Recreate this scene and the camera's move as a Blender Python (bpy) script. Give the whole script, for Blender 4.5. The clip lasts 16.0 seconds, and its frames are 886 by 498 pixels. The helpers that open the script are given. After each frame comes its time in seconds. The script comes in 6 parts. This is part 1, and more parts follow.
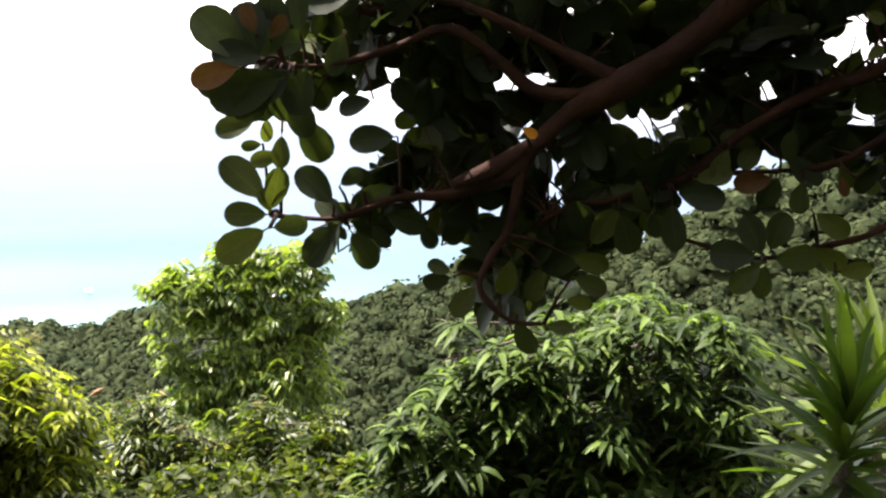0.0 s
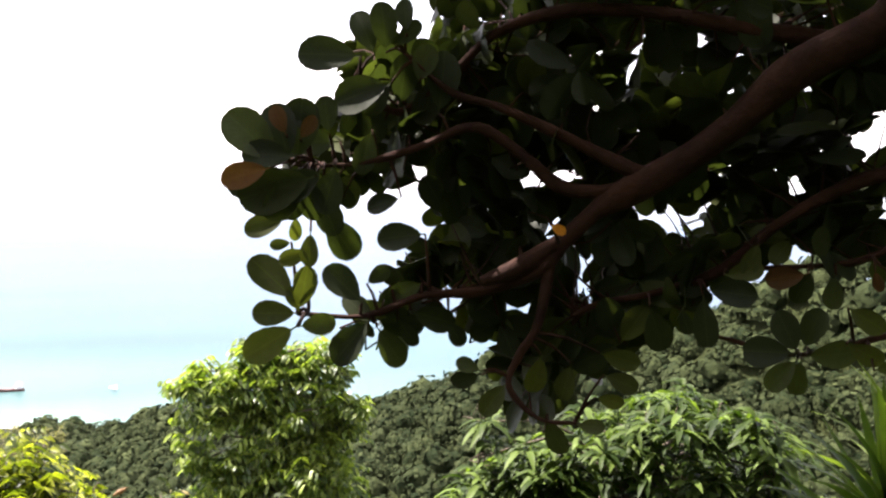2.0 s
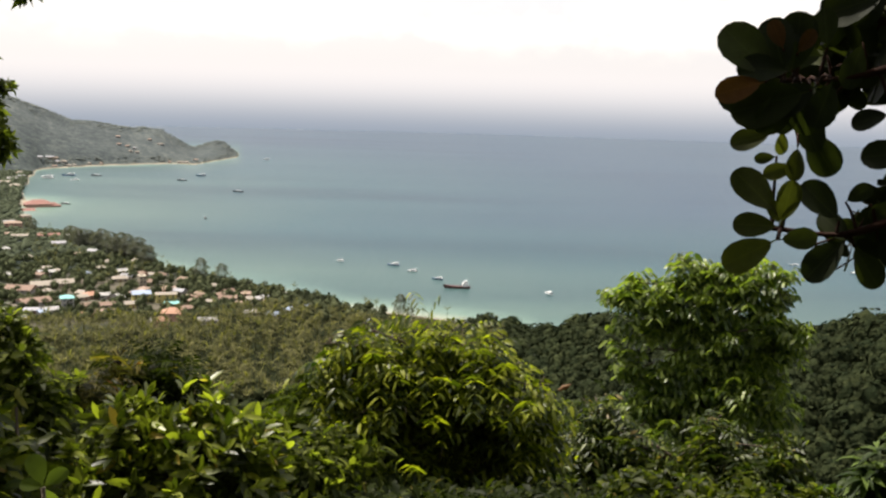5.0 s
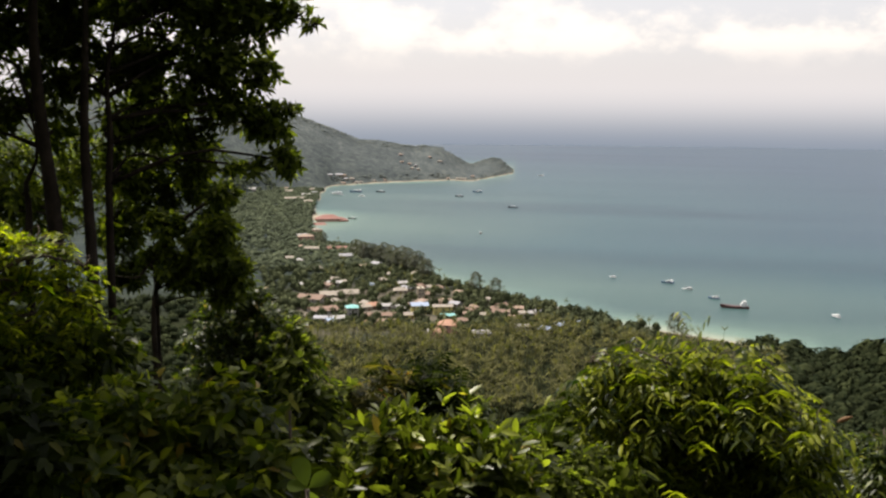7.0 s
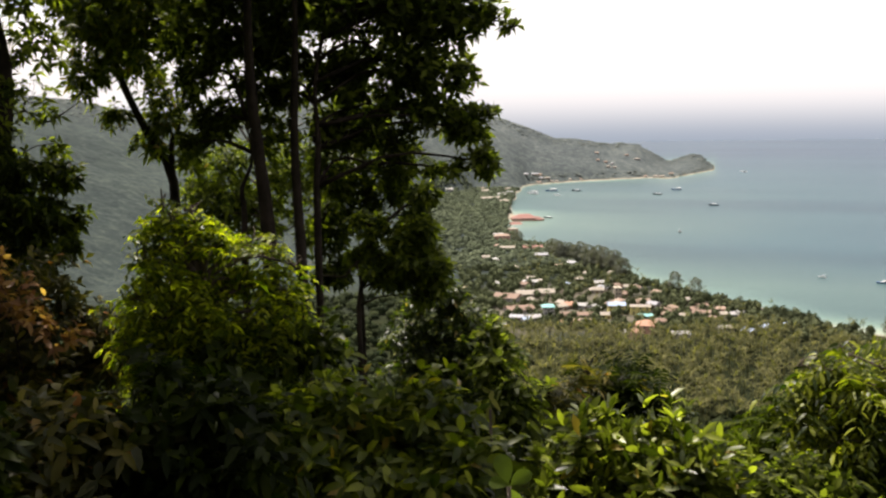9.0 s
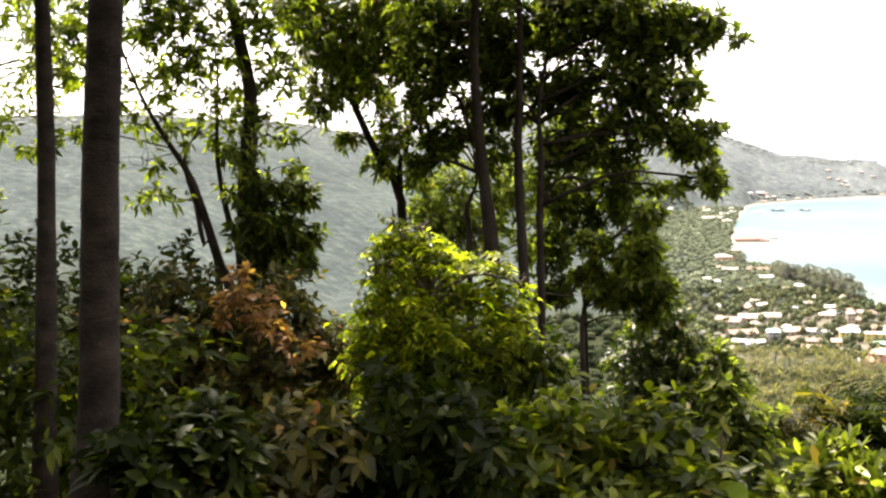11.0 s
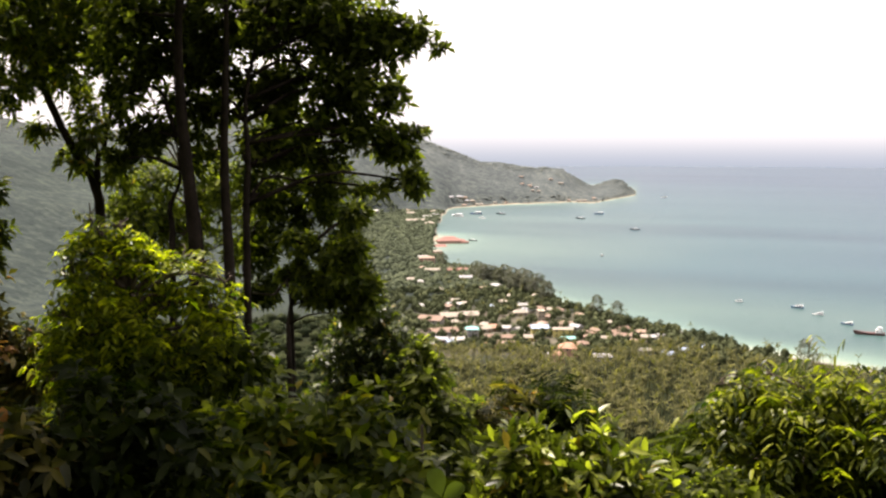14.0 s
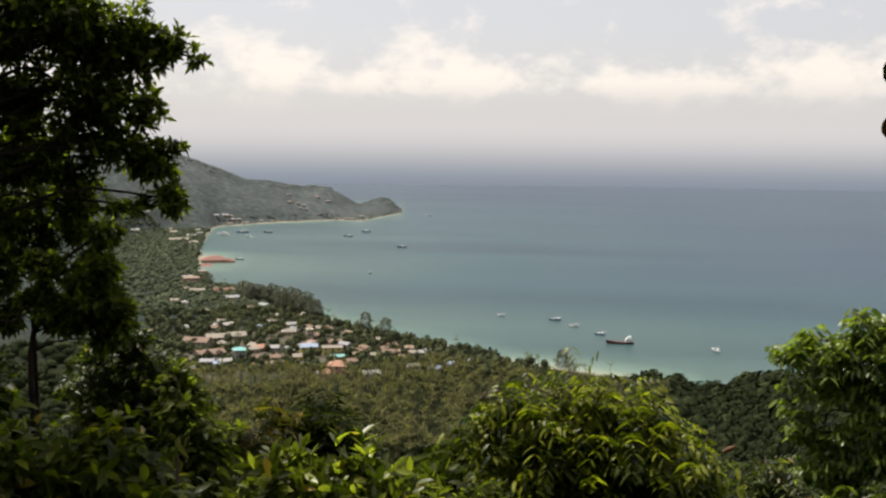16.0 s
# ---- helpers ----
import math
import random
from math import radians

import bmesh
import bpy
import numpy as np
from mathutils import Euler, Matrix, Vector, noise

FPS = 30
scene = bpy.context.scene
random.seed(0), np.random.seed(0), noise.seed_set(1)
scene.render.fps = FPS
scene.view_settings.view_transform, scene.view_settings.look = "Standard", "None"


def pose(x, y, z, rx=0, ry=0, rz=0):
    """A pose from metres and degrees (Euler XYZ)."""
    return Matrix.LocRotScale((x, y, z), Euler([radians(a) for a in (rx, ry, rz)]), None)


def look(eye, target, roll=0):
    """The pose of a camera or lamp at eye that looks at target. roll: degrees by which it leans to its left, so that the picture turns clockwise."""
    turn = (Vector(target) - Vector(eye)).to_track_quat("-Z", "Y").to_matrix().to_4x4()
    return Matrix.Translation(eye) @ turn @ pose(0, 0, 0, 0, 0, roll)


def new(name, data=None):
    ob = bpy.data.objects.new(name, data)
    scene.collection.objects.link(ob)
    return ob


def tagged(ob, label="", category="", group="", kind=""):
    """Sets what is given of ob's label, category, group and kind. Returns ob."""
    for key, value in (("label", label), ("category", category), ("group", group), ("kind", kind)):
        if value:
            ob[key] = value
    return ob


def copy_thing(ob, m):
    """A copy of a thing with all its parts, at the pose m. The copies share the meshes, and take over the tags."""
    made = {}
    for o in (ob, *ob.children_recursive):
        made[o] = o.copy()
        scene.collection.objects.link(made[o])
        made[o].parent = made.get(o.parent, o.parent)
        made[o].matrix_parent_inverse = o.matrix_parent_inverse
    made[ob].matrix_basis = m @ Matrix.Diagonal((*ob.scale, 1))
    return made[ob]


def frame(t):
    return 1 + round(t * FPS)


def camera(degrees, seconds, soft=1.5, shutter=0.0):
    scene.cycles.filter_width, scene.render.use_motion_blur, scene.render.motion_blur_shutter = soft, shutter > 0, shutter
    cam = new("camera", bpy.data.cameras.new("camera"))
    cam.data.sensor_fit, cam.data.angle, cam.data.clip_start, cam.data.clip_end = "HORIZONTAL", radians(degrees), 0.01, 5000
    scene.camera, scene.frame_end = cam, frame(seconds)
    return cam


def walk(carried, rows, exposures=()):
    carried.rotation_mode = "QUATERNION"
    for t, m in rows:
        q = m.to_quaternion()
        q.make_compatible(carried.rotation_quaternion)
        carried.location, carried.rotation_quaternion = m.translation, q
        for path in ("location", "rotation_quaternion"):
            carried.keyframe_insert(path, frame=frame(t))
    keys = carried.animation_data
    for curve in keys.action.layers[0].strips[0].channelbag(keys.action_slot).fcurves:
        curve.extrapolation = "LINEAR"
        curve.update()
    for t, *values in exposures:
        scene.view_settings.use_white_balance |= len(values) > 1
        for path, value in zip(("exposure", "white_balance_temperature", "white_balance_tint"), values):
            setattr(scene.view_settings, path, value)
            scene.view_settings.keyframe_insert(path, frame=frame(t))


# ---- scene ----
EYE = 150.0                      # height of the lookout over the sea
cam = camera(46.15, 16.0, soft=2.4)


def eye_row(t, x, y, z, yaw, pitch, roll):
    turn = Euler((0, 0, radians(yaw))).to_matrix() @ Euler((radians(90 + pitch), 0, 0)).to_matrix() @ Euler((0, 0, radians(roll))).to_matrix()
    return t, Matrix.Translation((x, y, EYE + z)) @ turn.to_4x4()


PATH = (
    (0.00, 0.058, 0.049, 0.002, -25.02, -8.12, 1.30),
    (0.50, 0.057, 0.057, 0.007, -24.68, -6.90, 1.09),
    (1.00, 0.055, 0.061, 0.006, -24.37, -5.53, 0.91),
    (1.50, 0.052, 0.062, 0.005, -24.08, -4.12, 0.91),
    (2.00, 0.057, 0.066, 0.005, -23.56, -2.90, 0.86),
    (2.50, 0.047, 0.065, 0.007, -21.51, -3.48, 0.69),
    (3.00, 0.020, 0.044, -0.004, -17.36, -5.42, 1.60),
    (3.50, -0.005, 0.036, -0.010, -13.15, -7.29, 1.75),
    (4.00, -0.028, 0.013, -0.010, -8.84, -8.26, 1.93),
    (4.50, -0.043, 0.011, -0.005, -4.45, -8.33, 1.90),
    (5.00, -0.055, -0.019, -0.000, 0.00, -8.08, 1.65),
    (5.20, -0.059, -0.027, 0.004, 1.64, -7.98, 1.50),
    (5.55, -0.056, -0.025, 0.004, 4.61, -7.81, 1.31),
    (5.90, -0.044, -0.012, 0.003, 7.42, -7.66, 1.12),
    (6.25, -0.028, 0.007, 0.002, 10.05, -7.55, 0.92),
    (6.60, -0.010, 0.026, 0.000, 12.49, -7.48, 0.70),
    (6.95, 0.004, 0.042, -0.000, 14.71, -7.47, 0.45),
    (7.30, 0.010, 0.047, 0.001, 16.72, -7.54, 0.14),
    (7.50, 0.018, 0.045, 0.009, 17.89, -7.63, -0.18),
    (8.00, 0.020, 0.037, 0.013, 20.48, -7.76, -0.54),
    (8.50, 0.006, 0.036, 0.004, 22.85, -7.75, -1.01),
    (9.00, -0.002, 0.010, 0.009, 25.94, -7.45, -1.12),
    (9.50, -0.004, -0.018, 0.009, 29.06, -7.11, -1.30),
    (10.00, -0.017, -0.036, 0.010, 32.18, -6.73, -1.57),
    (10.20, -0.026, -0.044, 0.013, 33.42, -6.59, -1.64),
    (10.50, -0.030, -0.044, 0.012, 35.27, -6.37, -1.78),
    (10.80, -0.035, -0.040, 0.009, 36.95, -6.17, -1.90),
    (11.10, -0.041, -0.033, 0.005, 38.27, -6.00, -1.98),
    (11.40, -0.047, -0.024, 0.001, 39.05, -5.87, -2.00),
    (11.70, -0.051, -0.016, -0.003, 39.11, -5.77, -1.95),
    (12.00, -0.053, -0.011, -0.006, 38.25, -5.72, -1.81),
    (12.30, -0.052, -0.011, -0.006, 36.30, -5.72, -1.56),
    (12.50, -0.045, -0.014, -0.001, 34.64, -5.73, -1.31),
    (13.00, -0.027, -0.031, 0.000, 30.32, -5.79, -0.84),
    (13.50, -0.021, -0.052, 0.002, 25.99, -6.02, -0.44),
    (14.00, -0.012, -0.072, -0.006, 21.76, -6.28, -0.12),
    (14.50, 0.002, -0.086, -0.002, 18.25, -6.45, 0.36),
    (15.00, -0.003, -0.027, -0.013, 14.90, -6.27, 0.33),
    (15.50, -0.006, 0.019, -0.018, 11.53, -5.88, 0.54),
    (16.00, -0.015, 0.067, -0.018, 8.98, -5.24, 0.53),
)
walk(cam, [eye_row(*row) for row in PATH],
     exposures=((0.0, 2.65, 6400, 17), (2.0, 2.55, 6450, 19), (2.5, 2.4, 6700, 22), (3.5, 2.0, 7250, 22), (4.5, 1.33, 7100, 19), (5.0, 0.85, 6700, 13), (7.5, 0.6, 6650, 14), (9.0, 1.0, 6750, 15), (9.6, 1.7, 6950, 17), (10.2, 2.25, 6950, 19), (12.3, 2.5, 6600, 20), (13.2, 2.3, 6700, 22), (14.0, 1.4, 7000, 19), (15.0, 0.7, 6750, 14), (16.0, 0.38, 6650, 12)))

# ---- sky, sun ----
SUN_AZ, SUN_EL = 47.0, 60.0      # degrees to the left of +Y, and up
world = bpy.data.worlds.new("sky")
scene.world = world
world.use_nodes = True
wn, wl = world.node_tree.nodes, world.node_tree.links
wn.clear()


def wnode(kind, **values):
    node = wn.new(kind)
    for key, value in values.items():
        node.inputs[key].default_value = value
    return node


def wmath(op, a, b=None, c=None, clamp=False):
    node = wn.new("ShaderNodeMath")
    node.operation, node.use_clamp = op, clamp
    for i, v in enumerate((a, b, c)):
        if v is None:
            continue
        if isinstance(v, (int, float)):
            node.inputs[i].default_value = v
        else:
            wl.new(v, node.inputs[i])
    return node.outputs[0]


def wramp(value, lo, hi):
    node = wn.new("ShaderNodeMapRange")
    node.interpolation_type = "SMOOTHSTEP"
    node.inputs[1].default_value, node.inputs[2].default_value = lo, hi
    wl.new(value, node.inputs[0])
    return node.outputs[0]


def wmix(fac, a, b):
    node = wn.new("ShaderNodeMix")
    node.data_type = "RGBA"
    for sock, v in ((node.inputs[0], fac), (node.inputs[6], a), (node.inputs[7], b)):
        if isinstance(v, tuple):
            sock.default_value = v
        elif isinstance(v, (int, float)):
            sock.default_value = v
        else:
            wl.new(v, sock)
    return node.outputs[2]


sky = wn.new("ShaderNodeTexSky")
sky.sky_type, sky.sun_disc = "NISHITA", False
sky.sun_elevation, sky.sun_rotation = radians(SUN_EL), radians(-SUN_AZ)
sky.altitude, sky.air_density, sky.dust_density, sky.ozone_density = 150, 1.0, 3.0, 1.0
coord = wn.new("ShaderNodeTexCoord")
split = wn.new("ShaderNodeSeparateXYZ")
wl.new(coord.outputs["Generated"], split.inputs[0])
up = split.outputs[2]
stretch = wn.new("ShaderNodeMapping")
stretch.inputs["Scale"].default_value = (8.0, 8.0, 13.0)
stretch.inputs["Location"].default_value = (1.7, 0.4, 0.0)
wl.new(coord.outputs["Generated"], stretch.inputs[0])
puff = wnode("ShaderNodeTexNoise", Scale=1.6, Detail=9.0, Roughness=0.58)
wl.new(stretch.outputs[0], puff.inputs["Vector"])
# a bank of fair-weather cumulus low over the sea, thin veil above
bank = wmath("MULTIPLY", wramp(up, 0.044, 0.066), wmath("SUBTRACT", 1.0, wramp(up, 0.07, 0.125)))
billow = wmath("ADD", puff.outputs[0], wmath("MULTIPLY", bank, 0.17))
cloud = wmath("MULTIPLY", wramp(billow, 0.50, 0.71), wramp(up, 0.03, 0.075))
clear = wn.new("ShaderNodeVectorMath")
clear.operation = "SCALE"
clear.inputs["Scale"].default_value = 0.10
wl.new(sky.outputs[0], clear.inputs[0])
veiled = wmix(0.6, clear.outputs[0], (0.86, 0.85, 0.86, 1))
clouded = wmix(wmath("MULTIPLY", cloud, 0.6), veiled, (1.14, 1.05, 0.92, 1))
hazy = wmix(wmath("SUBTRACT", 1.0, wramp(up, 0.0, 0.07)), clouded, (0.69, 0.675, 0.67, 1))
offing = wmix(wmath("SUBTRACT", 1.0, wramp(up, -0.034, 0.028)), hazy, (0.238, 0.283, 0.342, 1))
back = wn.new("ShaderNodeBackground")
wl.new(offing, back.inputs[0])
wout = wn.new("ShaderNodeOutputWorld")
wl.new(back.outputs[0], wout.inputs[0])
back.inputs[1].default_value = 0.8

sun_data = bpy.data.lights.new("sun", "SUN")
sun_data.energy, sun_data.angle, sun_data.color = 5.0, radians(0.6), (1.0, 0.95, 0.86)
sun = new("sun", sun_data)
sun_dir = Vector((-math.sin(radians(SUN_AZ)) * math.cos(radians(SUN_EL)), math.cos(radians(SUN_AZ)) * math.cos(radians(SUN_EL)), math.sin(radians(SUN_EL))))
sun.matrix_world = look(Vector((0, 0, 400)) + sun_dir * 100, (0, 0, 400))


# ---- materials ----
def material(name):
    m = bpy.data.materials.new(name)
    m.use_nodes = True
    nt = m.node_tree
    return m, nt, nt.nodes["Principled BSDF"]


def ramp_node(nt, source, stops):
    node = nt.nodes.new("ShaderNodeValToRGB")
    while len(node.color_ramp.elements) < len(stops):
        node.color_ramp.elements.new(0.5)
    for el, (p, c) in zip(node.color_ramp.elements, stops):
        el.position, el.color = p, (*c, 1)
    nt.links.new(source, node.inputs[0])
    return node.outputs[0]


def noise_node(nt, scale, detail=4.0, rough=0.6, coords="Object", stretch=None):
    tc = nt.nodes.new("ShaderNodeTexCoord")
    node = nt.nodes.new("ShaderNodeTexNoise")
    node.inputs["Scale"].default_value, node.inputs["Detail"].default_value, node.inputs["Roughness"].default_value = scale, detail, rough
    out = tc.outputs[coords]
    if stretch:
        mp = nt.nodes.new("ShaderNodeMapping")
        mp.inputs["Scale"].default_value = stretch
        nt.links.new(out, mp.inputs[0])
        out = mp.outputs[0]
    nt.links.new(out, node.inputs["Vector"])
    return node.outputs[0]


def mix_node(nt, fac, a, b, mode="MIX"):
    node = nt.nodes.new("ShaderNodeMix")
    node.data_type, node.blend_type = "RGBA", mode
    for sock, v in ((node.inputs[0], fac), (node.inputs[6], a), (node.inputs[7], b)):
        if isinstance(v, tuple):
            sock.default_value = (*v, 1) if len(v) == 3 else v
        elif isinstance(v, (int, float)):
            sock.default_value = v
        else:
            nt.links.new(v, sock)
    return node.outputs[2]


def bump_node(nt, height, strength, distance, bsdf):
    node = nt.nodes.new("ShaderNodeBump")
    node.inputs["Strength"].default_value, node.inputs["Distance"].default_value = strength, distance
    nt.links.new(height, node.inputs["Height"])
    nt.links.new(node.outputs[0], bsdf.inputs["Normal"])


def leaf_material(name, dark, light, thin=0.35, rough=0.42, old=None, pieces=False, spot=14.0, gloss=0.25, lit=0.72, veined=False):
    """A leaf: colour from leaf to leaf between dark and light, a few old ones, light coming through."""
    m, nt, b = material(name)
    if pieces:
        rnd = nt.nodes.new("ShaderNodeObjectInfo").outputs["Random"]
    else:
        rnd = nt.nodes.new("ShaderNodeNewGeometry").outputs["Random Per Island"]
    stops = [(0.0, dark), (lit, tuple(p * 0.72 + q * 0.28 for p, q in zip(dark, light))), (0.98, light)]
    if old:
        stops = [(0.0, dark), (0.68, tuple(p * 0.72 + q * 0.28 for p, q in zip(dark, light))), (0.97, light), (0.988, old)]
    col = ramp_node(nt, rnd, stops)
    blot = noise_node(nt, spot, 3.0)
    col = mix_node(nt, 0.35, col, ramp_node(nt, blot, [(0.3, (0.55, 0.55, 0.5)), (0.7, (1.2, 1.2, 1.1))]), "MULTIPLY")
    if veined:
        # a pale midrib and slanting side veins, in the leaf's own scale
        tc = nt.nodes.new("ShaderNodeTexCoord")
        sx = nt.nodes.new("ShaderNodeSeparateXYZ")
        nt.links.new(tc.outputs["Object"], sx.inputs[0])

        def calc(op, p, q):
            node = nt.nodes.new("ShaderNodeMath")
            node.operation = op
            for i, v in enumerate((p, q)):
                if isinstance(v, (int, float)):
                    node.inputs[i].default_value = v
                else:
                    nt.links.new(v, node.inputs[i])
            return node.outputs[0]

        away = calc("ABSOLUTE", sx.outputs[0], 0.0)
        rib = calc("LESS_THAN", away, 0.011)
        side = calc("SINE", calc("MULTIPLY", calc("SUBTRACT", sx.outputs[1], calc("MULTIPLY", away, 0.7)), 75.0), 0.0)
        fine = calc("GREATER_THAN", side, 0.93)
        col = mix_node(nt, calc("MULTIPLY", calc("MAXIMUM", rib, calc("MULTIPLY", fine, 0.3)), 0.10), col, tuple(min(1.0, 2.2 * v) for v in light))
        bump_node(nt, calc("ADD", side, calc("MULTIPLY", blot, 4.0)), 0.04, 0.004, b)
    nt.links.new(col, b.inputs["Base Color"])
    b.inputs["Roughness"].default_value = rough
    b.inputs["Specular IOR Level"].default_value = gloss
    tr = nt.nodes.new("ShaderNodeBsdfTranslucent")
    warm = mix_node(nt, 1.0, col, (1.7, 1.9, 0.6), "MULTIPLY")
    nt.links.new(warm, tr.inputs[0])
    mx = nt.nodes.new("ShaderNodeMixShader")
    mx.inputs[0].default_value = thin
    nt.links.new(b.outputs[0], mx.inputs[1])
    nt.links.new(tr.outputs[0], mx.inputs[2])
    nt.links.new(mx.outputs[0], nt.nodes["Material Output"].inputs[0])
    return m


def surface(name, a, b_col, scale=3.0, rough=0.8, bump=0.3, bump_scale=20.0, metal=0.0, depth=0.02, per_object=0.0, stretch=None):
    """A plain rough surface: two tones at two scales, with relief."""
    m, nt, b = material(name)
    n1 = noise_node(nt, scale, 5.0, 0.6, stretch=stretch)
    n2 = noise_node(nt, bump_scale, 4.0, 0.65, stretch=stretch)
    col = ramp_node(nt, n1, [(0.3, a), (0.7, b_col)])
    col = mix_node(nt, 0.5, col, ramp_node(nt, n2, [(0.25, (0.7, 0.7, 0.7)), (0.75, (1.15, 1.15, 1.15))]), "MULTIPLY")
    if per_object:
        rnd = nt.nodes.new("ShaderNodeObjectInfo").outputs["Random"]
        lo, hi = 1 - per_object, 1 + per_object
        col = mix_node(nt, 1.0, col, ramp_node(nt, rnd, [(0.0, (lo, lo, lo)), (1.0, (hi, hi, hi))]), "MULTIPLY")
    nt.links.new(col, b.inputs["Base Color"])
    b.inputs["Roughness"].default_value, b.inputs["Metallic"].default_value = rough, metal
    b.inputs["Specular IOR Level"].default_value = 0.12
    bump_node(nt, n2, bump, depth, b)
    return m


def canopy_material(name, dark, light, grain, relief, mottle=0.7):
    """Treetops seen from afar: tone from crown to crown, leafy mottling and relief."""
    m, nt, b = material(name)
    rnd = nt.nodes.new("ShaderNodeNewGeometry").outputs["Random Per Island"]
    col = ramp_node(nt, rnd, [(0.0, dark), (0.9, light), (1.0, tuple(1.35 * v for v in light))])
    fine = noise_node(nt, grain, 6.0, 0.72)
    col = mix_node(nt, mottle, col, ramp_node(nt, fine, [(0.3, (0.55, 0.58, 0.6)), (0.7, (1.35, 1.33, 1.25))]), "MULTIPLY")
    col = mix_node(nt, 0.6, col, ramp_node(nt, noise_node(nt, 0.02, 4.0), [(0.3, (0.8, 0.82, 0.85)), (0.7, (1.2, 1.18, 1.1))]), "MULTIPLY")
    nt.links.new(col, b.inputs["Base Color"])
    b.inputs["Roughness"].default_value = 0.9
    b.inputs["Specular IOR Level"].default_value = 0.03
    bump_node(nt, fine, 1.0, relief, b)
    return m


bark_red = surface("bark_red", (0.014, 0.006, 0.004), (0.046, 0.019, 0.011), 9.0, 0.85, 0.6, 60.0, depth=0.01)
bark_grey = surface("bark_grey", (0.05, 0.04, 0.03), (0.14, 0.11, 0.085), 4.0, 0.9, 0.8, 34.0, depth=0.012)
bark_dark = surface("bark_dark", (0.012, 0.009, 0.006), (0.04, 0.03, 0.022), 5.0, 0.9, 0.8, 40.0, depth=0.01)

bark_tall = surface("bark_tall", (0.008, 0.006, 0.0045), (0.042, 0.031, 0.022), 5.0, 0.9, 0.9, 30.0, depth=0.012, stretch=(1, 1, 1.8))

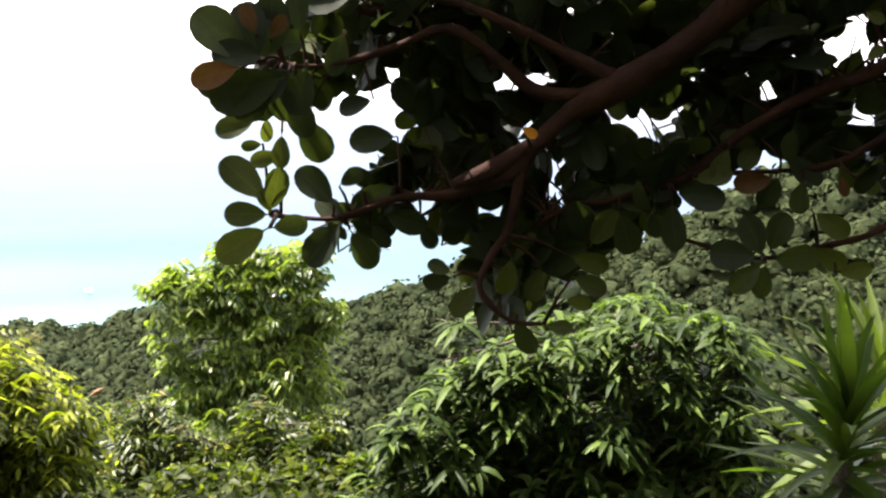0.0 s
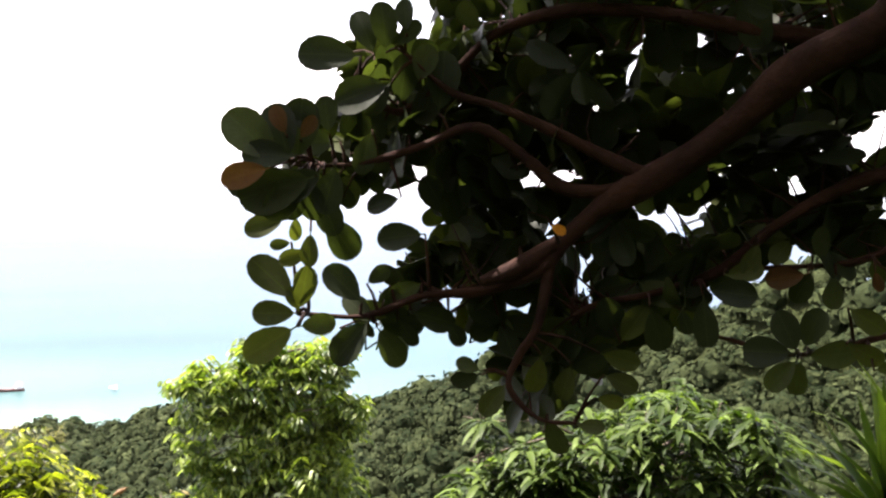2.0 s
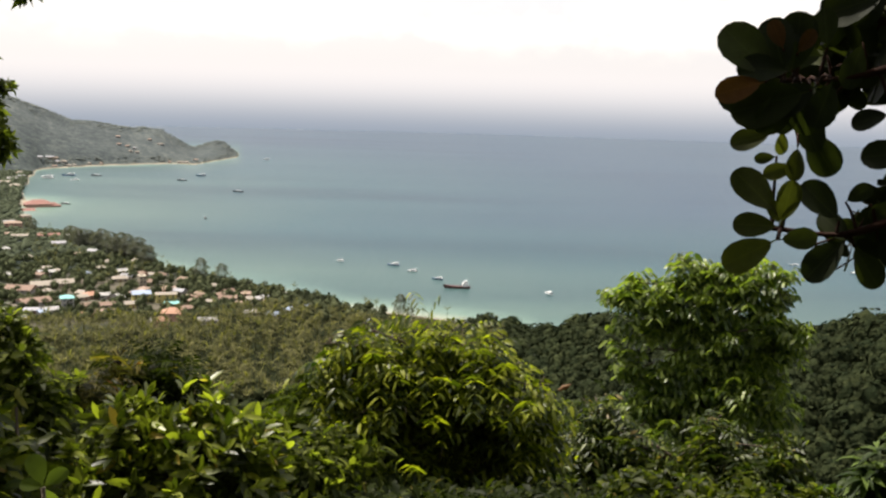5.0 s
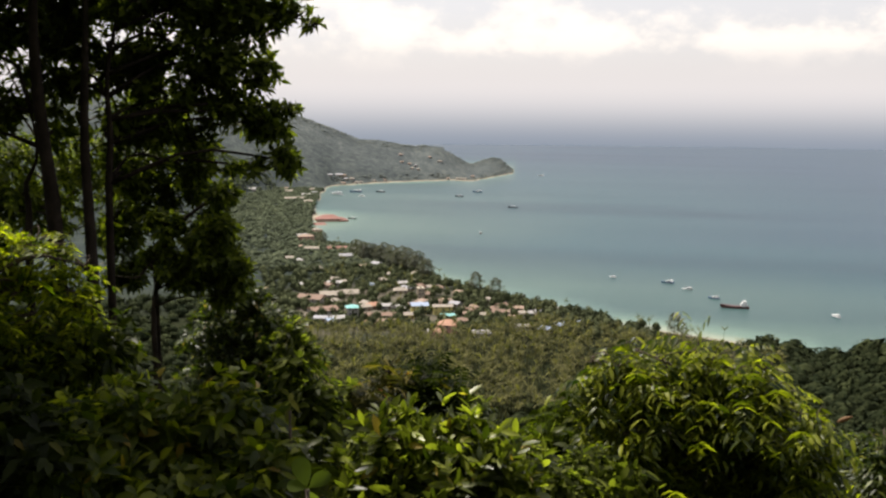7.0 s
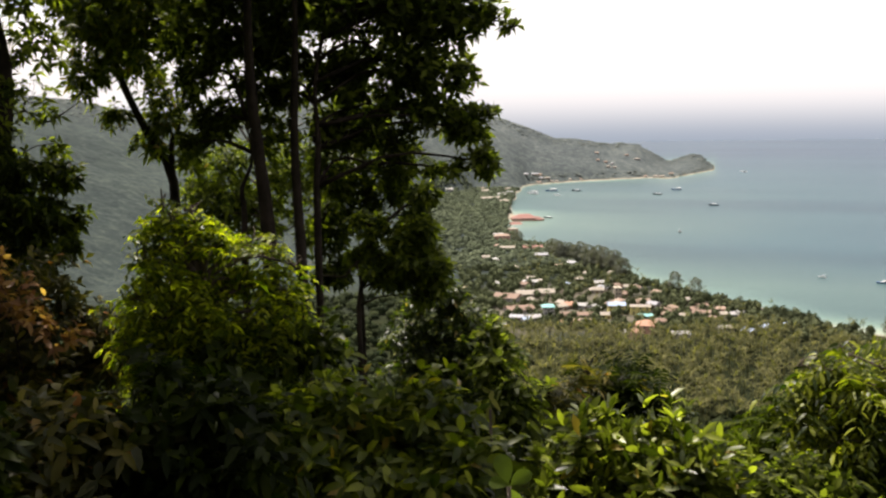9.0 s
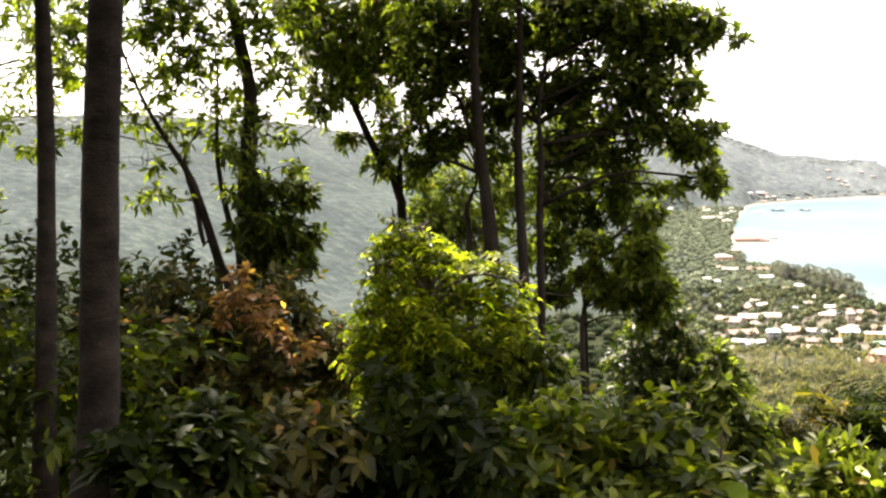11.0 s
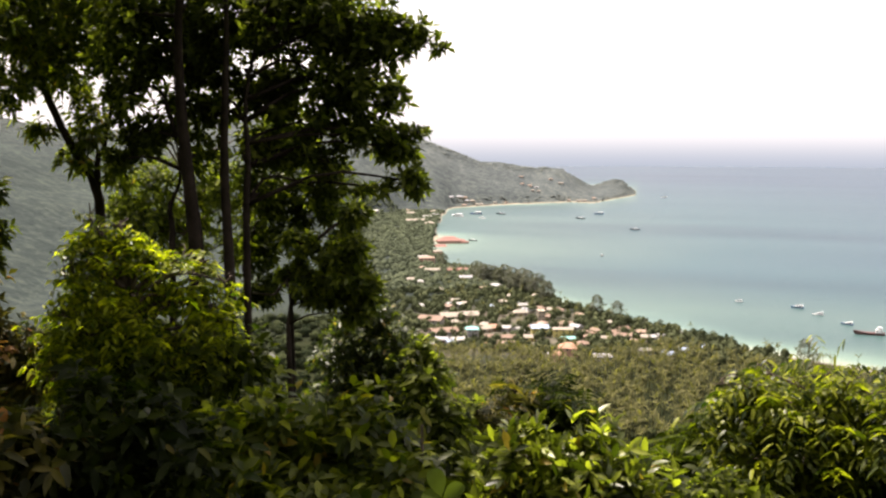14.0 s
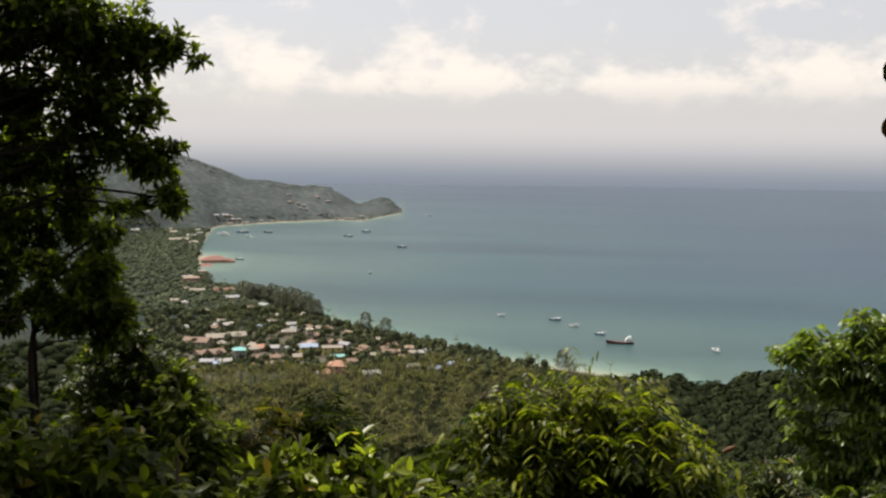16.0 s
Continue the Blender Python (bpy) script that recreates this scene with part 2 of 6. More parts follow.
LEAF = {
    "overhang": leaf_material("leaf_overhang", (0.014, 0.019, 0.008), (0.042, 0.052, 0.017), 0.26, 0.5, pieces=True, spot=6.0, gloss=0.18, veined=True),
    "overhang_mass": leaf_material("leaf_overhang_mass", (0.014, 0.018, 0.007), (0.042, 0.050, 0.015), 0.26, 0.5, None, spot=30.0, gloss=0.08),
    "overhang_young": leaf_material("leaf_overhang_young", (0.036, 0.042, 0.012), (0.072, 0.080, 0.017), 0.32, 0.45, pieces=True, spot=6.0, gloss=0.18, veined=True),
    "mango": leaf_material("leaf_mango", (0.012, 0.024, 0.004), (0.10, 0.145, 0.032), 0.34, 0.5, gloss=0.1, lit=0.6),
    "sword": leaf_material("leaf_sword", (0.034, 0.062, 0.010), (0.10, 0.145, 0.026), 0.35, 0.42, pieces=True, gloss=0.2),
    "mid": leaf_material("leaf_mid", (0.030, 0.056, 0.012), (0.225, 0.28, 0.06), 0.42, 0.38, gloss=0.35, lit=0.35),
    "fore": leaf_material("leaf_fore", (0.014, 0.028, 0.004), (0.27, 0.295, 0.024), 0.45, 0.42, gloss=0.2, lit=0.55),
    "shrub": leaf_material("leaf_shrub", (0.024, 0.036, 0.005), (0.32, 0.36, 0.055), 0.45, 0.38, (0.28, 0.20, 0.04), gloss=0.35),
    "fern": leaf_material("leaf_fern", (0.018, 0.030, 0.003), (0.10, 0.125, 0.009), 0.42, 0.6, gloss=0.05),
    "dark": leaf_material("leaf_dark", (0.018, 0.026, 0.007), (0.19, 0.22, 0.038), 0.58, 0.5, gloss=0.05),
    "light": leaf_material("leaf_light", (0.022, 0.034, 0.006), (0.20, 0.235, 0.028), 0.5, 0.5, gloss=0.1, lit=0.5),
    "bright": leaf_material("leaf_bright", (0.034, 0.062, 0.003), (0.42, 0.45, 0.020), 0.55, 0.4, gloss=0.28, lit=0.5),
    "brown": leaf_material("leaf_brown", (0.020, 0.025, 0.006), (0.16, 0.13, 0.030), 0.4, 0.45, (0.32, 0.14, 0.05), gloss=0.14),
    "red": leaf_material("leaf_red", (0.16, 0.075, 0.04), (0.40, 0.24, 0.11), 0.5, 0.45, gloss=0.15),
    # undergrowth leaves near black: the shade of the trees is in the colour
    "under": leaf_material("leaf_under_shaded", (0.007, 0.012, 0.002), (0.036, 0.047, 0.005), 0.36, 0.5, (0.10, 0.08, 0.02), gloss=0.05),
    "lush": leaf_material("leaf_lush", (0.025, 0.042, 0.004), (0.26, 0.29, 0.020), 0.45, 0.42, (0.26, 0.18, 0.03), gloss=0.2),
    "green": leaf_material("leaf_green", (0.014, 0.026, 0.005), (0.125, 0.15, 0.024), 0.4, 0.42, (0.20, 0.15, 0.05), gloss=0.2),
    "leafy": leaf_material("leaf_leafy", (0.012, 0.021, 0.003), (0.125, 0.148, 0.013), 0.48, 0.45, gloss=0.1),
    "overhang_old": leaf_material("leaf_overhang_old", (0.062, 0.029, 0.012), (0.115, 0.052, 0.020), 0.25, 0.5, pieces=True, spot=6.0, gloss=0.1, veined=True),
    "overhang_orange": leaf_material("leaf_overhang_orange", (0.42, 0.15, 0.02), (0.55, 0.22, 0.03), 0.5, 0.5, pieces=True, spot=6.0, gloss=0.1),
    "withered": leaf_material("leaf_withered", (0.19, 0.105, 0.055), (0.30, 0.18, 0.10), 0.25, 0.6, gloss=0.15),
    "pale": leaf_material("leaf_pale", (0.06, 0.085, 0.02), (0.13, 0.16, 0.04), 0.4, 0.5, gloss=0.12),
    "palm": leaf_material("leaf_palm", (0.058, 0.060, 0.026), (0.18, 0.168, 0.070), 0.32, 0.75, spot=0.4, gloss=0.04),
    "needle": leaf_material("leaf_needle", (0.10, 0.105, 0.085), (0.16, 0.165, 0.135), 0.15, 0.8, spot=0.4, gloss=0.08),
    # forest tone kept dark in place of a cloud shadow on the valley
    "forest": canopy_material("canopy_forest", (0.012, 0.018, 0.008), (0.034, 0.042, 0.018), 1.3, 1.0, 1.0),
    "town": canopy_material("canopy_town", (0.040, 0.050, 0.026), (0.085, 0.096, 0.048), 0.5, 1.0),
    # the next two are paler and greyer: distance haze put into the colour
    "plain": canopy_material("canopy_plain_hazy", (0.050, 0.061, 0.038), (0.078, 0.092, 0.056), 0.4, 0.3, 0.4),
    "far": canopy_material("canopy_far_hazy", (0.070, 0.080, 0.074), (0.090, 0.102, 0.094), 0.25, 0.2, 0.3),
}
# ---- geometry tools ----
def part(name, mesh, mat, parent=None, label=""):
    """Links a mesh (or a bmesh) as one object, under a thing if there is one."""
    if isinstance(mesh, bmesh.types.BMesh):
        me = bpy.data.meshes.new(name)
        mesh.to_mesh(me)
        mesh.free()
        mesh = me
    if mat and not mesh.materials:
        mesh.materials.append(mat)
    ob = new(name, mesh)
    if parent:
        ob.parent = parent
        ob.matrix_parent_inverse = parent.matrix_basis.inverted()
    if label:
        ob["label"] = label
    return ob


def thing(name, place, label, category, group="", kind=""):
    ob = new(name)
    ob.empty_display_size = 0.2
    ob.matrix_basis = Matrix.Translation(place)
    return tagged(ob, label, category, group, kind)


def array_mesh(name, verts, faces, smooth=True):
    """A mesh from numpy arrays; faces is a list of (n, k) index arrays."""
    me = bpy.data.meshes.new(name)
    me.vertices.add(len(verts))
    me.vertices.foreach_set("co", np.asarray(verts, np.float32).ravel())
    loops = np.concatenate([f.ravel() for f in faces])
    sizes = np.concatenate([np.full(len(f), f.shape[1]) for f in faces])
    me.loops.add(len(loops))
    me.loops.foreach_set("vertex_index", loops.astype(np.int32))
    me.polygons.add(len(sizes))
    starts = np.concatenate([[0], np.cumsum(sizes)[:-1]])
    me.polygons.foreach_set("loop_start", starts.astype(np.int32))
    me.polygons.foreach_set("use_smooth", np.full(len(sizes), smooth))
    me.update(calc_edges=True)
    me.validate()
    return me


def ray(az, el, d):
    """The point d metres from the lookout, az degrees left of +Y and el degrees up."""
    a, e = radians(az), radians(el)
    return Vector((-math.sin(a) * math.cos(e) * d, math.cos(a) * math.cos(e) * d, EYE + math.sin(e) * d))


def polar(az, d, z=0.0):
    return Vector((-math.sin(radians(az)) * d, math.cos(radians(az)) * d, z))


def unit(v):
    return v / np.maximum(np.linalg.norm(v, axis=-1, keepdims=True), 1e-9)


def tube(bm, pts, radii, sides=8, rng=None, rough=0.0):
    """A tapered limb along pts."""
    rings = []
    for i, p in enumerate(pts):
        p = Vector(p)
        along = (Vector(pts[min(i + 1, len(pts) - 1)]) - Vector(pts[max(i - 1, 0)])).normalized()
        side = along.cross(Vector((0.31, 0.85, 0.42))).normalized()
        other = along.cross(side)
        ring = []
        for k in range(sides):
            a = 2 * math.pi * k / sides
            r = radii[i] * (1 + (rng.uniform(-rough, rough) if rng is not None else 0))
            ring.append(bm.verts.new(p + side * math.cos(a) * r + other * math.sin(a) * r))
        rings.append(ring)
    for lo, hi in zip(rings, rings[1:]):
        for k in range(sides):
            f = bm.faces.new((lo[k], lo[(k + 1) % sides], hi[(k + 1) % sides], hi[k]))
            f.smooth = True
    bm.faces.new(rings[-1])
    bm.faces.new(list(reversed(rings[0])))
    return bm


def smooth_line(pts, n):
    """n points along a Catmull-Rom line through pts."""
    p = [np.array(q, float) for q in pts]
    p = [2 * p[0] - p[1]] + p + [2 * p[-1] - p[-2]]
    out = []
    for s in np.linspace(0, len(p) - 3 - 1e-6, n):
        i = int(s)
        u = s - i
        a, b, c, d = p[i:i + 4]
        out.append(Vector(0.5 * (2 * b + (c - a) * u + (2 * a - 5 * b + 4 * c - d) * u * u + (3 * b - a - 3 * c + d) * u ** 3)))
    return out


# ---- leaves ----
BLADES = {
    # rows of (along, half width) from stalk to tip
    "lance": ((0.0, 0.0), (0.3, 0.5), (0.68, 0.42), (1.0, 0.0)),
    "arch": ((0.0, 0.0), (0.2, 0.4), (0.45, 0.5), (0.75, 0.37), (1.0, 0.0)),
    "oval": ((0.0, 0.0), (0.35, 0.46), (0.75, 0.48), (1.0, 0.0)),
    "round": ((0.0, 0.0), (0.12, 0.07), (0.24, 0.25), (0.4, 0.42), (0.58, 0.5), (0.75, 0.49), (0.88, 0.38), (0.96, 0.21), (1.0, 0.0)),
    "small": ((0.0, 0.0), (0.5, 0.5), (1.0, 0.0)),
}


def leaves(name, pos, way, face, length, width, blade="lance", droop=0.25, fold=0.25):
    """One mesh of many leaves: pos, way (along the midrib) and face (upper side) are (n, 3) arrays."""
    n = len(pos)
    rows = BLADES[blade]
    way = unit(way)
    side = unit(np.cross(way, face))
    face = np.cross(side, way)
    length = np.broadcast_to(np.asarray(length, float), (n,))[:, None]
    width = np.broadcast_to(np.asarray(width, float), (n,))[:, None]
    cols, idx, k = [], [], 0
    for u, w in rows:
        mid = pos + way * length * u - np.array([0, 0, 1.0]) * droop * length * u * u
        if w == 0:
            cols.append(mid)
            idx.append((k,))
            k += 1
        else:
            lift = face * width * w * fold
            cols += [mid - side * width * w + lift, mid, mid + side * width * w + lift]
            idx.append((k, k + 1, k + 2))
            k += 3
    verts = np.stack(cols, 1).reshape(-1, 3)
    tris, quads = [], []
    for a, b in zip(idx, idx[1:]):
        if len(a) == 1:
            tris += [(a[0], b[1], b[0]), (a[0], b[2], b[1])]
        elif len(b) == 1:
            tris += [(a[0], a[1], b[0]), (a[1], a[2], b[0])]
        else:
            quads += [(a[0], a[1], b[1], b[0]), (a[1], a[2], b[2], b[1])]
    base = (np.arange(n) * k)[:, None, None]
    faces = [(base + np.array(tris)[None]).reshape(-1, 3)]
    if quads:
        faces.append((base + np.array(quads)[None]).reshape(-1, 4))
    return array_mesh(name, verts, faces)


def shell(rng, clumps, n, low=-0.5, inner=0.55):
    """n places on the outside of a crown made of round clumps (centre, rx, rz), with the way out of it."""
    size = np.array([c[1] * c[2] for c in clumps]) ** 0.9
    pick = rng.choice(len(clumps), n, p=size / size.sum())
    cen = np.array([c[0] for c in clumps])[pick]
    rx, rz = np.array([c[1] for c in clumps])[pick], np.array([c[2] for c in clumps])[pick]
    v = unit(rng.normal(size=(n, 3)))
    v[:, 2] = np.where(v[:, 2] < low, -v[:, 2], v[:, 2])
    r = (inner + (1 - inner) * rng.random(n) ** 0.5) * (1 + 0.5 * rng.random(n) ** 3)
    pos = cen + v * (r[:, None]) * np.stack([rx, rx, rz], -1)
    return pos, v


def sprays(rng, pos, out, k, spread=(35, 85), lift=0.5):
    """k leaves round each twig end: places, ways and faces."""
    n = len(pos)
    axis = unit(out + np.array([0, 0, lift]) + rng.normal(scale=0.25, size=(n, 3)))
    s1 = unit(np.cross(axis, rng.normal(size=(n, 3))))
    s2 = np.cross(axis, s1)
    phi = (np.arange(k)[None] * 2.4 + rng.random((n, 1)) * 6.3) + rng.normal(scale=0.25, size=(n, k))
    tilt = np.radians(rng.uniform(*spread, size=(n, k)))
    rad = np.cos(phi)[..., None] * s1[:, None] + np.sin(phi)[..., None] * s2[:, None]
    way = axis[:, None] * np.cos(tilt)[..., None] + rad * np.sin(tilt)[..., None]
    face = unit(axis[:, None] * np.sin(tilt)[..., None] - rad * np.cos(tilt)[..., None] + rng.normal(scale=0.2, size=way.shape))
    p = pos[:, None] - axis[:, None] * rng.uniform(0, 0.06, size=(n, k, 1))
    return p.reshape(-1, 3), way.reshape(-1, 3), face.reshape(-1, 3)


def pinnate(rng, pos, out, length, pairs, sag=0.5):
    """Feathered leaves: pairs of leaflets along a drooping midrib from each twig end."""
    n = len(pos)
    axis = unit(out * np.array([1, 1, 0.35]) + np.array([0, 0, 0.35]) + rng.normal(scale=0.3, size=(n, 3)))
    side = unit(np.cross(axis, np.array([0, 0, 1.0]) + rng.normal(scale=0.15, size=(n, 3))))
    face = np.cross(side, axis)
    pos = pos - axis * length * 0.6
    u = np.linspace(0.15, 1.0, pairs)
    spots, ways, faces = [], [], []
    ln = length * rng.uniform(0.7, 1.15, size=(n, 1))
    for f in u:
        p = pos + axis * ln * f - np.array([0, 0, 1.0]) * sag * ln * f * f
        for s in (-1, 1):
            w = unit(side * s + axis * 0.55 - np.array([0, 0, 0.25 + 0.3 * f]) + rng.normal(scale=0.12, size=(n, 3)))
            spots.append(p)
            ways.append(w)
            faces.append(face)
    return np.concatenate(spots), np.concatenate(ways), np.concatenate(faces)


def clump_list(crown):
    """Crown clumps from a distance and rows of (az, el, half width, half height, and their own distance if it differs)."""
    d, rows = crown
    return [(np.array(ray(a, e, *(own or [d]))), rx, rz) for a, e, rx, rz, *own in rows]


def add_limbs(bm, rng, trunk, clumps, radius, sides=6):
    """Limbs from a trunk line to the middle of each clump, with some twigs."""
    line = [np.array(p) for p in trunk]
    for c, rx, rz in clumps:
        best = min(line, key=lambda p: np.linalg.norm(p - c) + (3.0 * max(0, p[2] - c[2] + 0.1 * rx)))
        mid = (best * 0.55 + c * 0.45) + np.array([0, 0, 0.12 * np.linalg.norm(best - c)]) + rng.normal(scale=0.05, size=3)
        tube(bm, smooth_line([best, mid, c], 6), np.linspace(radius, radius * 0.4, 6), sides)
        for _ in range(5):
            v = unit(rng.normal(size=3))
            v[2] = abs(v[2])
            tip = c + v * np.array([rx, rx, rz]) * 0.9
            tube(bm, smooth_line([c - v * 0.05, (c + tip) / 2 + rng.normal(scale=0.04, size=3), tip], 4), np.linspace(radius * 0.4, radius * 0.12, 4), 4)


def tree(name, label, category, rows, leaf, bark, n, seed, size, trunks=(), radius=0.06, style="sprays", k=6, blade="lance",
         droop=0.25, low=-0.5, spread=(35, 85), inner=0.55, foot=None, limb=0.018, group="", sag=0.5, pairs=6, fold=0.25, lift=0.5, lumpy=0.55, skirt=False, shoots=0.4, thick=()):
    """A tree or bush: trunks down to the ground, limbs to each clump of its crown, and its leaves."""
    rng = np.random.default_rng(seed)
    clumps = clump_list(rows)
    cx = np.mean([c[0] for c in clumps], 0)
    if skirt:
        # lower foliage that closes a bush down to the ground
        low_ones = []
        for c, rx, rz in clumps:
            g = ground(c[0], c[1])
            gap = c[2] - rz - g
            m = min(4, int(math.ceil(gap / (1.7 * rx)))) if gap > 0.15 else 0
            for j in range(m):
                low_ones.append((np.array([c[0] + rng.normal(scale=0.3 * rx), c[1] + rng.normal(scale=0.3 * rx), g + gap * (j + 0.5) / m]), rx * rng.uniform(0.85, 1.1), gap * 0.6 / m))
        clumps = clumps + low_ones
        n = int(n * (1 + 0.6 * len(low_ones) / len(rows[1])))
    lines = []
    for tr in trunks:
        pts = [ray(*p) for p in tr]
        b = pts[0].copy()
        b.z = ground(b.x, b.y) - 0.15
        if pts[0].z - b.z > 0.1:
            pts.insert(0, b)
        lines.append(pts)
    if not lines:
        b = Vector((cx[0], cx[1], 0)) if foot is None else Vector(foot)
        b.z = ground(b.x, b.y) - 0.1
        top = Vector(cx)
        lines = [[b, b.lerp(top, 0.5) + Vector((0.08, 0.05, 0)), top]]
    base = Vector(lines[0][0])
    base.z = ground(base.x, base.y)
    ob = thing(name, base, label, category, group)
    every = []
    for i, pts in enumerate(lines):
        bm = bmesh.new()
        fine = smooth_line(pts, 14)
        r = radius * (thick[i] if thick else 1.0 if i == 0 else 0.7)
        tube(bm, fine, np.linspace(r * 1.15, r * (0.4 if i == 0 else 0.2), 14), 10, rng, 0.08)
        stem = part("trunk", bm, bark, ob)
        every += fine
    bm = bmesh.new()
    add_limbs(bm, rng, every, clumps, limb)
    tagged(part("limb", bm, bark, stem), kind="stuff")
    lumps = []
    for c, rx, rz in clumps:
        m = 9 if rx > 0.55 else 6
        for j in range(m):
            v = unit(rng.normal(size=3))
            v[2] = abs(v[2]) if v[2] < low else v[2]
            s = rng.uniform(0.22, 0.6)
            lumps.append((c + v * np.array([rx, rx, rz]) * rng.uniform(0.5, 1.1), rx * s, min(rz * s * 1.3, rx * s * 1.2)))
    m = int(n * lumpy)
    p1, o1 = shell(rng, lumps, m, low, inner)
    p2, o2 = shell(rng, clumps, n - m, low, inner * 0.6)
    pos, out = np.concatenate([p1, p2]), np.concatenate([o1, o2])
    # shoots that stand out of the crown and break its outline
    far_out = rng.random(len(pos)) < 0.12
    pos = pos + (out * rng.uniform(0.3, 1.0, (len(pos), 1)) + np.array([0, 0, 0.35])) * far_out[:, None] * shoots * np.mean([c[1] for c in clumps])
    if style == "sprays":
        p, w, f = sprays(rng, pos, out, k, spread, lift)
    else:
        p, w, f = pinnate(rng, pos, out, style, pairs, sag)
    ln, wd = size
    s = rng.uniform(0.65, 1.2, len(p))
    part("crown", leaves("crown", p, w, f, ln * s, wd * s, blade, droop, fold), LEAF[leaf], ob)
    return ob


# ---- the lie of the land ----
def table(xs, ys):
    return lambda v: np.interp(v, xs, ys)


near_shore = table((-75, -40, -30, -20, -10, -5.6, -4.8, -1.0, 2.1, 5.3, 8.4, 11.6, 14.7, 16.0, 17.8, 19.9, 21.6, 22.3, 22.45, 23),
                   (560, 500, 560, 630, 640, 650, 676, 706, 722, 747, 802, 835, 905, 954, 1069, 1153, 1192, 1337, 1500, 6000))
far_shore = table((10.9, 11.1, 11.3, 13.5, 14.7, 18.4, 21.4, 21.9, 22.3, 22.45),
                  (9000, 2700, 2600, 2295, 2326, 2235, 2124, 1860, 1500, 1400))
spur_far = table((-75, -45, -35, -25, -20, -10, -4.5, 0), (330, 380, 430, 500, 540, 590, 640, 660))
spur_el = table((-75, -46, -40.4, -34.3, -29, -23.8, -22.4, -19.3, -15, -9.5, -7.2, -5.7, -4.4, -3.2, -2), (1.0, -4.2, -5.0, -8.2, -8.9, -10.0, -10.5, -11.7, -11.4, -11.7, -12.2, -12.7, -13.2, -14.2, -16))
hill_el = table((10.9, 11.15, 11.5, 11.9, 12.35, 12.9, 13.65, 14.5, 15.2, 16.3, 16.7, 17.7, 18.7, 19.7, 20.4, 21.8, 23.1, 26, 32, 37, 41.5, 45.5, 54.3, 62, 80), (-3.5, -3.1, -2.8, -2.48, -2.38, -2.52, -2.78, -2.3, -1.82, -1.73, -1.82, -1.64, -1.47, -1.45, -1.18, -0.62, -0.14, 0.5, 0.9, 0.4, 0.25, 1.15, 1.9, 2.0, 3.0))
hill_far = table((10, 14, 20, 24, 32, 42, 54, 80), (2780, 2650, 2600, 2550, 2400, 2150, 1700, 1200))
hill_foot = table((10, 14, 20, 22.4, 24, 28, 32, 42, 54, 80), (2500, 2300, 2150, 2020, 1980, 1650, 1400, 1000, 700, 500))


def ease(u):
    u = np.clip(u, 0, 1)
    return u * u * (3 - 2 * u)


def inland(az, d):
    """Metres behind the nearest shore, negative at sea."""
    head = np.minimum(d - far_shore(az), (az - 10.95) * 45)
    end = np.interp(az, (10.9, 18, 22, 23), (2830, 2950, 3300, 4800))
    point = 16 - np.hypot((az - 22.35) * 26, (d - 1490) * 0.4)
    return np.maximum(np.maximum(near_shore(az) - d, point), np.minimum(head, end - d))


def land(az, d):
    """Height of the ground."""
    flank = 1 - ease((np.abs(az) - 80) / 30)
    hill = np.interp(d, (0, 6, 14, 60, 1000), (148.4, 147.6, 144.6, 122, -350))
    back_hill = 148.4 + 0.22 * np.minimum(d, 300)
    wander = np.array([noise.noise((x / 60, y / 60, 0)) for x, y in zip((np.sin(np.radians(az)) * d).ravel(), (np.cos(np.radians(az)) * d).ravel())]).reshape(np.shape(d)) if np.ndim(d) else 0.0
    flat = np.clip(inland(az, d) * 0.13, -4.0, 5.0)
    z = np.maximum(np.minimum(hill, 400), flat)
    # the wooded spur on the right
    rd = spur_far(az)
    top = np.maximum(EYE + rd * np.tan(np.radians(spur_el(az))) - 2.0, 0.0) * ease((-az - 2.5) / 2.0)
    foot = rd * 0.55
    rise = ease((d - foot) / (rd - foot)) * ease((rd * 1.09 - d) / (rd * 0.09))
    z = np.maximum(z, np.where(d > foot, top * rise + flat * (1 - rise), z))
    # the far mountain and its headland
    hd, hf = hill_far(az), np.maximum(hill_foot(az), far_shore(az) * (az < 22.4))
    fall = np.interp(az, (10.9, 18, 22, 30), (2840, 2980, 3300, 4300))
    peak = np.maximum(EYE + hd * np.tan(np.radians(hill_el(az))) - 2.5, 0.0) * (az > 10.9)
    up_ = np.clip((d - hf) / np.maximum(hd - hf, 1), 0, 1) ** 0.8 * ease((fall - d) / (fall - hd))
    z = np.where((az > 10.9) & (d > hf), np.maximum(z, peak * up_ * np.clip(inland(az, d) / 40, 0, 1)), z)
    z = np.where((az > 10.9) & (inland(az, d) < 0) & (d > 500), flat, z)
    z = z + (z > 14) * (d > 1100) * np.array([noise.noise((x / 24, y / 24, 3.0)) for x, y in zip((np.sin(np.radians(az)) * d).ravel(), (np.cos(np.radians(az)) * d).ravel())]).reshape(np.shape(d)) * 0.6
    z = z + wander * np.clip((z - 8) / 40, 0, 1) * np.clip((d - 90) / 200, 0, 1) * np.interp(d, (700, 1000), (8, 2))
    return flank * z + (1 - flank) * back_hill


def ground(x, y):
    d = math.hypot(x, y)
    return float(land(np.array([math.degrees(math.atan2(-x, y))]), np.array([d]))[0])


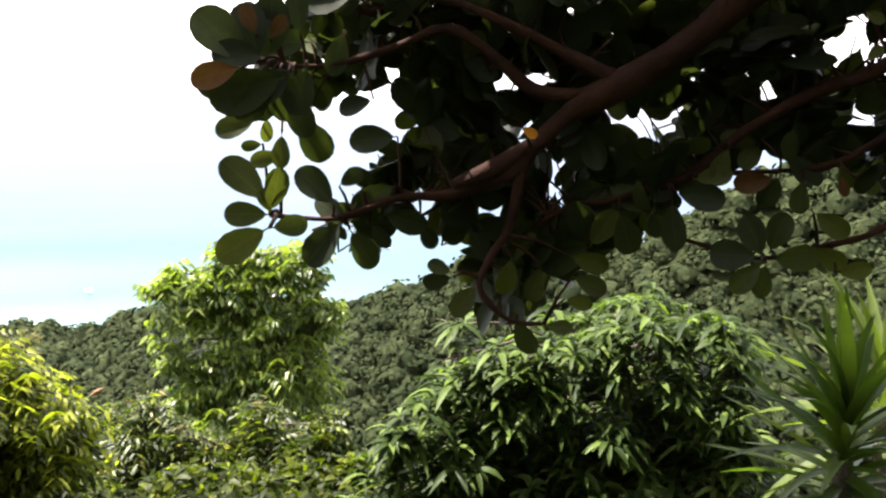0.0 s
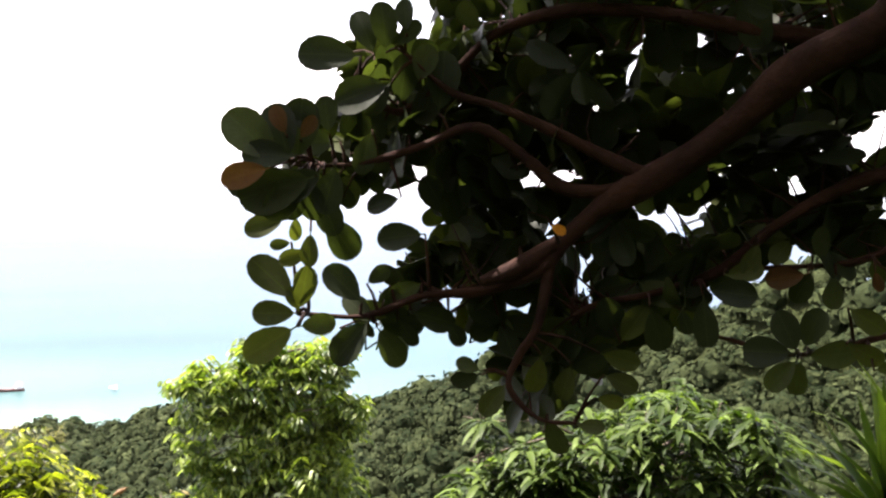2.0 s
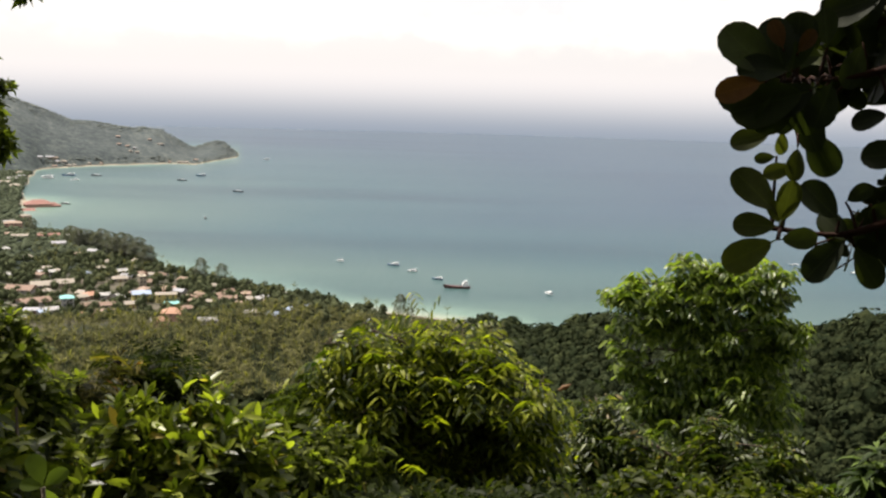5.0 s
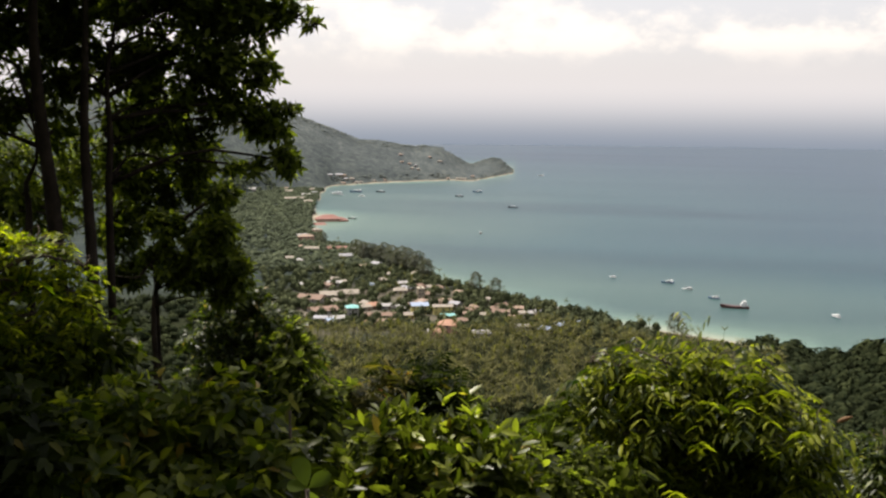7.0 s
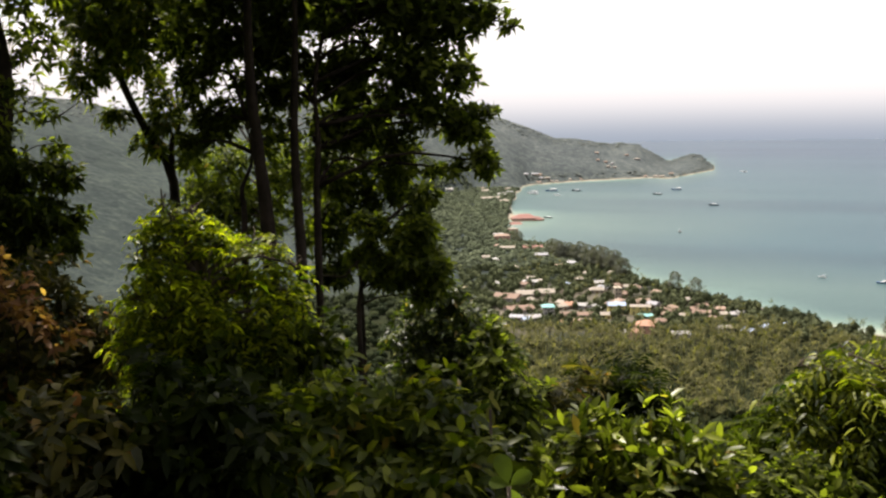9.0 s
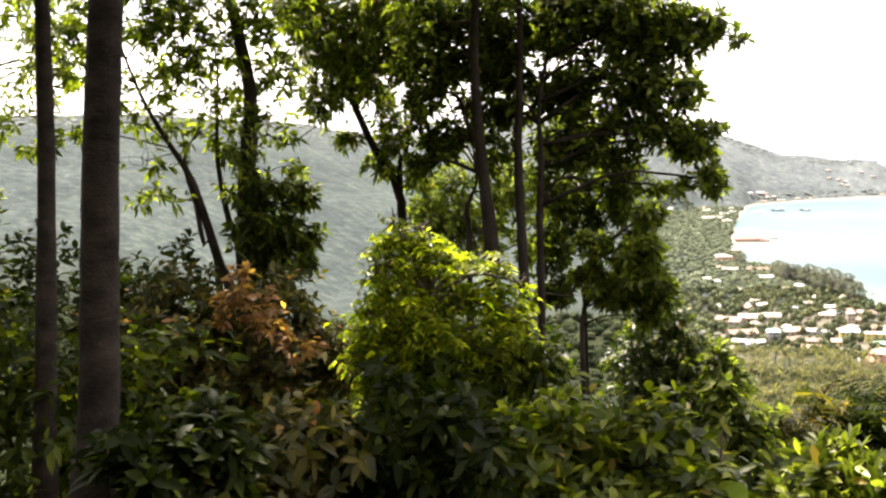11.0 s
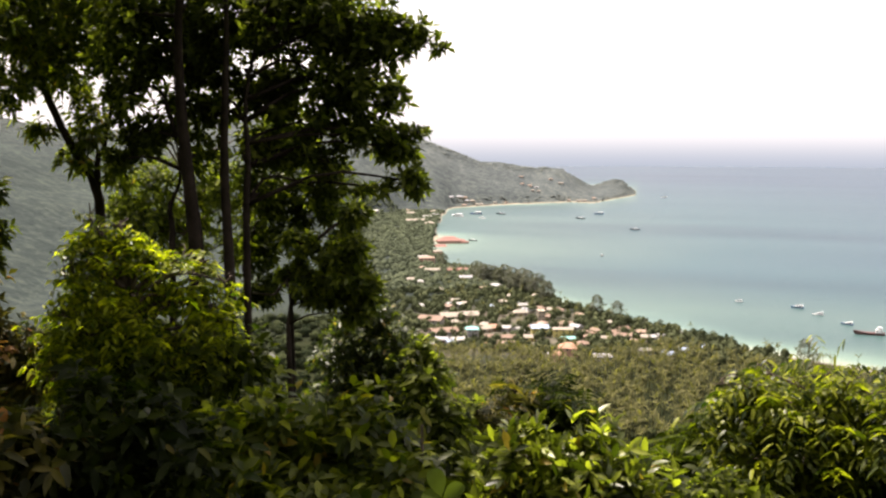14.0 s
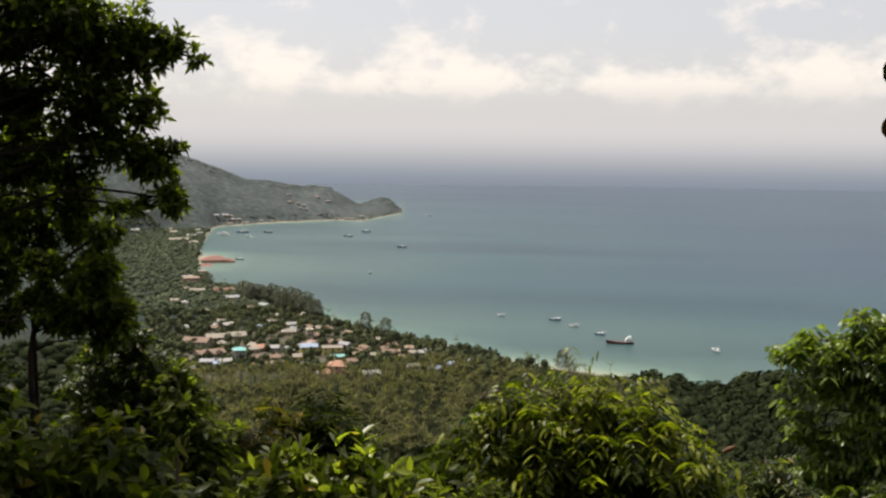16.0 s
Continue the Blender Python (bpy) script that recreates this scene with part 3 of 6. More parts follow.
def polar_sheet(name, azs, rings, height, closed=True):
    a, d = np.meshgrid(azs, rings, indexing="ij")
    z = height(a, d)
    v = np.stack([-np.sin(np.radians(a)) * d, np.cos(np.radians(a)) * d, z], -1).reshape(-1, 3)
    m, n = len(azs), len(rings)
    i, j = np.meshgrid(np.arange(m if closed else m - 1), np.arange(n - 1), indexing="ij")
    i2 = (i + 1) % m
    quads = np.stack([i * n + j, i * n + j + 1, i2 * n + j + 1, i2 * n + j], -1).reshape(-1, 4)
    return array_mesh(name, v, [quads]), a, d


AZS = np.concatenate([np.arange(-180, -70, 3.0), np.arange(-70, -6, 0.6), np.arange(-6, 26, 0.28), np.arange(26, 70, 0.6), np.arange(70, 180, 3.0)])
RINGS = np.concatenate([[0.002, 0.3], np.geomspace(0.8, 80, 50), np.geomspace(85, 540, 44), np.linspace(548, 1400, 80), np.geomspace(1415, 4850, 80)])

m, nt, b = material("earth")
pos = nt.nodes.new("ShaderNodeNewGeometry").outputs["Position"]
sep = nt.nodes.new("ShaderNodeSeparateXYZ")
nt.links.new(pos, sep.inputs[0])
# soil painted near black so that gaps between crowns read as shadow
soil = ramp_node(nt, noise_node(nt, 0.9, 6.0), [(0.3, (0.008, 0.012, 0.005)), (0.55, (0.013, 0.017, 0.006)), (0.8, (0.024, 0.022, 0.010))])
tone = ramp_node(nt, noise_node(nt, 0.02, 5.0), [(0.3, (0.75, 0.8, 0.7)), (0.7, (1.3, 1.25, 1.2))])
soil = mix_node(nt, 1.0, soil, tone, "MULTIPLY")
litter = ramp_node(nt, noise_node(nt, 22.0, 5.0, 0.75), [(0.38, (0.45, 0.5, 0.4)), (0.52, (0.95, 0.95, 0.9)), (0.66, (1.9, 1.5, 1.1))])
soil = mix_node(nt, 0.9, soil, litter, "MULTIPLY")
beach = ramp_node(nt, noise_node(nt, 0.025, 6.0), [(0.35, (0.14, 0.12, 0.09)), (0.5, (0.25, 0.22, 0.165)), (0.7, (0.33, 0.30, 0.23))])
rim = nt.nodes.new("ShaderNodeMapRange")
rim.inputs[1].default_value, rim.inputs[2].default_value = 1.2, 1.9
nt.links.new(sep.outputs[2], rim.inputs[0])
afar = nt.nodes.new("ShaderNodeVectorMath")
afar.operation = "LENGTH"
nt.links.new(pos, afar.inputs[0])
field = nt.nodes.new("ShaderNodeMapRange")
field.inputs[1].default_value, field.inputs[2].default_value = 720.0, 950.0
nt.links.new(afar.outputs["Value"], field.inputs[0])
# distance haze put into the hill colour: darker near, paler beyond
far_haze = nt.nodes.new("ShaderNodeMapRange")
far_haze.inputs[1].default_value, far_haze.inputs[2].default_value = 1650.0, 2450.0
nt.links.new(afar.outputs["Value"], far_haze.inputs[0])
# pale bluish hill tone, with the haze already mixed in
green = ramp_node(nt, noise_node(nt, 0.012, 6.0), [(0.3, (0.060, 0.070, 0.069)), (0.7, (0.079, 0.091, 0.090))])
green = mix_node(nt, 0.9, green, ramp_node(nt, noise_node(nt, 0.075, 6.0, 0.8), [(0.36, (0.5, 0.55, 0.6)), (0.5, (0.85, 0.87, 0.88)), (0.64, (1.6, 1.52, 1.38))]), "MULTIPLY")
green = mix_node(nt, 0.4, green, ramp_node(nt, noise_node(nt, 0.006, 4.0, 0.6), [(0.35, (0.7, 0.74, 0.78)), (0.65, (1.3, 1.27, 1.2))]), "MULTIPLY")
green = mix_node(nt, far_haze.outputs[0], mix_node(nt, 1.0, green, (0.45, 0.51, 0.47), "MULTIPLY"), green)
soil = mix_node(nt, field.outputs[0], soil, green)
lots = ramp_node(nt, noise_node(nt, 0.03, 5.0), [(0.35, (0.05, 0.055, 0.038)), (0.55, (0.09, 0.082, 0.06)), (0.75, (0.16, 0.14, 0.11))])
span = nt.nodes.new("ShaderNodeVectorMath")
span.operation = "DISTANCE"
span.inputs[1].default_value = (-255.0, 725.0, 5.0)
nt.links.new(pos, span.inputs[0])
built = nt.nodes.new("ShaderNodeMapRange")
built.inputs[1].default_value, built.inputs[2].default_value, built.inputs[3].default_value, built.inputs[4].default_value = 70.0, 125.0, 1.0, 0.0
nt.links.new(span.outputs["Value"], built.inputs[0])
soil = mix_node(nt, built.outputs[0], soil, lots)
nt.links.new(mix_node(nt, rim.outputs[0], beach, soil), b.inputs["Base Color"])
b.inputs["Roughness"].default_value = 0.95
b.inputs["Specular IOR Level"].default_value = 0.05
canopy = noise_node(nt, 0.09, 5.0, 0.7)
lump = nt.nodes.new("ShaderNodeMath")
lump.operation = "MULTIPLY"
nt.links.new(canopy, lump.inputs[0])
nt.links.new(field.outputs[0], lump.inputs[1])
bump_node(nt, lump.outputs[0], 0.6, 4.0, b)
earth = m

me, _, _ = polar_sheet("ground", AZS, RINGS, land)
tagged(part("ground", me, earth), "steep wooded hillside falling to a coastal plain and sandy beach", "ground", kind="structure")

# the sea, pale and green over sand near the shore, with darker weed beds
m, nt, b = material("sea_water")
dep = nt.nodes.new("ShaderNodeAttribute")
dep.attribute_name = "offshore"
streak = noise_node(nt, 0.006, 5.0, 0.55, stretch=(0.35, 1.0, 1.0))
shift = nt.nodes.new("ShaderNodeMath")
shift.operation = "MULTIPLY_ADD"
nt.links.new(streak, shift.inputs[0])
shift.inputs[1].default_value = 0.14
nt.links.new(dep.outputs["Fac"], shift.inputs[2])
less = nt.nodes.new("ShaderNodeMath")
less.operation = "SUBTRACT"
nt.links.new(shift.outputs[0], less.inputs[0])
less.inputs[1].default_value = 0.07
water = ramp_node(nt, less.outputs[0], [(0.0, (0.18, 0.22, 0.165)), (0.02, (0.095, 0.155, 0.125)), (0.07, (0.050, 0.092, 0.082)), (0.20, (0.037, 0.073, 0.072)), (0.42, (0.020, 0.056, 0.067)), (1.0, (0.016, 0.040, 0.066))])
weed = ramp_node(nt, noise_node(nt, 0.004, 4.0, 0.5, stretch=(0.25, 1.3, 1.0)), [(0.34, (0.55, 0.66, 0.76)), (0.47, (0.95, 0.97, 0.98)), (0.68, (1.25, 1.16, 1.1))])
nt.links.new(mix_node(nt, 0.8, water, weed, "MULTIPLY"), b.inputs["Base Color"])
b.inputs["Roughness"].default_value = 0.32
b.inputs["IOR"].default_value = 1.33
b.inputs["Specular IOR Level"].default_value = 0.12
bump_node(nt, noise_node(nt, 0.22, 6.0, 0.7), 0.35, 0.8, b)
sea_mat = m
SEA_AZ = np.concatenate([np.arange(-60, -6, 1.0), np.arange(-6, 24, 0.25), np.arange(24, 62, 1.0)])
SEA_D = np.concatenate([np.linspace(400, 1500, 120), np.geomspace(1510, 4960, 60)])
me, a, d = polar_sheet("sea", SEA_AZ, SEA_D, lambda a, d: a * 0.0, closed=False)
att = me.attributes.new("offshore", "FLOAT", "POINT")
att.data.foreach_set("value", np.clip(-inland(a, d) / 900.0, 0, 1).ravel().astype(np.float32))
tagged(part("sea", me, sea_mat), "calm hazy blue-green sea, paler over the sandy shallows", "sea", kind="structure")


# ---- woods and palm grove ----
def crown_pieces(rng, n_tuft, fine=1):
    """One woodland crown of unit size: a lumpy heart and tufts of foliage all over it."""
    bm = bmesh.new()
    bmesh.ops.create_icosphere(bm, subdivisions=fine, radius=0.8)
    seed = rng.random() * 50
    for v in bm.verts:
        v.co *= 1 + 0.45 * noise.noise(v.co * 2.1 + Vector((seed, 0, 0)))
        v.co.z = max(v.co.z, -0.35) * 0.85
    bmesh.ops.delete(bm, geom=[f for f in bm.faces if f.calc_center_median().z < -0.25], context="FACES")
    bm.verts.ensure_lookup_table()
    bm.verts.index_update()
    cv = np.array([v.co for v in bm.verts])
    cf = np.array([[v.index for v in f.verts] for f in bm.faces])
    bm.free()
    v = unit(rng.normal(size=(n_tuft, 3)))
    v[:, 2] = np.abs(v[:, 2]) * 0.95 - 0.1
    lump = np.array([1 + 0.45 * noise.noise(Vector(q) * 1.7 + Vector((seed, 0, 0))) for q in v])
    c = v * (lump * rng.uniform(0.78, 1.12, n_tuft))[:, None] * np.array([1, 1, 0.85])
    s1 = unit(np.cross(v + rng.normal(scale=0.22, size=v.shape), rng.normal(size=v.shape)))
    s2 = unit(np.cross(s1, v + rng.normal(scale=0.22, size=v.shape)))
    r = rng.uniform(0.7, 1.3, n_tuft)[:, None] * min(0.24, 1.25 / math.sqrt(n_tuft))
    tv = np.stack([c - s1 * r, c + s2 * r * 0.8, c + s1 * r, c - s2 * r * 0.8], 1).reshape(-1, 3)
    tf = np.arange(n_tuft * 4).reshape(-1, 4)
    return cv, cf, tv, tf


def scatter(rng, models, places, sizes, turn=True):
    """Copies of models (lists of vertices and faces) at places, joined into vertex and face arrays."""
    verts, faces, at = [], {}, 0
    kind = rng.integers(len(models), size=len(places))
    ang = rng.random(len(places)) * 6.283 if turn else np.zeros(len(places))
    for k, mod in enumerate(models):
        sel = np.where(kind == k)[0]
        if not len(sel):
            continue
        c, s = np.cos(ang[sel]), np.sin(ang[sel])
        rot = np.zeros((len(sel), 3, 3))
        rot[:, 0, 0], rot[:, 0, 1], rot[:, 1, 0], rot[:, 1, 1], rot[:, 2, 2] = c, -s, s, c, 1
        for mv, mf in mod:
            v = np.einsum("nij,kj->nki", rot, mv) * sizes[sel][:, None, :] + places[sel][:, None, :]
            verts.append(v.reshape(-1, 3))
            faces.setdefault(mf.shape[1], []).append((mf[None] + (np.arange(len(sel)) * len(mv))[:, None, None]).reshape(-1, mf.shape[1]) + at)
            at += len(sel) * len(mv)
    return np.concatenate(verts), [np.concatenate(f) for f in faces.values()]


def ground_points(rng, n, az, dist, keep):
    """n random places on the land in a sector, thinned by keep(az, d)."""
    a = rng.uniform(*az, n)
    d = np.sqrt(rng.uniform(dist[0] ** 2, dist[1] ** 2, n))
    ok = keep(a, d)
    a, d = a[ok], d[ok]
    z = land(a, d)
    return np.stack([-np.sin(np.radians(a)) * d, np.cos(np.radians(a)) * d, z], -1), a, d


rng = np.random.default_rng(5)
crowns, plain_crowns = [], []
for i in range(6):
    cv, cf, tv, tf = crown_pieces(rng, 42)
    crowns.append([(cv, cf), (tv, tf)])
    cv, cf, tv, tf = crown_pieces(rng, 9)
    plain_crowns.append([(cv, cf), (tv, tf)])


def wood(name, label, rng, spots, radius, leaf, tall=(0.8, 1.3), models=None, lift=0.55):
    r = rng.uniform(*radius, len(spots)) * rng.choice([0.75, 1.0, 1.0, 1.25], len(spots))
    size = np.stack([r, r, r * rng.uniform(*tall, len(spots))], -1)
    up_ = spots + np.array([0, 0, 1.0]) * (size[:, 2:] * lift)
    v, f = scatter(rng, models or crowns, up_, size)
    tagged(part(name, array_mesh(name, v, f), LEAF[leaf]), label, "forest", kind="stuff")


spots, a, d = ground_points(rng, 12000, (-54, -1.5), (100, 720), lambda a, d: (d < spur_far(a) * 1.06) & (inland(a, d) > 10) & ((d > spur_far(a) * 0.30)))
wood("forest", "dense broadleaf forest covering the steep spur", rng, spots, (3.2, 7.0), "forest", (0.65, 1.05))
near_crowns = []
for i in range(5):
    cv, cf, tv, tf = crown_pieces(rng, 70, 1)
    near_crowns.append([(cv, cf), (tv, tf)])
spots, a, d = ground_points(rng, 1900, (-54, -16), (95, 330), lambda a, d: d < spur_far(a))
wood("spur_thicket", "thicket of mixed trees on the near side of the spur", rng, spots, (2.6, 6.0), "forest", (0.7, 1.2), near_crowns)
# the cloud shade over this wood is put into its leaf colour
spots, a, d = ground_points(rng, 7000, (-4, 72), (30, 820), lambda a, d: (d > np.where(a > 24.5, 330, 380)) & (d < np.where(a > 24.5, 820, 488 + 18 * np.sin(a * 0.9))))
wood("valley_forest", "shady broadleaf forest at the foot of the hill", rng, spots, (3.6, 6.2), "forest", (0.6, 1.0), models=plain_crowns)


def low_dome(rng):
    """A far treetop of unit size: a shallow uneven dome."""
    v, f = [], []
    for r, z in ((1.0, -0.2), (0.6, 0.65)):
        for k in range(7):
            a = (k + 0.5 * (r < 0.95)) * 0.8976
            q = r * rng.uniform(0.85, 1.12)
            v.append((math.cos(a) * q, math.sin(a) * q, z * rng.uniform(0.85, 1.1)))
    v.append((0.08, 0.0, 1.0))
    for k in range(7):
        n = (k + 1) % 7
        f += [(k, n, 7 + k), (n, 7 + n, 7 + k)]
    f += [(7 + k, 7 + (k + 1) % 7, 14) for k in range(7)]
    return [(np.array(v), np.array(f))]


domes = [low_dome(rng) for _ in range(7)]
# pale tone and flattened domes stand in for haze over the headland
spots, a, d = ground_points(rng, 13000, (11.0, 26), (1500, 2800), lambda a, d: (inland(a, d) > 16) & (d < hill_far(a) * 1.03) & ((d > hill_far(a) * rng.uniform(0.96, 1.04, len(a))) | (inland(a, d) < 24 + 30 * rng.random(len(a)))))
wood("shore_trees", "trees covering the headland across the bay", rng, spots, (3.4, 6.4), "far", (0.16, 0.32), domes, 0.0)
spots, a, d = ground_points(rng, 3000, (3, 25), (620, 960), lambda a, d: (inland(a, d) > 14) & ~((a > 14.5) & (a < 23) & (d > 715) & (d < 850) & (rng.random(len(a)) < 0.5)) & (d > np.interp(a, [7, 11, 13, 16, 24], [665, 690, 670, 680, 690])))
wood("town_trees", "broadleaf trees growing between the houses", rng, spots, (1.7, 3.6), "town", (1.0, 1.7), crowns)
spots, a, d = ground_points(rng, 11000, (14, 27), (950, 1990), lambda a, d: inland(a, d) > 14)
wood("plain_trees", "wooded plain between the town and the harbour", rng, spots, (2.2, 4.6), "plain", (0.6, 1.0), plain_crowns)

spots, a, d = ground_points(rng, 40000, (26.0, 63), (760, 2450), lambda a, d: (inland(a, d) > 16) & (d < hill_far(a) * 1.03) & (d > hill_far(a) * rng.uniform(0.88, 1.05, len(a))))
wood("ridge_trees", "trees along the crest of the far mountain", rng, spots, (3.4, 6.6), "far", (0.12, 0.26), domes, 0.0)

# unseen trees added on the slope behind the lookout to block skylight
spots, a, d = ground_points(rng, 430, (92, 268), (9, 70), lambda a, d: True | (d > 0))
spots[:, 2] += rng.uniform(1.5, 6.0, len(spots))
tall, a, d = ground_points(rng, 70, (96, 264), (10, 26), lambda a, d: d > 0)
tall[:, 2] += rng.uniform(2.0, 13.0, len(tall))
spots = np.concatenate([spots, tall])
wood("unseen_wood", "unseen trees added behind the lookout to block skylight", rng, spots, (1.8, 3.2), "dark", models=plain_crowns)


def palm_model(rng, fronds=10):
    """A coconut palm of unit height."""
    lean = rng.normal(scale=0.05, size=2)
    tv, tf = [], []
    for i, z in enumerate((0.0, 0.5, 1.0)):
        for k in range(3):
            a = k * 2.094
            r = 0.022 - 0.009 * z
            tv.append((lean[0] * z * z + math.cos(a) * r, lean[1] * z * z + math.sin(a) * r, z))
    for i in range(2):
        for k in range(3):
            tf.append((i * 3 + k, i * 3 + (k + 1) % 3, i * 3 + 3 + (k + 1) % 3, i * 3 + 3 + k))
    top = np.array([lean[0], lean[1], 1.0])
    fv, ff = [], []
    for k in range(fronds):
        a = k * 2.4 + rng.random() * 0.5
        out = np.array([math.cos(a), math.sin(a), 0])
        side = np.array([-math.sin(a), math.cos(a), 0])
        rise, ln = rng.uniform(0.1, 1.9), rng.uniform(0.28, 0.38)
        for u in (0.0, 0.35, 0.7, 1.0):
            w = (0.008, 0.028, 0.028, 0.005)[int(round(u * 3))]
            p = top + out * ln * u + np.array([0, 0, 1]) * (rise * ln * u - 0.85 * ln * u * u)
            fv += [p - side * w - np.array([0, 0, w * 0.6]), p, p + side * w - np.array([0, 0, w * 0.6])]
        base = k * 12
        for j in range(3):
            ff += [(base + j * 3, base + j * 3 + 1, base + j * 3 + 4, base + j * 3 + 3), (base + j * 3 + 1, base + j * 3 + 2, base + j * 3 + 5, base + j * 3 + 4)]
    return [(np.array(tv), np.array(tf)), (np.array(fv), np.array(ff))]


palms = [palm_model(rng) for _ in range(6)]
spots, a, d = ground_points(rng, 3600, (-3.5, 25), (470, 800), lambda a, d: (inland(a, d) > 22) & (d < np.interp(a, [-4, 5, 9, 11, 13, 25], [632, 662, 690, 690, 645, 665])))
h = rng.uniform(8, 12.5, len(spots)) * np.interp(a, [-4, 5, 11], [0.75, 0.9, 1.0])
v, f = scatter(rng, palms, spots, np.stack([h, h, h], -1))
tagged(part("palm_grove", array_mesh("palm_grove", v, f), LEAF["palm"]), "dense grove of coconut palms behind the beach", "palms", kind="stuff")
spots, a, d = ground_points(rng, 1100, (-4, 24), (640, 1500), lambda a, d: (inland(a, d) > 12) & (inland(a, d) < 300) & (d > 650))
h = rng.uniform(5, 9, len(spots))
v, f = scatter(rng, palms, spots, np.stack([h, h, h], -1))
tagged(part("town_palms", array_mesh("town_palms", v, f), LEAF["palm"]), "coconut palms standing among the beach houses", "palms", kind="stuff")


def casuarina(seed, h=15.0):
    """A feathery beach she-oak: upright trunk and drooping grey-green plumes."""
    rng = np.random.default_rng(seed)
    ob = thing("casuarina", (0, 0, 0), "tall feathery grey-green casuarina tree by the beach", "tree", "casuarinas along the beach")
    bm = bmesh.new()
    tube(bm, smooth_line([(0, 0, -0.3), (0.2, 0.1, h * 0.5), (0.0, 0.2, h * 0.95)], 7), np.linspace(0.25, 0.05, 7), 6)
    part("trunk", bm, bark_grey, ob)
    n = 800
    u = rng.random(n)
    z = h * (0.14 + 0.86 * u)
    r = h * 0.33 * np.sin(np.pi * np.clip(u * 0.86 + 0.14, 0, 1)) ** 0.75 * rng.uniform(0.35, 1.0, n) * (1 + 0.35 * np.sin(u * 17))
    a = rng.random(n) * 6.283
    p = np.stack([np.cos(a) * r, np.sin(a) * r, z], -1)
    w = unit(np.stack([np.cos(a), np.sin(a), rng.uniform(-0.3, 0.8, n)], -1))
    part("crown", leaves("crown", p, w, rng.normal(size=(n, 3)), rng.uniform(1.0, 1.9, n), rng.uniform(0.45, 0.8, n), "small", 0.5), LEAF["needle"], ob)
    return ob


def stand(make, az, d, turn=0.0, scale=1.0):
    p = polar(az, d)
    return Matrix.Translation((p.x, p.y, ground(p.x, p.y))) @ Matrix.Rotation(turn, 4, "Z") @ Matrix.Scale(scale, 4)


first = casuarina(3)
first.matrix_basis = stand(None, 2.3, 712, 0.4)
rr = random.Random(4)
for az, d, s in [(13.25, 838, 1.15), (12.15, 815, 1.1), (1.75, 700, 0.55)] + [(16.0 + 0.19 * i + rr.uniform(-0.1, 0.1), 915 + 6.2 * i + rr.uniform(-16, 14), rr.uniform(1.0, 1.5)) for i in range(22)] + [(21.7, 1150, 0.9), (21.9, 1180, 0.8), (7.0, 765, 0.5), (9.8, 800, 0.5), (10.6, 805, 0.45)]:
    copy_thing(first, stand(None, az, d, rr.uniform(0, 6), s)).scale = (s, s, s)

# ---- the town by the bay ----
# shade on the fronts darkens the wall colours, haze dulls the roof colours
WALL = {n: surface("wall_" + n, c, tuple(min(1, v * 1.15) for v in c), 0.6, 0.85, 0.2, 4.0) for n, c in (
    ("white", (0.29, 0.278, 0.26)), ("cream", (0.29, 0.25, 0.19)), ("yellow", (0.48, 0.42, 0.16)), ("pink", (0.36, 0.22, 0.17)), ("grey", (0.26, 0.25, 0.23)))}
ROOF = {n: surface("roof_" + n, c, tuple(min(1, v * 1.3) for v in c), 0.5, 0.7, 0.4, 3.0, stretch=(1, 6, 1)) for n, c in (
    ("terracotta", (0.24, 0.172, 0.128)), ("orange", (0.31, 0.175, 0.115)), ("pale", (0.225, 0.198, 0.16)), ("white", (0.265, 0.258, 0.245)),
    ("cream", (0.35, 0.31, 0.24)), ("brown", (0.17, 0.115, 0.085)), ("blue", (0.24, 0.29, 0.37)), ("turquoise", (0.18, 0.38, 0.36)), ("grey", (0.25, 0.25, 0.26)), ("red", (0.21, 0.105, 0.085)))}
window_dark = surface("window_glass", (0.03, 0.04, 0.05), (0.05, 0.06, 0.07), 1.0, 0.15, 0.0)
door_wood = surface("door_wood", (0.12, 0.07, 0.04), (0.2, 0.12, 0.07), 2.0, 0.7)


def box(bm, x0, x1, y0, y1, z0, z1):
    c = [bm.verts.new((x, y, z)) for z in (z0, z1) for x, y in ((x0, y0), (x1, y0), (x1, y1), (x0, y1))]
    for q in ((3, 2, 1, 0), (4, 5, 6, 7), (0, 1, 5, 4), (1, 2, 6, 5), (2, 3, 7, 6), (3, 0, 4, 7)):
        bm.faces.new([c[i] for i in q])


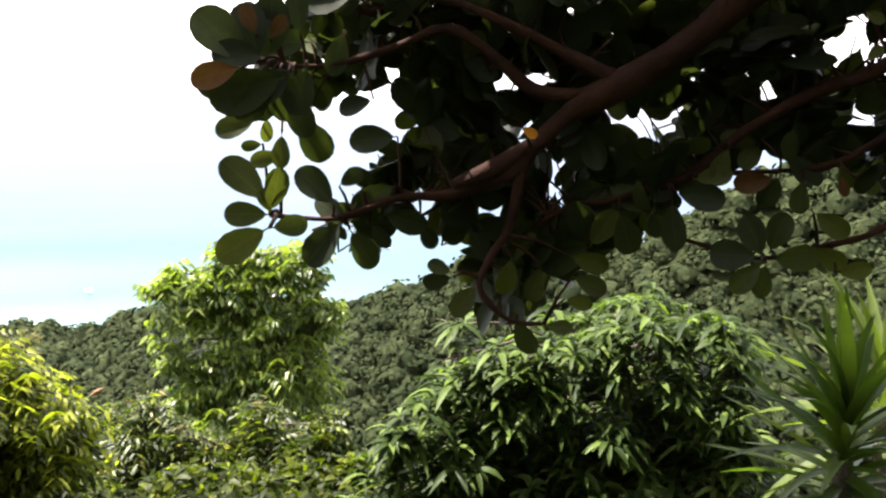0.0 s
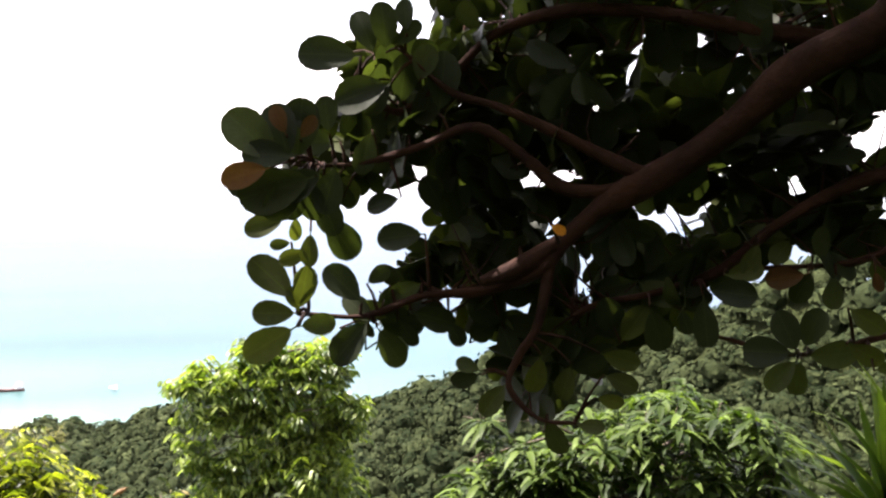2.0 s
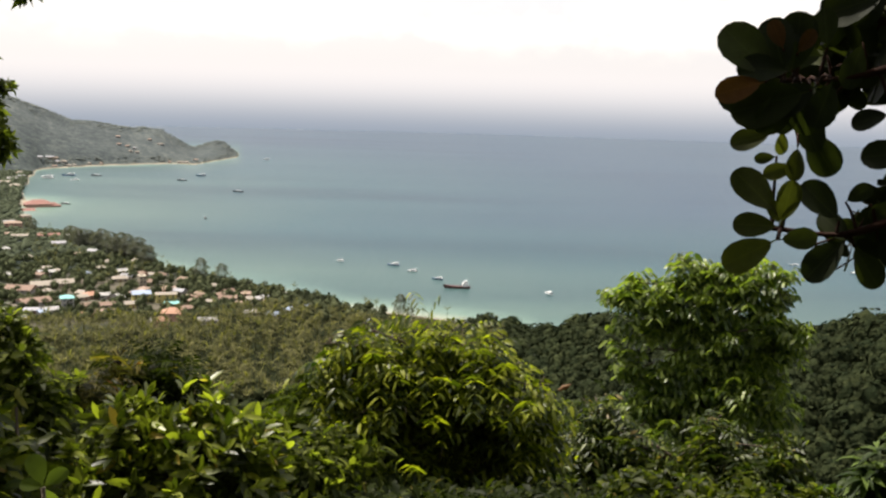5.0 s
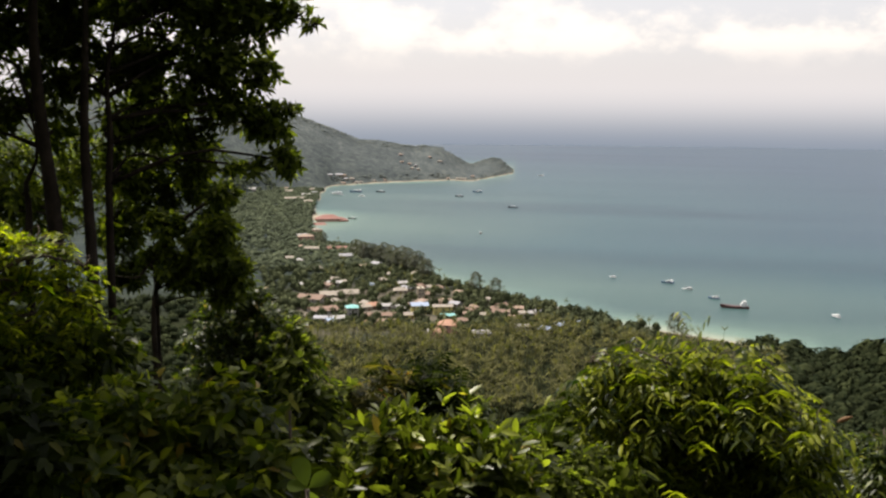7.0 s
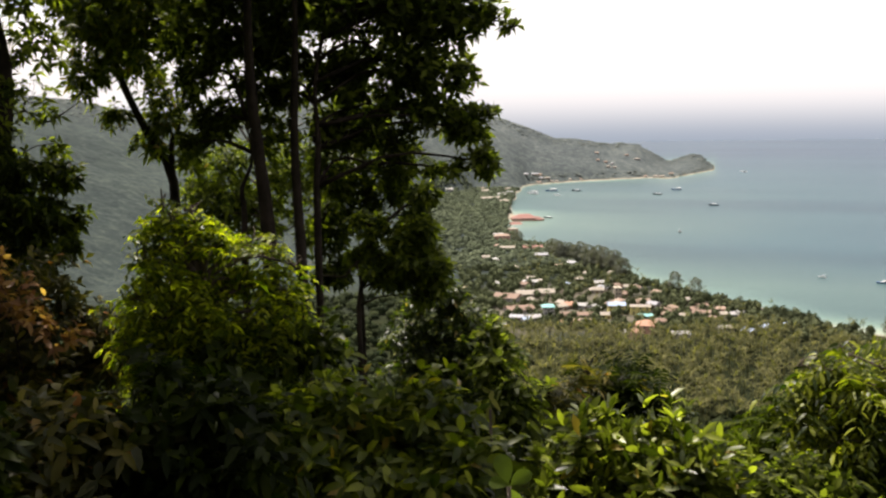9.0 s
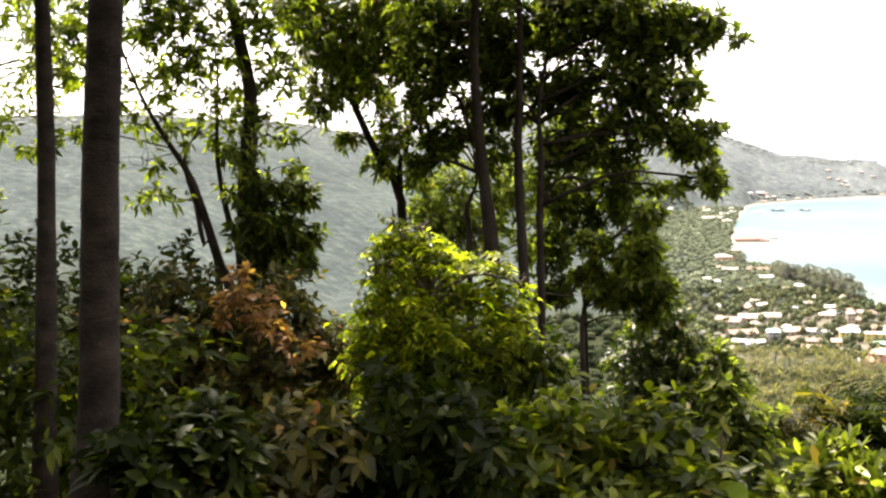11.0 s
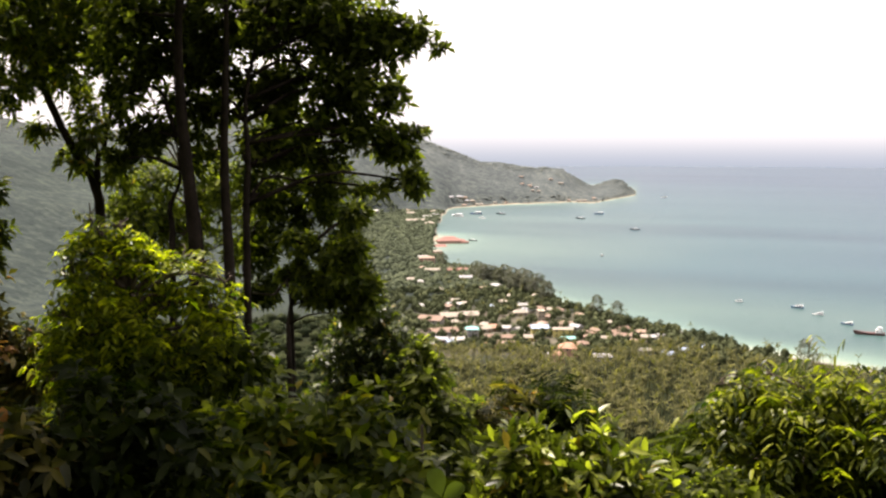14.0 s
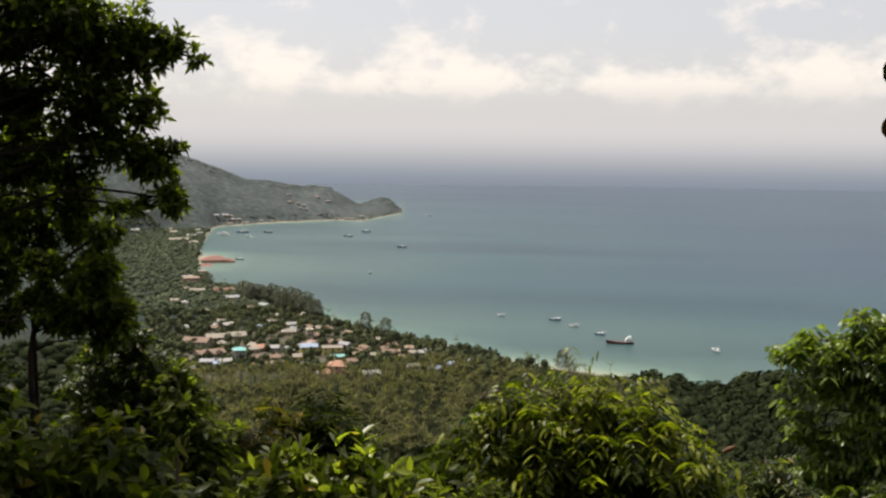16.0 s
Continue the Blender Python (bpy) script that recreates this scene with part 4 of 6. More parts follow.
def house(az, d, w, depth, floors, wall, roof, style="hip", turn=0.0, pitch=0.5, label="", category="house"):
    """A small building with its front towards the hill: walls, roof, a door and rows of windows."""
    p = polar(az, d)
    z = ground(p.x, p.y)
    h = 2.9 * floors
    words = label or f"{floors}-storey {wall} house with a {roof} {'flat' if style == 'flat' else 'pitched'} roof"
    ob = thing("house", (p.x, p.y, z), words, category, "houses of the town")
    ob.matrix_basis = Matrix.Translation((p.x, p.y, z)) @ Matrix.Rotation(radians(az) + turn, 4, "Z")
    x, y = w / 2, depth / 2

    def put(name, bm, mat, parent=ob):
        me = bpy.data.meshes.new(name)
        bm.to_mesh(me)
        bm.free()
        me.materials.append(mat)
        o = new(name, me)
        o.parent = parent
        return o

    bm = bmesh.new()
    box(bm, -x, x, -y, y, -0.6, h)
    put("wall", bm, WALL[wall])
    bm = bmesh.new()
    e = 0.6
    if style == "flat":
        box(bm, -x - 0.25, x + 0.25, -y - 0.25, y + 0.25, h, h + 0.35)
        box(bm, -x * 0.4, x * 0.1, -y * 0.3, y * 0.3, h + 0.35, h + 1.8)
    else:
        inset = min(y, x) if style == "hip" else 0.0
        rise = pitch * (y + e)
        a = [bm.verts.new(q) for q in ((-x - e, -y - e, h), (x + e, -y - e, h), (x + e, y + e, h), (-x - e, y + e, h))]
        lo = [bm.verts.new((v.co.x, v.co.y, h - 0.18)) for v in a]
        r0, r1 = bm.verts.new((-x - e + inset, 0, h + rise)), bm.verts.new((x + e - inset, 0, h + rise))
        for q in ((a[0], a[1], r1, r0), (a[2], a[3], r0, r1), (a[1], a[2], r1), (a[3], a[0], r0)):
            bm.faces.new(q)
        for i in range(4):
            bm.faces.new((lo[i], lo[(i + 1) % 4], a[(i + 1) % 4], a[i]))
        bm.faces.new(list(reversed(lo)))
    put("roof", bm, ROOF[roof])
    cols = max(2, int(w / 3.6))
    for fl in range(floors):
        for c in range(cols):
            cx = -x + w * (c + 0.5) / cols
            z0 = fl * 2.9 + (0.0 if (fl == 0 and c == cols // 2) else 0.95)
            bm = bmesh.new()
            box(bm, cx - 0.6, cx + 0.6, -y - 0.06, -y + 0.02, z0, fl * 2.9 + 2.2)
            put("door" if z0 == fl * 2.9 else "window", bm, door_wood if z0 == fl * 2.9 else window_dark)
    return ob


# each as az, distance, width, depth, storeys, wall, roof, form, turn and pitch
house(21.35, 812, 16, 13, 1, "cream", "pale", "gable", 0.1, 0.35, label="long low hall with a pale sheet roof", category="hall")
house(20.29, 818, 14, 13, 1, "cream", "pale", "gable", 0.1, 0.35, label="long low hall with a pale sheet roof", category="hall")
house(22.38, 798, 19, 16, 1, "grey", "brown", "gable", -0.35, 0.3, label="broad shed with a weathered brown roof", category="shed")
house(21.29, 782, 9, 8, 1, "cream", "pale", "gable", 0.9, 0.4)
house(21.76, 749, 19, 16, 1, "grey", "brown", "gable", 0.3, 0.25, label="broad shed with a weathered brown roof", category="shed")
house(20.99, 717, 10, 9, 1, "white", "white", "gable", 0.35, 0.3)
house(21.86, 718, 9, 8, 1, "white", "grey", "gable", -0.2, 0.3)
house(21.36, 710, 5, 7, 1, "grey", "blue", "gable", 0.2, 0.3)
house(20.14, 725, 8, 9, 3, "white", "turquoise", "hip", 0.1, 0.35, label="three-storey white house with a turquoise roof")
house(18.94, 764, 11, 10, 1, "cream", "orange", "hip", 0.15, 0.4)
house(19.42, 758, 7, 8, 1, "cream", "pale", "gable", 0.4, 0.3)
house(18.16, 762, 9, 8, 1, "white", "white", "gable", -0.2, 0.3)
house(18.60, 726, 22, 9, 1, "cream", "brown", "gable", 0.05, 0.3, label="long row of low shops with a brown roof", category="shops")
house(17.62, 753, 4, 12, 1, "white", "white", "gable", 0.7, 0.3)
house(18.41, 702, 18, 9, 1, "pink", "terracotta", "gable", 0.05, 0.35)
house(19.42, 697, 5, 7, 1, "cream", "orange", "hip", 0.5, 0.4)
house(16.39, 748, 12, 10, 2, "yellow", "blue", "gable", 0.1, 0.35, label="yellow two-storey house with a pale blue sheet roof")
house(16.96, 727, 7, 8, 1, "yellow", "pale", "gable", 0.1, 0.35)
house(16.33, 804, 5, 8, 3, "cream", "cream", "flat", 0.2, 0.3, label="three-storey cream house with a flat roof")
house(16.67, 768, 8, 8, 1, "pink", "terracotta", "hip", 0.3, 0.35)
house(17.46, 830, 11, 9, 1, "cream", "pale", "hip", 0.1, 0.4)
house(16.27, 782, 7, 8, 1, "cream", "terracotta", "hip", -0.4, 0.35)
house(14.84, 780, 14, 10, 1, "pink", "terracotta", "gable", 0.3, 0.3, label="long low house with a terracotta roof")
house(15.09, 744, 14, 8, 2, "yellow", "pale", "gable", 0.05, 0.25)
house(14.81, 724, 9, 7, 1, "white", "turquoise", "gable", 0.1, 0.3)
house(14.77, 680, 13, 12, 2, "pink", "orange", "hip", -0.15, 0.45, label="two-storey house with a bright orange tiled roof")
house(15.37, 657, 6, 9, 2, "pink", "orange", "hip", 0.3, 0.45)
house(15.72, 671, 4, 6, 1, "white", "white", "gable", 0.1, 0.3)
house(12.93, 668, 11, 9, 1, "white", "white", "gable", 0.12, 0.3)
house(13.98, 708, 8, 8, 1, "cream", "brown", "hip", 0.2, 0.35)
house(13.67, 732, 6, 8, 1, "pink", "terracotta", "hip", 0.3, 0.35)
house(12.94, 709, 8, 8, 1, "pink", "brown", "hip", -0.3, 0.35)
house(12.69, 729, 7, 7, 1, "cream", "pale", "gable", 0.1, 0.35)
house(11.90, 718, 7, 7, 1, "pink", "pale", "hip", 0.2, 0.35)
house(11.27, 722, 6, 7, 1, "cream", "terracotta", "hip", -0.2, 0.35)
house(10.67, 723, 4, 7, 2, "white", "pale", "gable", 0.2, 0.35)
house(10.14, 724, 4, 7, 2, "white", "white", "hip", 0.3, 0.35)
house(9.64, 729, 7, 7, 1, "pink", "terracotta", "gable", 0.1, 0.35)
house(9.83, 747, 4, 6, 1, "white", "white", "gable", 0.4, 0.35)
house(10.73, 690, 6, 7, 1, "white", "white", "gable", 0.2, 0.35)
house(10.35, 692, 4, 6, 1, "white", "pale", "hip", 0.4, 0.35)
house(9.31, 683, 7, 8, 1, "white", "blue", "gable", -0.5, 0.4)
house(8.53, 699, 5, 7, 1, "white", "blue", "gable", 0.3, 0.35)
house(7.38, 709, 5, 7, 1, "white", "blue", "hip", 0.3, 0.35)
house(10.74, 757, 7, 7, 1, "pink", "terracotta", "hip", 0.1, 0.35)
house(12.16, 755, 6, 7, 1, "cream", "brown", "hip", 0.1, 0.35)
house(21.13, 868, 12, 8, 1, "white", "white", "gable", 0.1, 0.35)
house(20.57, 873, 7, 8, 1, "cream", "pale", "hip", 0.2, 0.35)
house(22.90, 862, 8, 8, 1, "white", "white", "gable", -0.2, 0.35)
house(18.38, 866, 6, 8, 2, "cream", "pale", "hip", 0.3, 0.35)
house(17.37, 865, 8, 8, 1, "cream", "white", "gable", 0.2, 0.35)
house(15.64, 846, 10, 7, 1, "white", "pale", "gable", 0.05, 0.35)
house(16.68, 880, 6, 7, 1, "cream", "pale", "hip", 0.4, 0.35)
house(19.10, 858, 4, 6, 1, "grey", "blue", "gable", 0.2, 0.35)
house(18.78, 979, 9, 8, 1, "white", "grey", "gable", -0.7, 0.35)
house(19.78, 1081, 12, 9, 1, "white", "white", "gable", 0.3, 0.35)
house(20.50, 1035, 12, 9, 1, "white", "grey", "gable", 0.1, 0.35)
house(23.01, 1007, 5, 8, 1, "white", "white", "hip", 0.2, 0.35)
house(22.02, 954, 7, 8, 1, "cream", "pale", "hip", 0.2, 0.35)
house(22.36, 1093, 15, 8, 1, "white", "pale", "gable", 0.05, 0.35)
house(20.96, 1095, 20, 9, 1, "pink", "red", "gable", 0.05, 0.3)
house(22.66, 1176, 17, 10, 2, "pink", "terracotta", "hip", 0.1, 0.35)
house(22.87, 1208, 11, 10, 1, "white", "white", "gable", 0.3, 0.35)
house(22.04, 1253, 10, 10, 2, "pink", "pale", "hip", 0.3, 0.35)
house(23.59, 1023, 7, 8, 1, "cream", "pale", "gable", 0.2, 0.35)
house(25.53, 1876, 12, 12, 1, "white", "white", "gable", 0.1, 0.35)
house(24.98, 1999, 12, 12, 1, "white", "white", "gable", 0.1, 0.35)
house(23.55, 1897, 12, 12, 1, "cream", "pale", "gable", 0.1, 0.35)
house(22.64, 1805, 14, 14, 1, "white", "white", "gable", 0.1, 0.35)
house(23.25, 1736, 32, 12, 1, "cream", "pale", "gable", 0.05, 0.35)
house(22.49, 1680, 15, 12, 1, "pink", "pale", "hip", 0.2, 0.35)
house(21.42, 1442, 34, 22, 2, "pink", "red", "hip", 0.15, 0.45, label="large resort building with a dark red roof at the water", category="building")
house(20.70, 1441, 13, 16, 2, "pink", "red", "hip", 0.5, 0.45)
house(21.94, 1397, 15, 14, 1, "pink", "red", "gable", 0.3, 0.35)
style_pick = [("terracotta", "hip"), ("brown", "hip"), ("pale", "hip"), ("pale", "gable"), ("white", "gable"), ("grey", "gable"), ("brown", "gable"), ("terracotta", "gable")]
rr = random.Random(21)
for i in range(26):      # small ones half hidden among the trees
    az = rr.uniform(9.5, 23.5)
    lo, hi = float(np.interp(az, [8, 11, 13, 16, 24], [695, 690, 700, 740, 760])), float(near_shore(min(az, 21.5))) - 30
    roof, st = rr.choice(style_pick)
    house(az, rr.uniform(lo, hi), rr.uniform(6, 10), rr.uniform(5, 8), 1, rr.choice(("white", "cream", "pink", "grey")), roof, st, rr.uniform(-1.0, 1.0), rr.uniform(0.3, 0.5))
for i in range(9):      # harbour village
    az = rr.uniform(19.0, 23.8)
    d = rr.uniform(1850, 1980) if az > 22 else float(far_shore(az)) + rr.uniform(12, 60)
    house(az, d, rr.uniform(8, 15), rr.uniform(6, 9), 1, rr.choice(("cream", "pink", "grey")), rr.choice(("pale", "terracotta", "grey")), rr.choice(("hip", "gable")), rr.uniform(-0.5, 0.5), 0.4)
for az, back, w in ((17.45, 225, 9), (17.4, 150, 7), (16.97, 135, 8), (16.83, 90, 8), (16.63, 120, 7), (16.5, 80, 7), (15.85, 190, 8), (15.3, 150, 13), (14.0, 14, 12), (14.3, 12, 9), (14.85, 12, 7), (13.5, 60, 8), (18.9, 16, 8), (18.3, 12, 7), (19.9, 12, 8), (19.65, 12, 8), (20.6, 12, 9)):      # the headland
    house(az, float(far_shore(az)) + back, w, 6.5, 1, "white", rr.choice(("pale", "pale", "grey", "terracotta")), rr.choice(("hip", "gable")), rr.uniform(-0.5, 0.5), 0.35)

# ---- boats ----
HULL = {n: surface("hull_" + n, c, tuple(min(1, v * 1.1) for v in c), 0.4, 0.45, 0.1, 3.0) for n, c in (
    ("white", (0.72, 0.72, 0.70)), ("red", (0.10, 0.055, 0.05)), ("blue", (0.10, 0.16, 0.26)), ("wood", (0.22, 0.13, 0.07)), ("dark", (0.07, 0.07, 0.08)))}


def boat(az, d, length, hull, heading, label, cabins, mast=0.0, deck="white"):
    """A boat at anchor: sheered hull, deck, cabins with windows, mast."""
    p = polar(az, d)
    ob = thing("boat", p, label, "boat", "boats at anchor in the bay")
    ob.matrix_basis = Matrix.Translation((p.x, p.y, 0)) @ Matrix.Rotation(radians(heading), 4, "Z")
    wide, high = length * 0.13, length * 0.085

    def put(name, bm, mat):
        me = bpy.data.meshes.new(name)
        bm.to_mesh(me)
        bm.free()
        me.materials.append(mat)
        o = new(name, me)
        o.parent = ob

    bm = bmesh.new()
    rings = []
    for i in range(11):
        u = i / 10
        x = (u - 0.5) * length
        w = wide * (0.8 if u < 0.1 else 1.0) * (1 - max(0, (u - 0.55) / 0.45) ** 2.2) + 0.03
        sheer = high * (1 + 0.9 * max(0, u - 0.5) ** 1.6 * 2.4)
        over = 0.06 * length * max(0, u - 0.85) / 0.15
        rings.append([bm.verts.new(q) for q in ((x + over, -w, sheer), (x, -w * 0.85, 0), (x, 0, -0.5), (x, w * 0.85, 0), (x + over, w, sheer))])
    for a, c in zip(rings, rings[1:]):
        for k in range(4):
            bm.faces.new((a[k], c[k], c[k + 1], a[k + 1]))
        bm.faces.new((a[4], c[4], c[0], a[0]))
    bm.faces.new(rings[0])
    bm.faces.new(list(reversed(rings[-1])))
    bmesh.ops.recalc_face_normals(bm, faces=bm.faces)
    put("hull", bm, HULL[hull])
    for x0, x1, z0, z1, w in cabins:
        bm = bmesh.new()
        box(bm, x0 * length, x1 * length, -wide * w, wide * w, high * z0, high * z1)
        bmesh.ops.bevel(bm, geom=bm.edges[:], offset=0.06, segments=1, affect="EDGES")
        put("cabin", bm, HULL[deck])
        n = max(2, int((x1 - x0) * length / 1.6))
        for s in (-1, 1):
            for i in range(n):
                cx = (x0 + (x1 - x0) * (i + 0.5) / n) * length
                bm = bmesh.new()
                zz = high * (z0 + (z1 - z0) * 0.62)
                y = s * wide * w
                box(bm, cx - 0.4, cx + 0.4, min(y, y + s * 0.05), max(y, y + s * 0.05), zz - 0.25, zz + 0.3)
                put("window", bm, window_dark)
    if mast:
        bm = bmesh.new()
        x = (cabins[0][0] + 0.05) * length
        tube(bm, [(x, 0, high), (x, 0, mast)], [0.14, 0.07], 6)
        tube(bm, [(x - 0.9, 0, mast * 0.75), (x + 0.9, 0, mast * 0.75)], [0.06, 0.06], 5)
        put("mast", bm, HULL[deck])
    return ob


DIVE = ((-0.38, 0.22, 0.9, 1.9, 0.8), (-0.42, 0.05, 2.0, 2.75, 0.75))
SMALL = ((-0.25, 0.2, 0.9, 2.0, 0.7),)
boat(-0.85, 833, 21, "red", 183, "red-hulled cargo ship with a white wheelhouse at the stern", ((-0.42, -0.2, 0.9, 2.3, 0.8), (-0.4, -0.26, 2.3, 3.3, 0.6)), 7.5)
boat(5.7, 962, 8, "white", 150, "small white dive boat at anchor", DIVE, 4)
boat(2.72, 942, 11, "blue", 170, "blue and white dive boat at anchor", DIVE, 4.5)
boat(1.68, 910, 9, "white", 185, "white wooden dive boat at anchor", DIVE, 4)
boat(0.25, 871, 9.5, "blue", 160, "blue and white dive boat at anchor", DIVE, 4)
boat(-5.95, 822, 9.5, "white", 120, "white two-decked dive boat at anchor", DIVE, 4)
boat(-18.2, 772, 12, "white", 175, "white two-decked boat at anchor", DIVE, 4)
boat(13.0, 1296, 9, "red", 90, "small red and white boat at anchor", DIVE, 5)
boat(11.25, 1660, 16, "dark", 170, "dark wooden boat at anchor", SMALL, 5)
boat(14.2, 1870, 17, "dark", 175, "dark wooden boat at anchor", SMALL, 4)
boat(13.2, 1980, 18, "blue", 190, "blue fishing boat at anchor", DIVE, 5)
boat(9.75, 2520, 16, "white", 170, "white boat off the headland", DIVE, 5)
boat(20.95, 1906, 26, "white", 160, "white ferry at the pier", DIVE, 7)
boat(19.9, 1966, 22, "blue", 200, "blue ferry near the pier", DIVE, 6)
boat(18.55, 1966, 18, "dark", 180, "dark wooden boat at anchor", SMALL, 4)
boat(19.6, 1864, 14, "white", 175, "small white boat at anchor", SMALL, 4)
boat(20.1, 1470, 13, "dark", 175, "dark longtail boat at anchor", SMALL, 0)
boat(-2.85, 688, 6, "white", 60, "small white boat drawn up on the shore", SMALL, 0)
boat(-4.4, 680, 6, "white", 110, "small white boat drawn up on the shore", SMALL, 0)
boat(-21.9, 1046, 10, "white", 175, "white speedboat off the point", SMALL, 0)
boat(-18.85, 1070, 9, "white", 178, "white speedboat off the point", SMALL, 0)

# ---- trees and bushes on the slope, with the far ones first ----
tree("slender_tree", "slender tree with tiers of drooping glossy green leaves", "tree",
     (15, ((-13.1, -8.2, 0.16, 0.12), (-14.0, -8.9, 0.27, 0.21), (-15.3, -9.1, 0.27, 0.21), (-16.8, -8.7, 0.25, 0.19), (-17.8, -8.5, 0.15, 0.12), (-18.2, -9.8, 0.18, 0.13), (-10.6, -9.5, 0.15, 0.12), (-9.9, -10.4, 0.18, 0.13), (-11.1, -10.7, 0.27, 0.21), (-12.6, -10.2, 0.30, 0.23), (-14.1, -10.5, 0.36, 0.27), (-16.0, -10.5, 0.36, 0.27), (-17.6, -11.2, 0.25, 0.19), (-18.8, -11.6, 0.20, 0.15), (-10.3, -12.0, 0.21, 0.16), (-12.1, -12.0, 0.25, 0.19), (-18.3, -12.9, 0.27, 0.21), (-16.6, -12.6, 0.33, 0.25), (-14.5, -12.5, 0.33, 0.25), (-10.1, -13.2, 0.14, 0.11), (-10.4, -14.3, 0.23, 0.17), (-12.0, -14.4, 0.34, 0.26), (-14.0, -14.2, 0.32, 0.24), (-16.1, -14.0, 0.25, 0.19), (-12.9, -15.8, 0.30, 0.23), (-11.4, -16.2, 0.27, 0.21), (-12.3, -17.2, 0.33, 0.25), (-14.4, -17.0, 0.30, 0.23), (-13.3, -11.7, 0.27, 0.21), (-17.7, -12.3, 0.16, 0.12), (-15.3, -12.9, 0.42, 0.31), (-13.9, -14.2, 0.36, 0.27), (-16.7, -14.1, 0.40, 0.30), (-15.2, -15.4, 0.44, 0.33), (-12.7, -15.8, 0.32, 0.24), (-17.5, -15.8, 0.40, 0.30))),
     "mid", bark_grey, 1900, 11, (0.13, 0.046), trunks=(((-14.2, -20.0, 15), (-14.5, -17.0, 15), (-14.7, -13.7, 15), (-14.7, -11.0, 15), (-14.7, -8.6, 15)),), radius=0.09, style=0.42, pairs=5, sag=0.3, droop=0.5, low=-0.6, inner=0.2, limb=0.025, blade="oval", lumpy=0.8, shoots=0.3)
tree("leafy_tree", "broad leafy tree below the slender tree", "tree",
     (12, ((-8.8, -16.5, 0.29, 0.21), (-10.8, -17.8, 0.38, 0.25), (-13.9, -18.9, 0.46, 0.29), (-17.0, -18.7, 0.46, 0.29), (-19.2, -19.2, 0.29, 0.29), (-15.8, -20.6, 0.69, 0.26), (-11.1, -20.3, 0.46, 0.26), (-8.1, -19.2, 0.38, 0.29), (-15.1, -16.6, 0.22, 0.12), (-18.6, -17.6, 0.25, 0.20), (-7.2, -20.6, 0.33, 0.25))),
     "green", bark_grey, 1300, 12, (0.12, 0.04), radius=0.08, style=0.45, pairs=5, blade="small", inner=0.4, skirt=True, lumpy=0.8, low=-0.9)
tree("flat_topped_tree", "dark flat-topped tree with layered branches", "tree",
     (16, ((16.3, -14.2, 0.61, 0.08), (17.7, -14.8, 0.48, 0.09), (15.2, -15.0, 0.43, 0.09), (16.7, -15.6, 0.65, 0.12), (18.4, -15.5, 0.35, 0.10), (14.6, -16.0, 0.43, 0.12), (16.7, -16.8, 0.78, 0.21))),
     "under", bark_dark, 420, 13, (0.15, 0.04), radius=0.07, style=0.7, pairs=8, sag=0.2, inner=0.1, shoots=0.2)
tree("feathery_bush", "soft bright green feathery bush", "bush",
     (9, ((8.8, -17.2, 0.27, 0.20), (6.9, -16.2, 0.17, 0.21), (9.4, -19.1, 0.34, 0.24), (5.9, -18.9, 0.29, 0.29))),
     "fern", bark_dark, 900, 14, (0.085, 0.022), radius=0.03, style=0.35, pairs=9, blade="small")
# clumps at 8.8 to 9.6 m thicken the bush and darken its front
tree("glossy_bush", "rounded bush of glossy yellow-green compound leaves", "bush",
     (8, ((5.5, -13.4, 0.24, 0.07), (2.9, -12.9, 0.24, 0.08), (0.1, -12.7, 0.24, 0.08), (-1.9, -13.4, 0.20, 0.09), (-3.5, -14.5, 0.17, 0.09), (-5.5, -15.6, 0.14, 0.07), (2.9, -14.3, 0.37, 0.13), (-0.9, -14.9, 0.37, 0.15), (4.8, -15.6, 0.20, 0.11), (1.6, -16.8, 0.41, 0.17), (-2.9, -16.9, 0.33, 0.17), (4.1, -18.3, 0.20, 0.15), (0.2, -19.2, 0.46, 0.19), (-4.3, -18.7, 0.24, 0.17), (-2.1, -20.9, 0.41, 0.16), (3.4, -20.7, 0.24, 0.16), (6.6, -13.3, 0.10, 0.05), (4.3, -12.6, 0.10, 0.05), (1.2, -12.4, 0.09, 0.05), (-2.6, -13.0, 0.10, 0.05), (3.4, -13.4, 0.40, 0.16, 8.8), (0.3, -13.3, 0.42, 0.16, 8.8), (-2.4, -14.6, 0.34, 0.16, 8.8), (2.2, -14.0, 0.50, 0.26, 9.6), (-1.2, -14.6, 0.46, 0.26, 9.6), (1.0, -17.4, 0.6, 0.4, 9.2))),
     "fore", bark_grey, 1050, 15, (0.096, 0.033), radius=0.05, style=0.34, pairs=5, sag=0.45, droop=0.4, inner=0.45, lumpy=0.85, limb=0.012, skirt=True, shoots=0.45)
tree("sunlit_shrub", "sunlit shrub with upright oval leaves", "shrub",
     (5.5, ((17.1, -18.1, 0.24, 0.12), (13.0, -18.0, 0.19, 0.11), (15.0, -19.9, 0.42, 0.15), (18.7, -20.1, 0.24, 0.13), (11.3, -20.2, 0.18, 0.12))),
     "shrub", bark_grey, 520, 16, (0.115, 0.036), radius=0.02, k=7, spread=(20, 75), droop=0.15, limb=0.006, skirt=True)

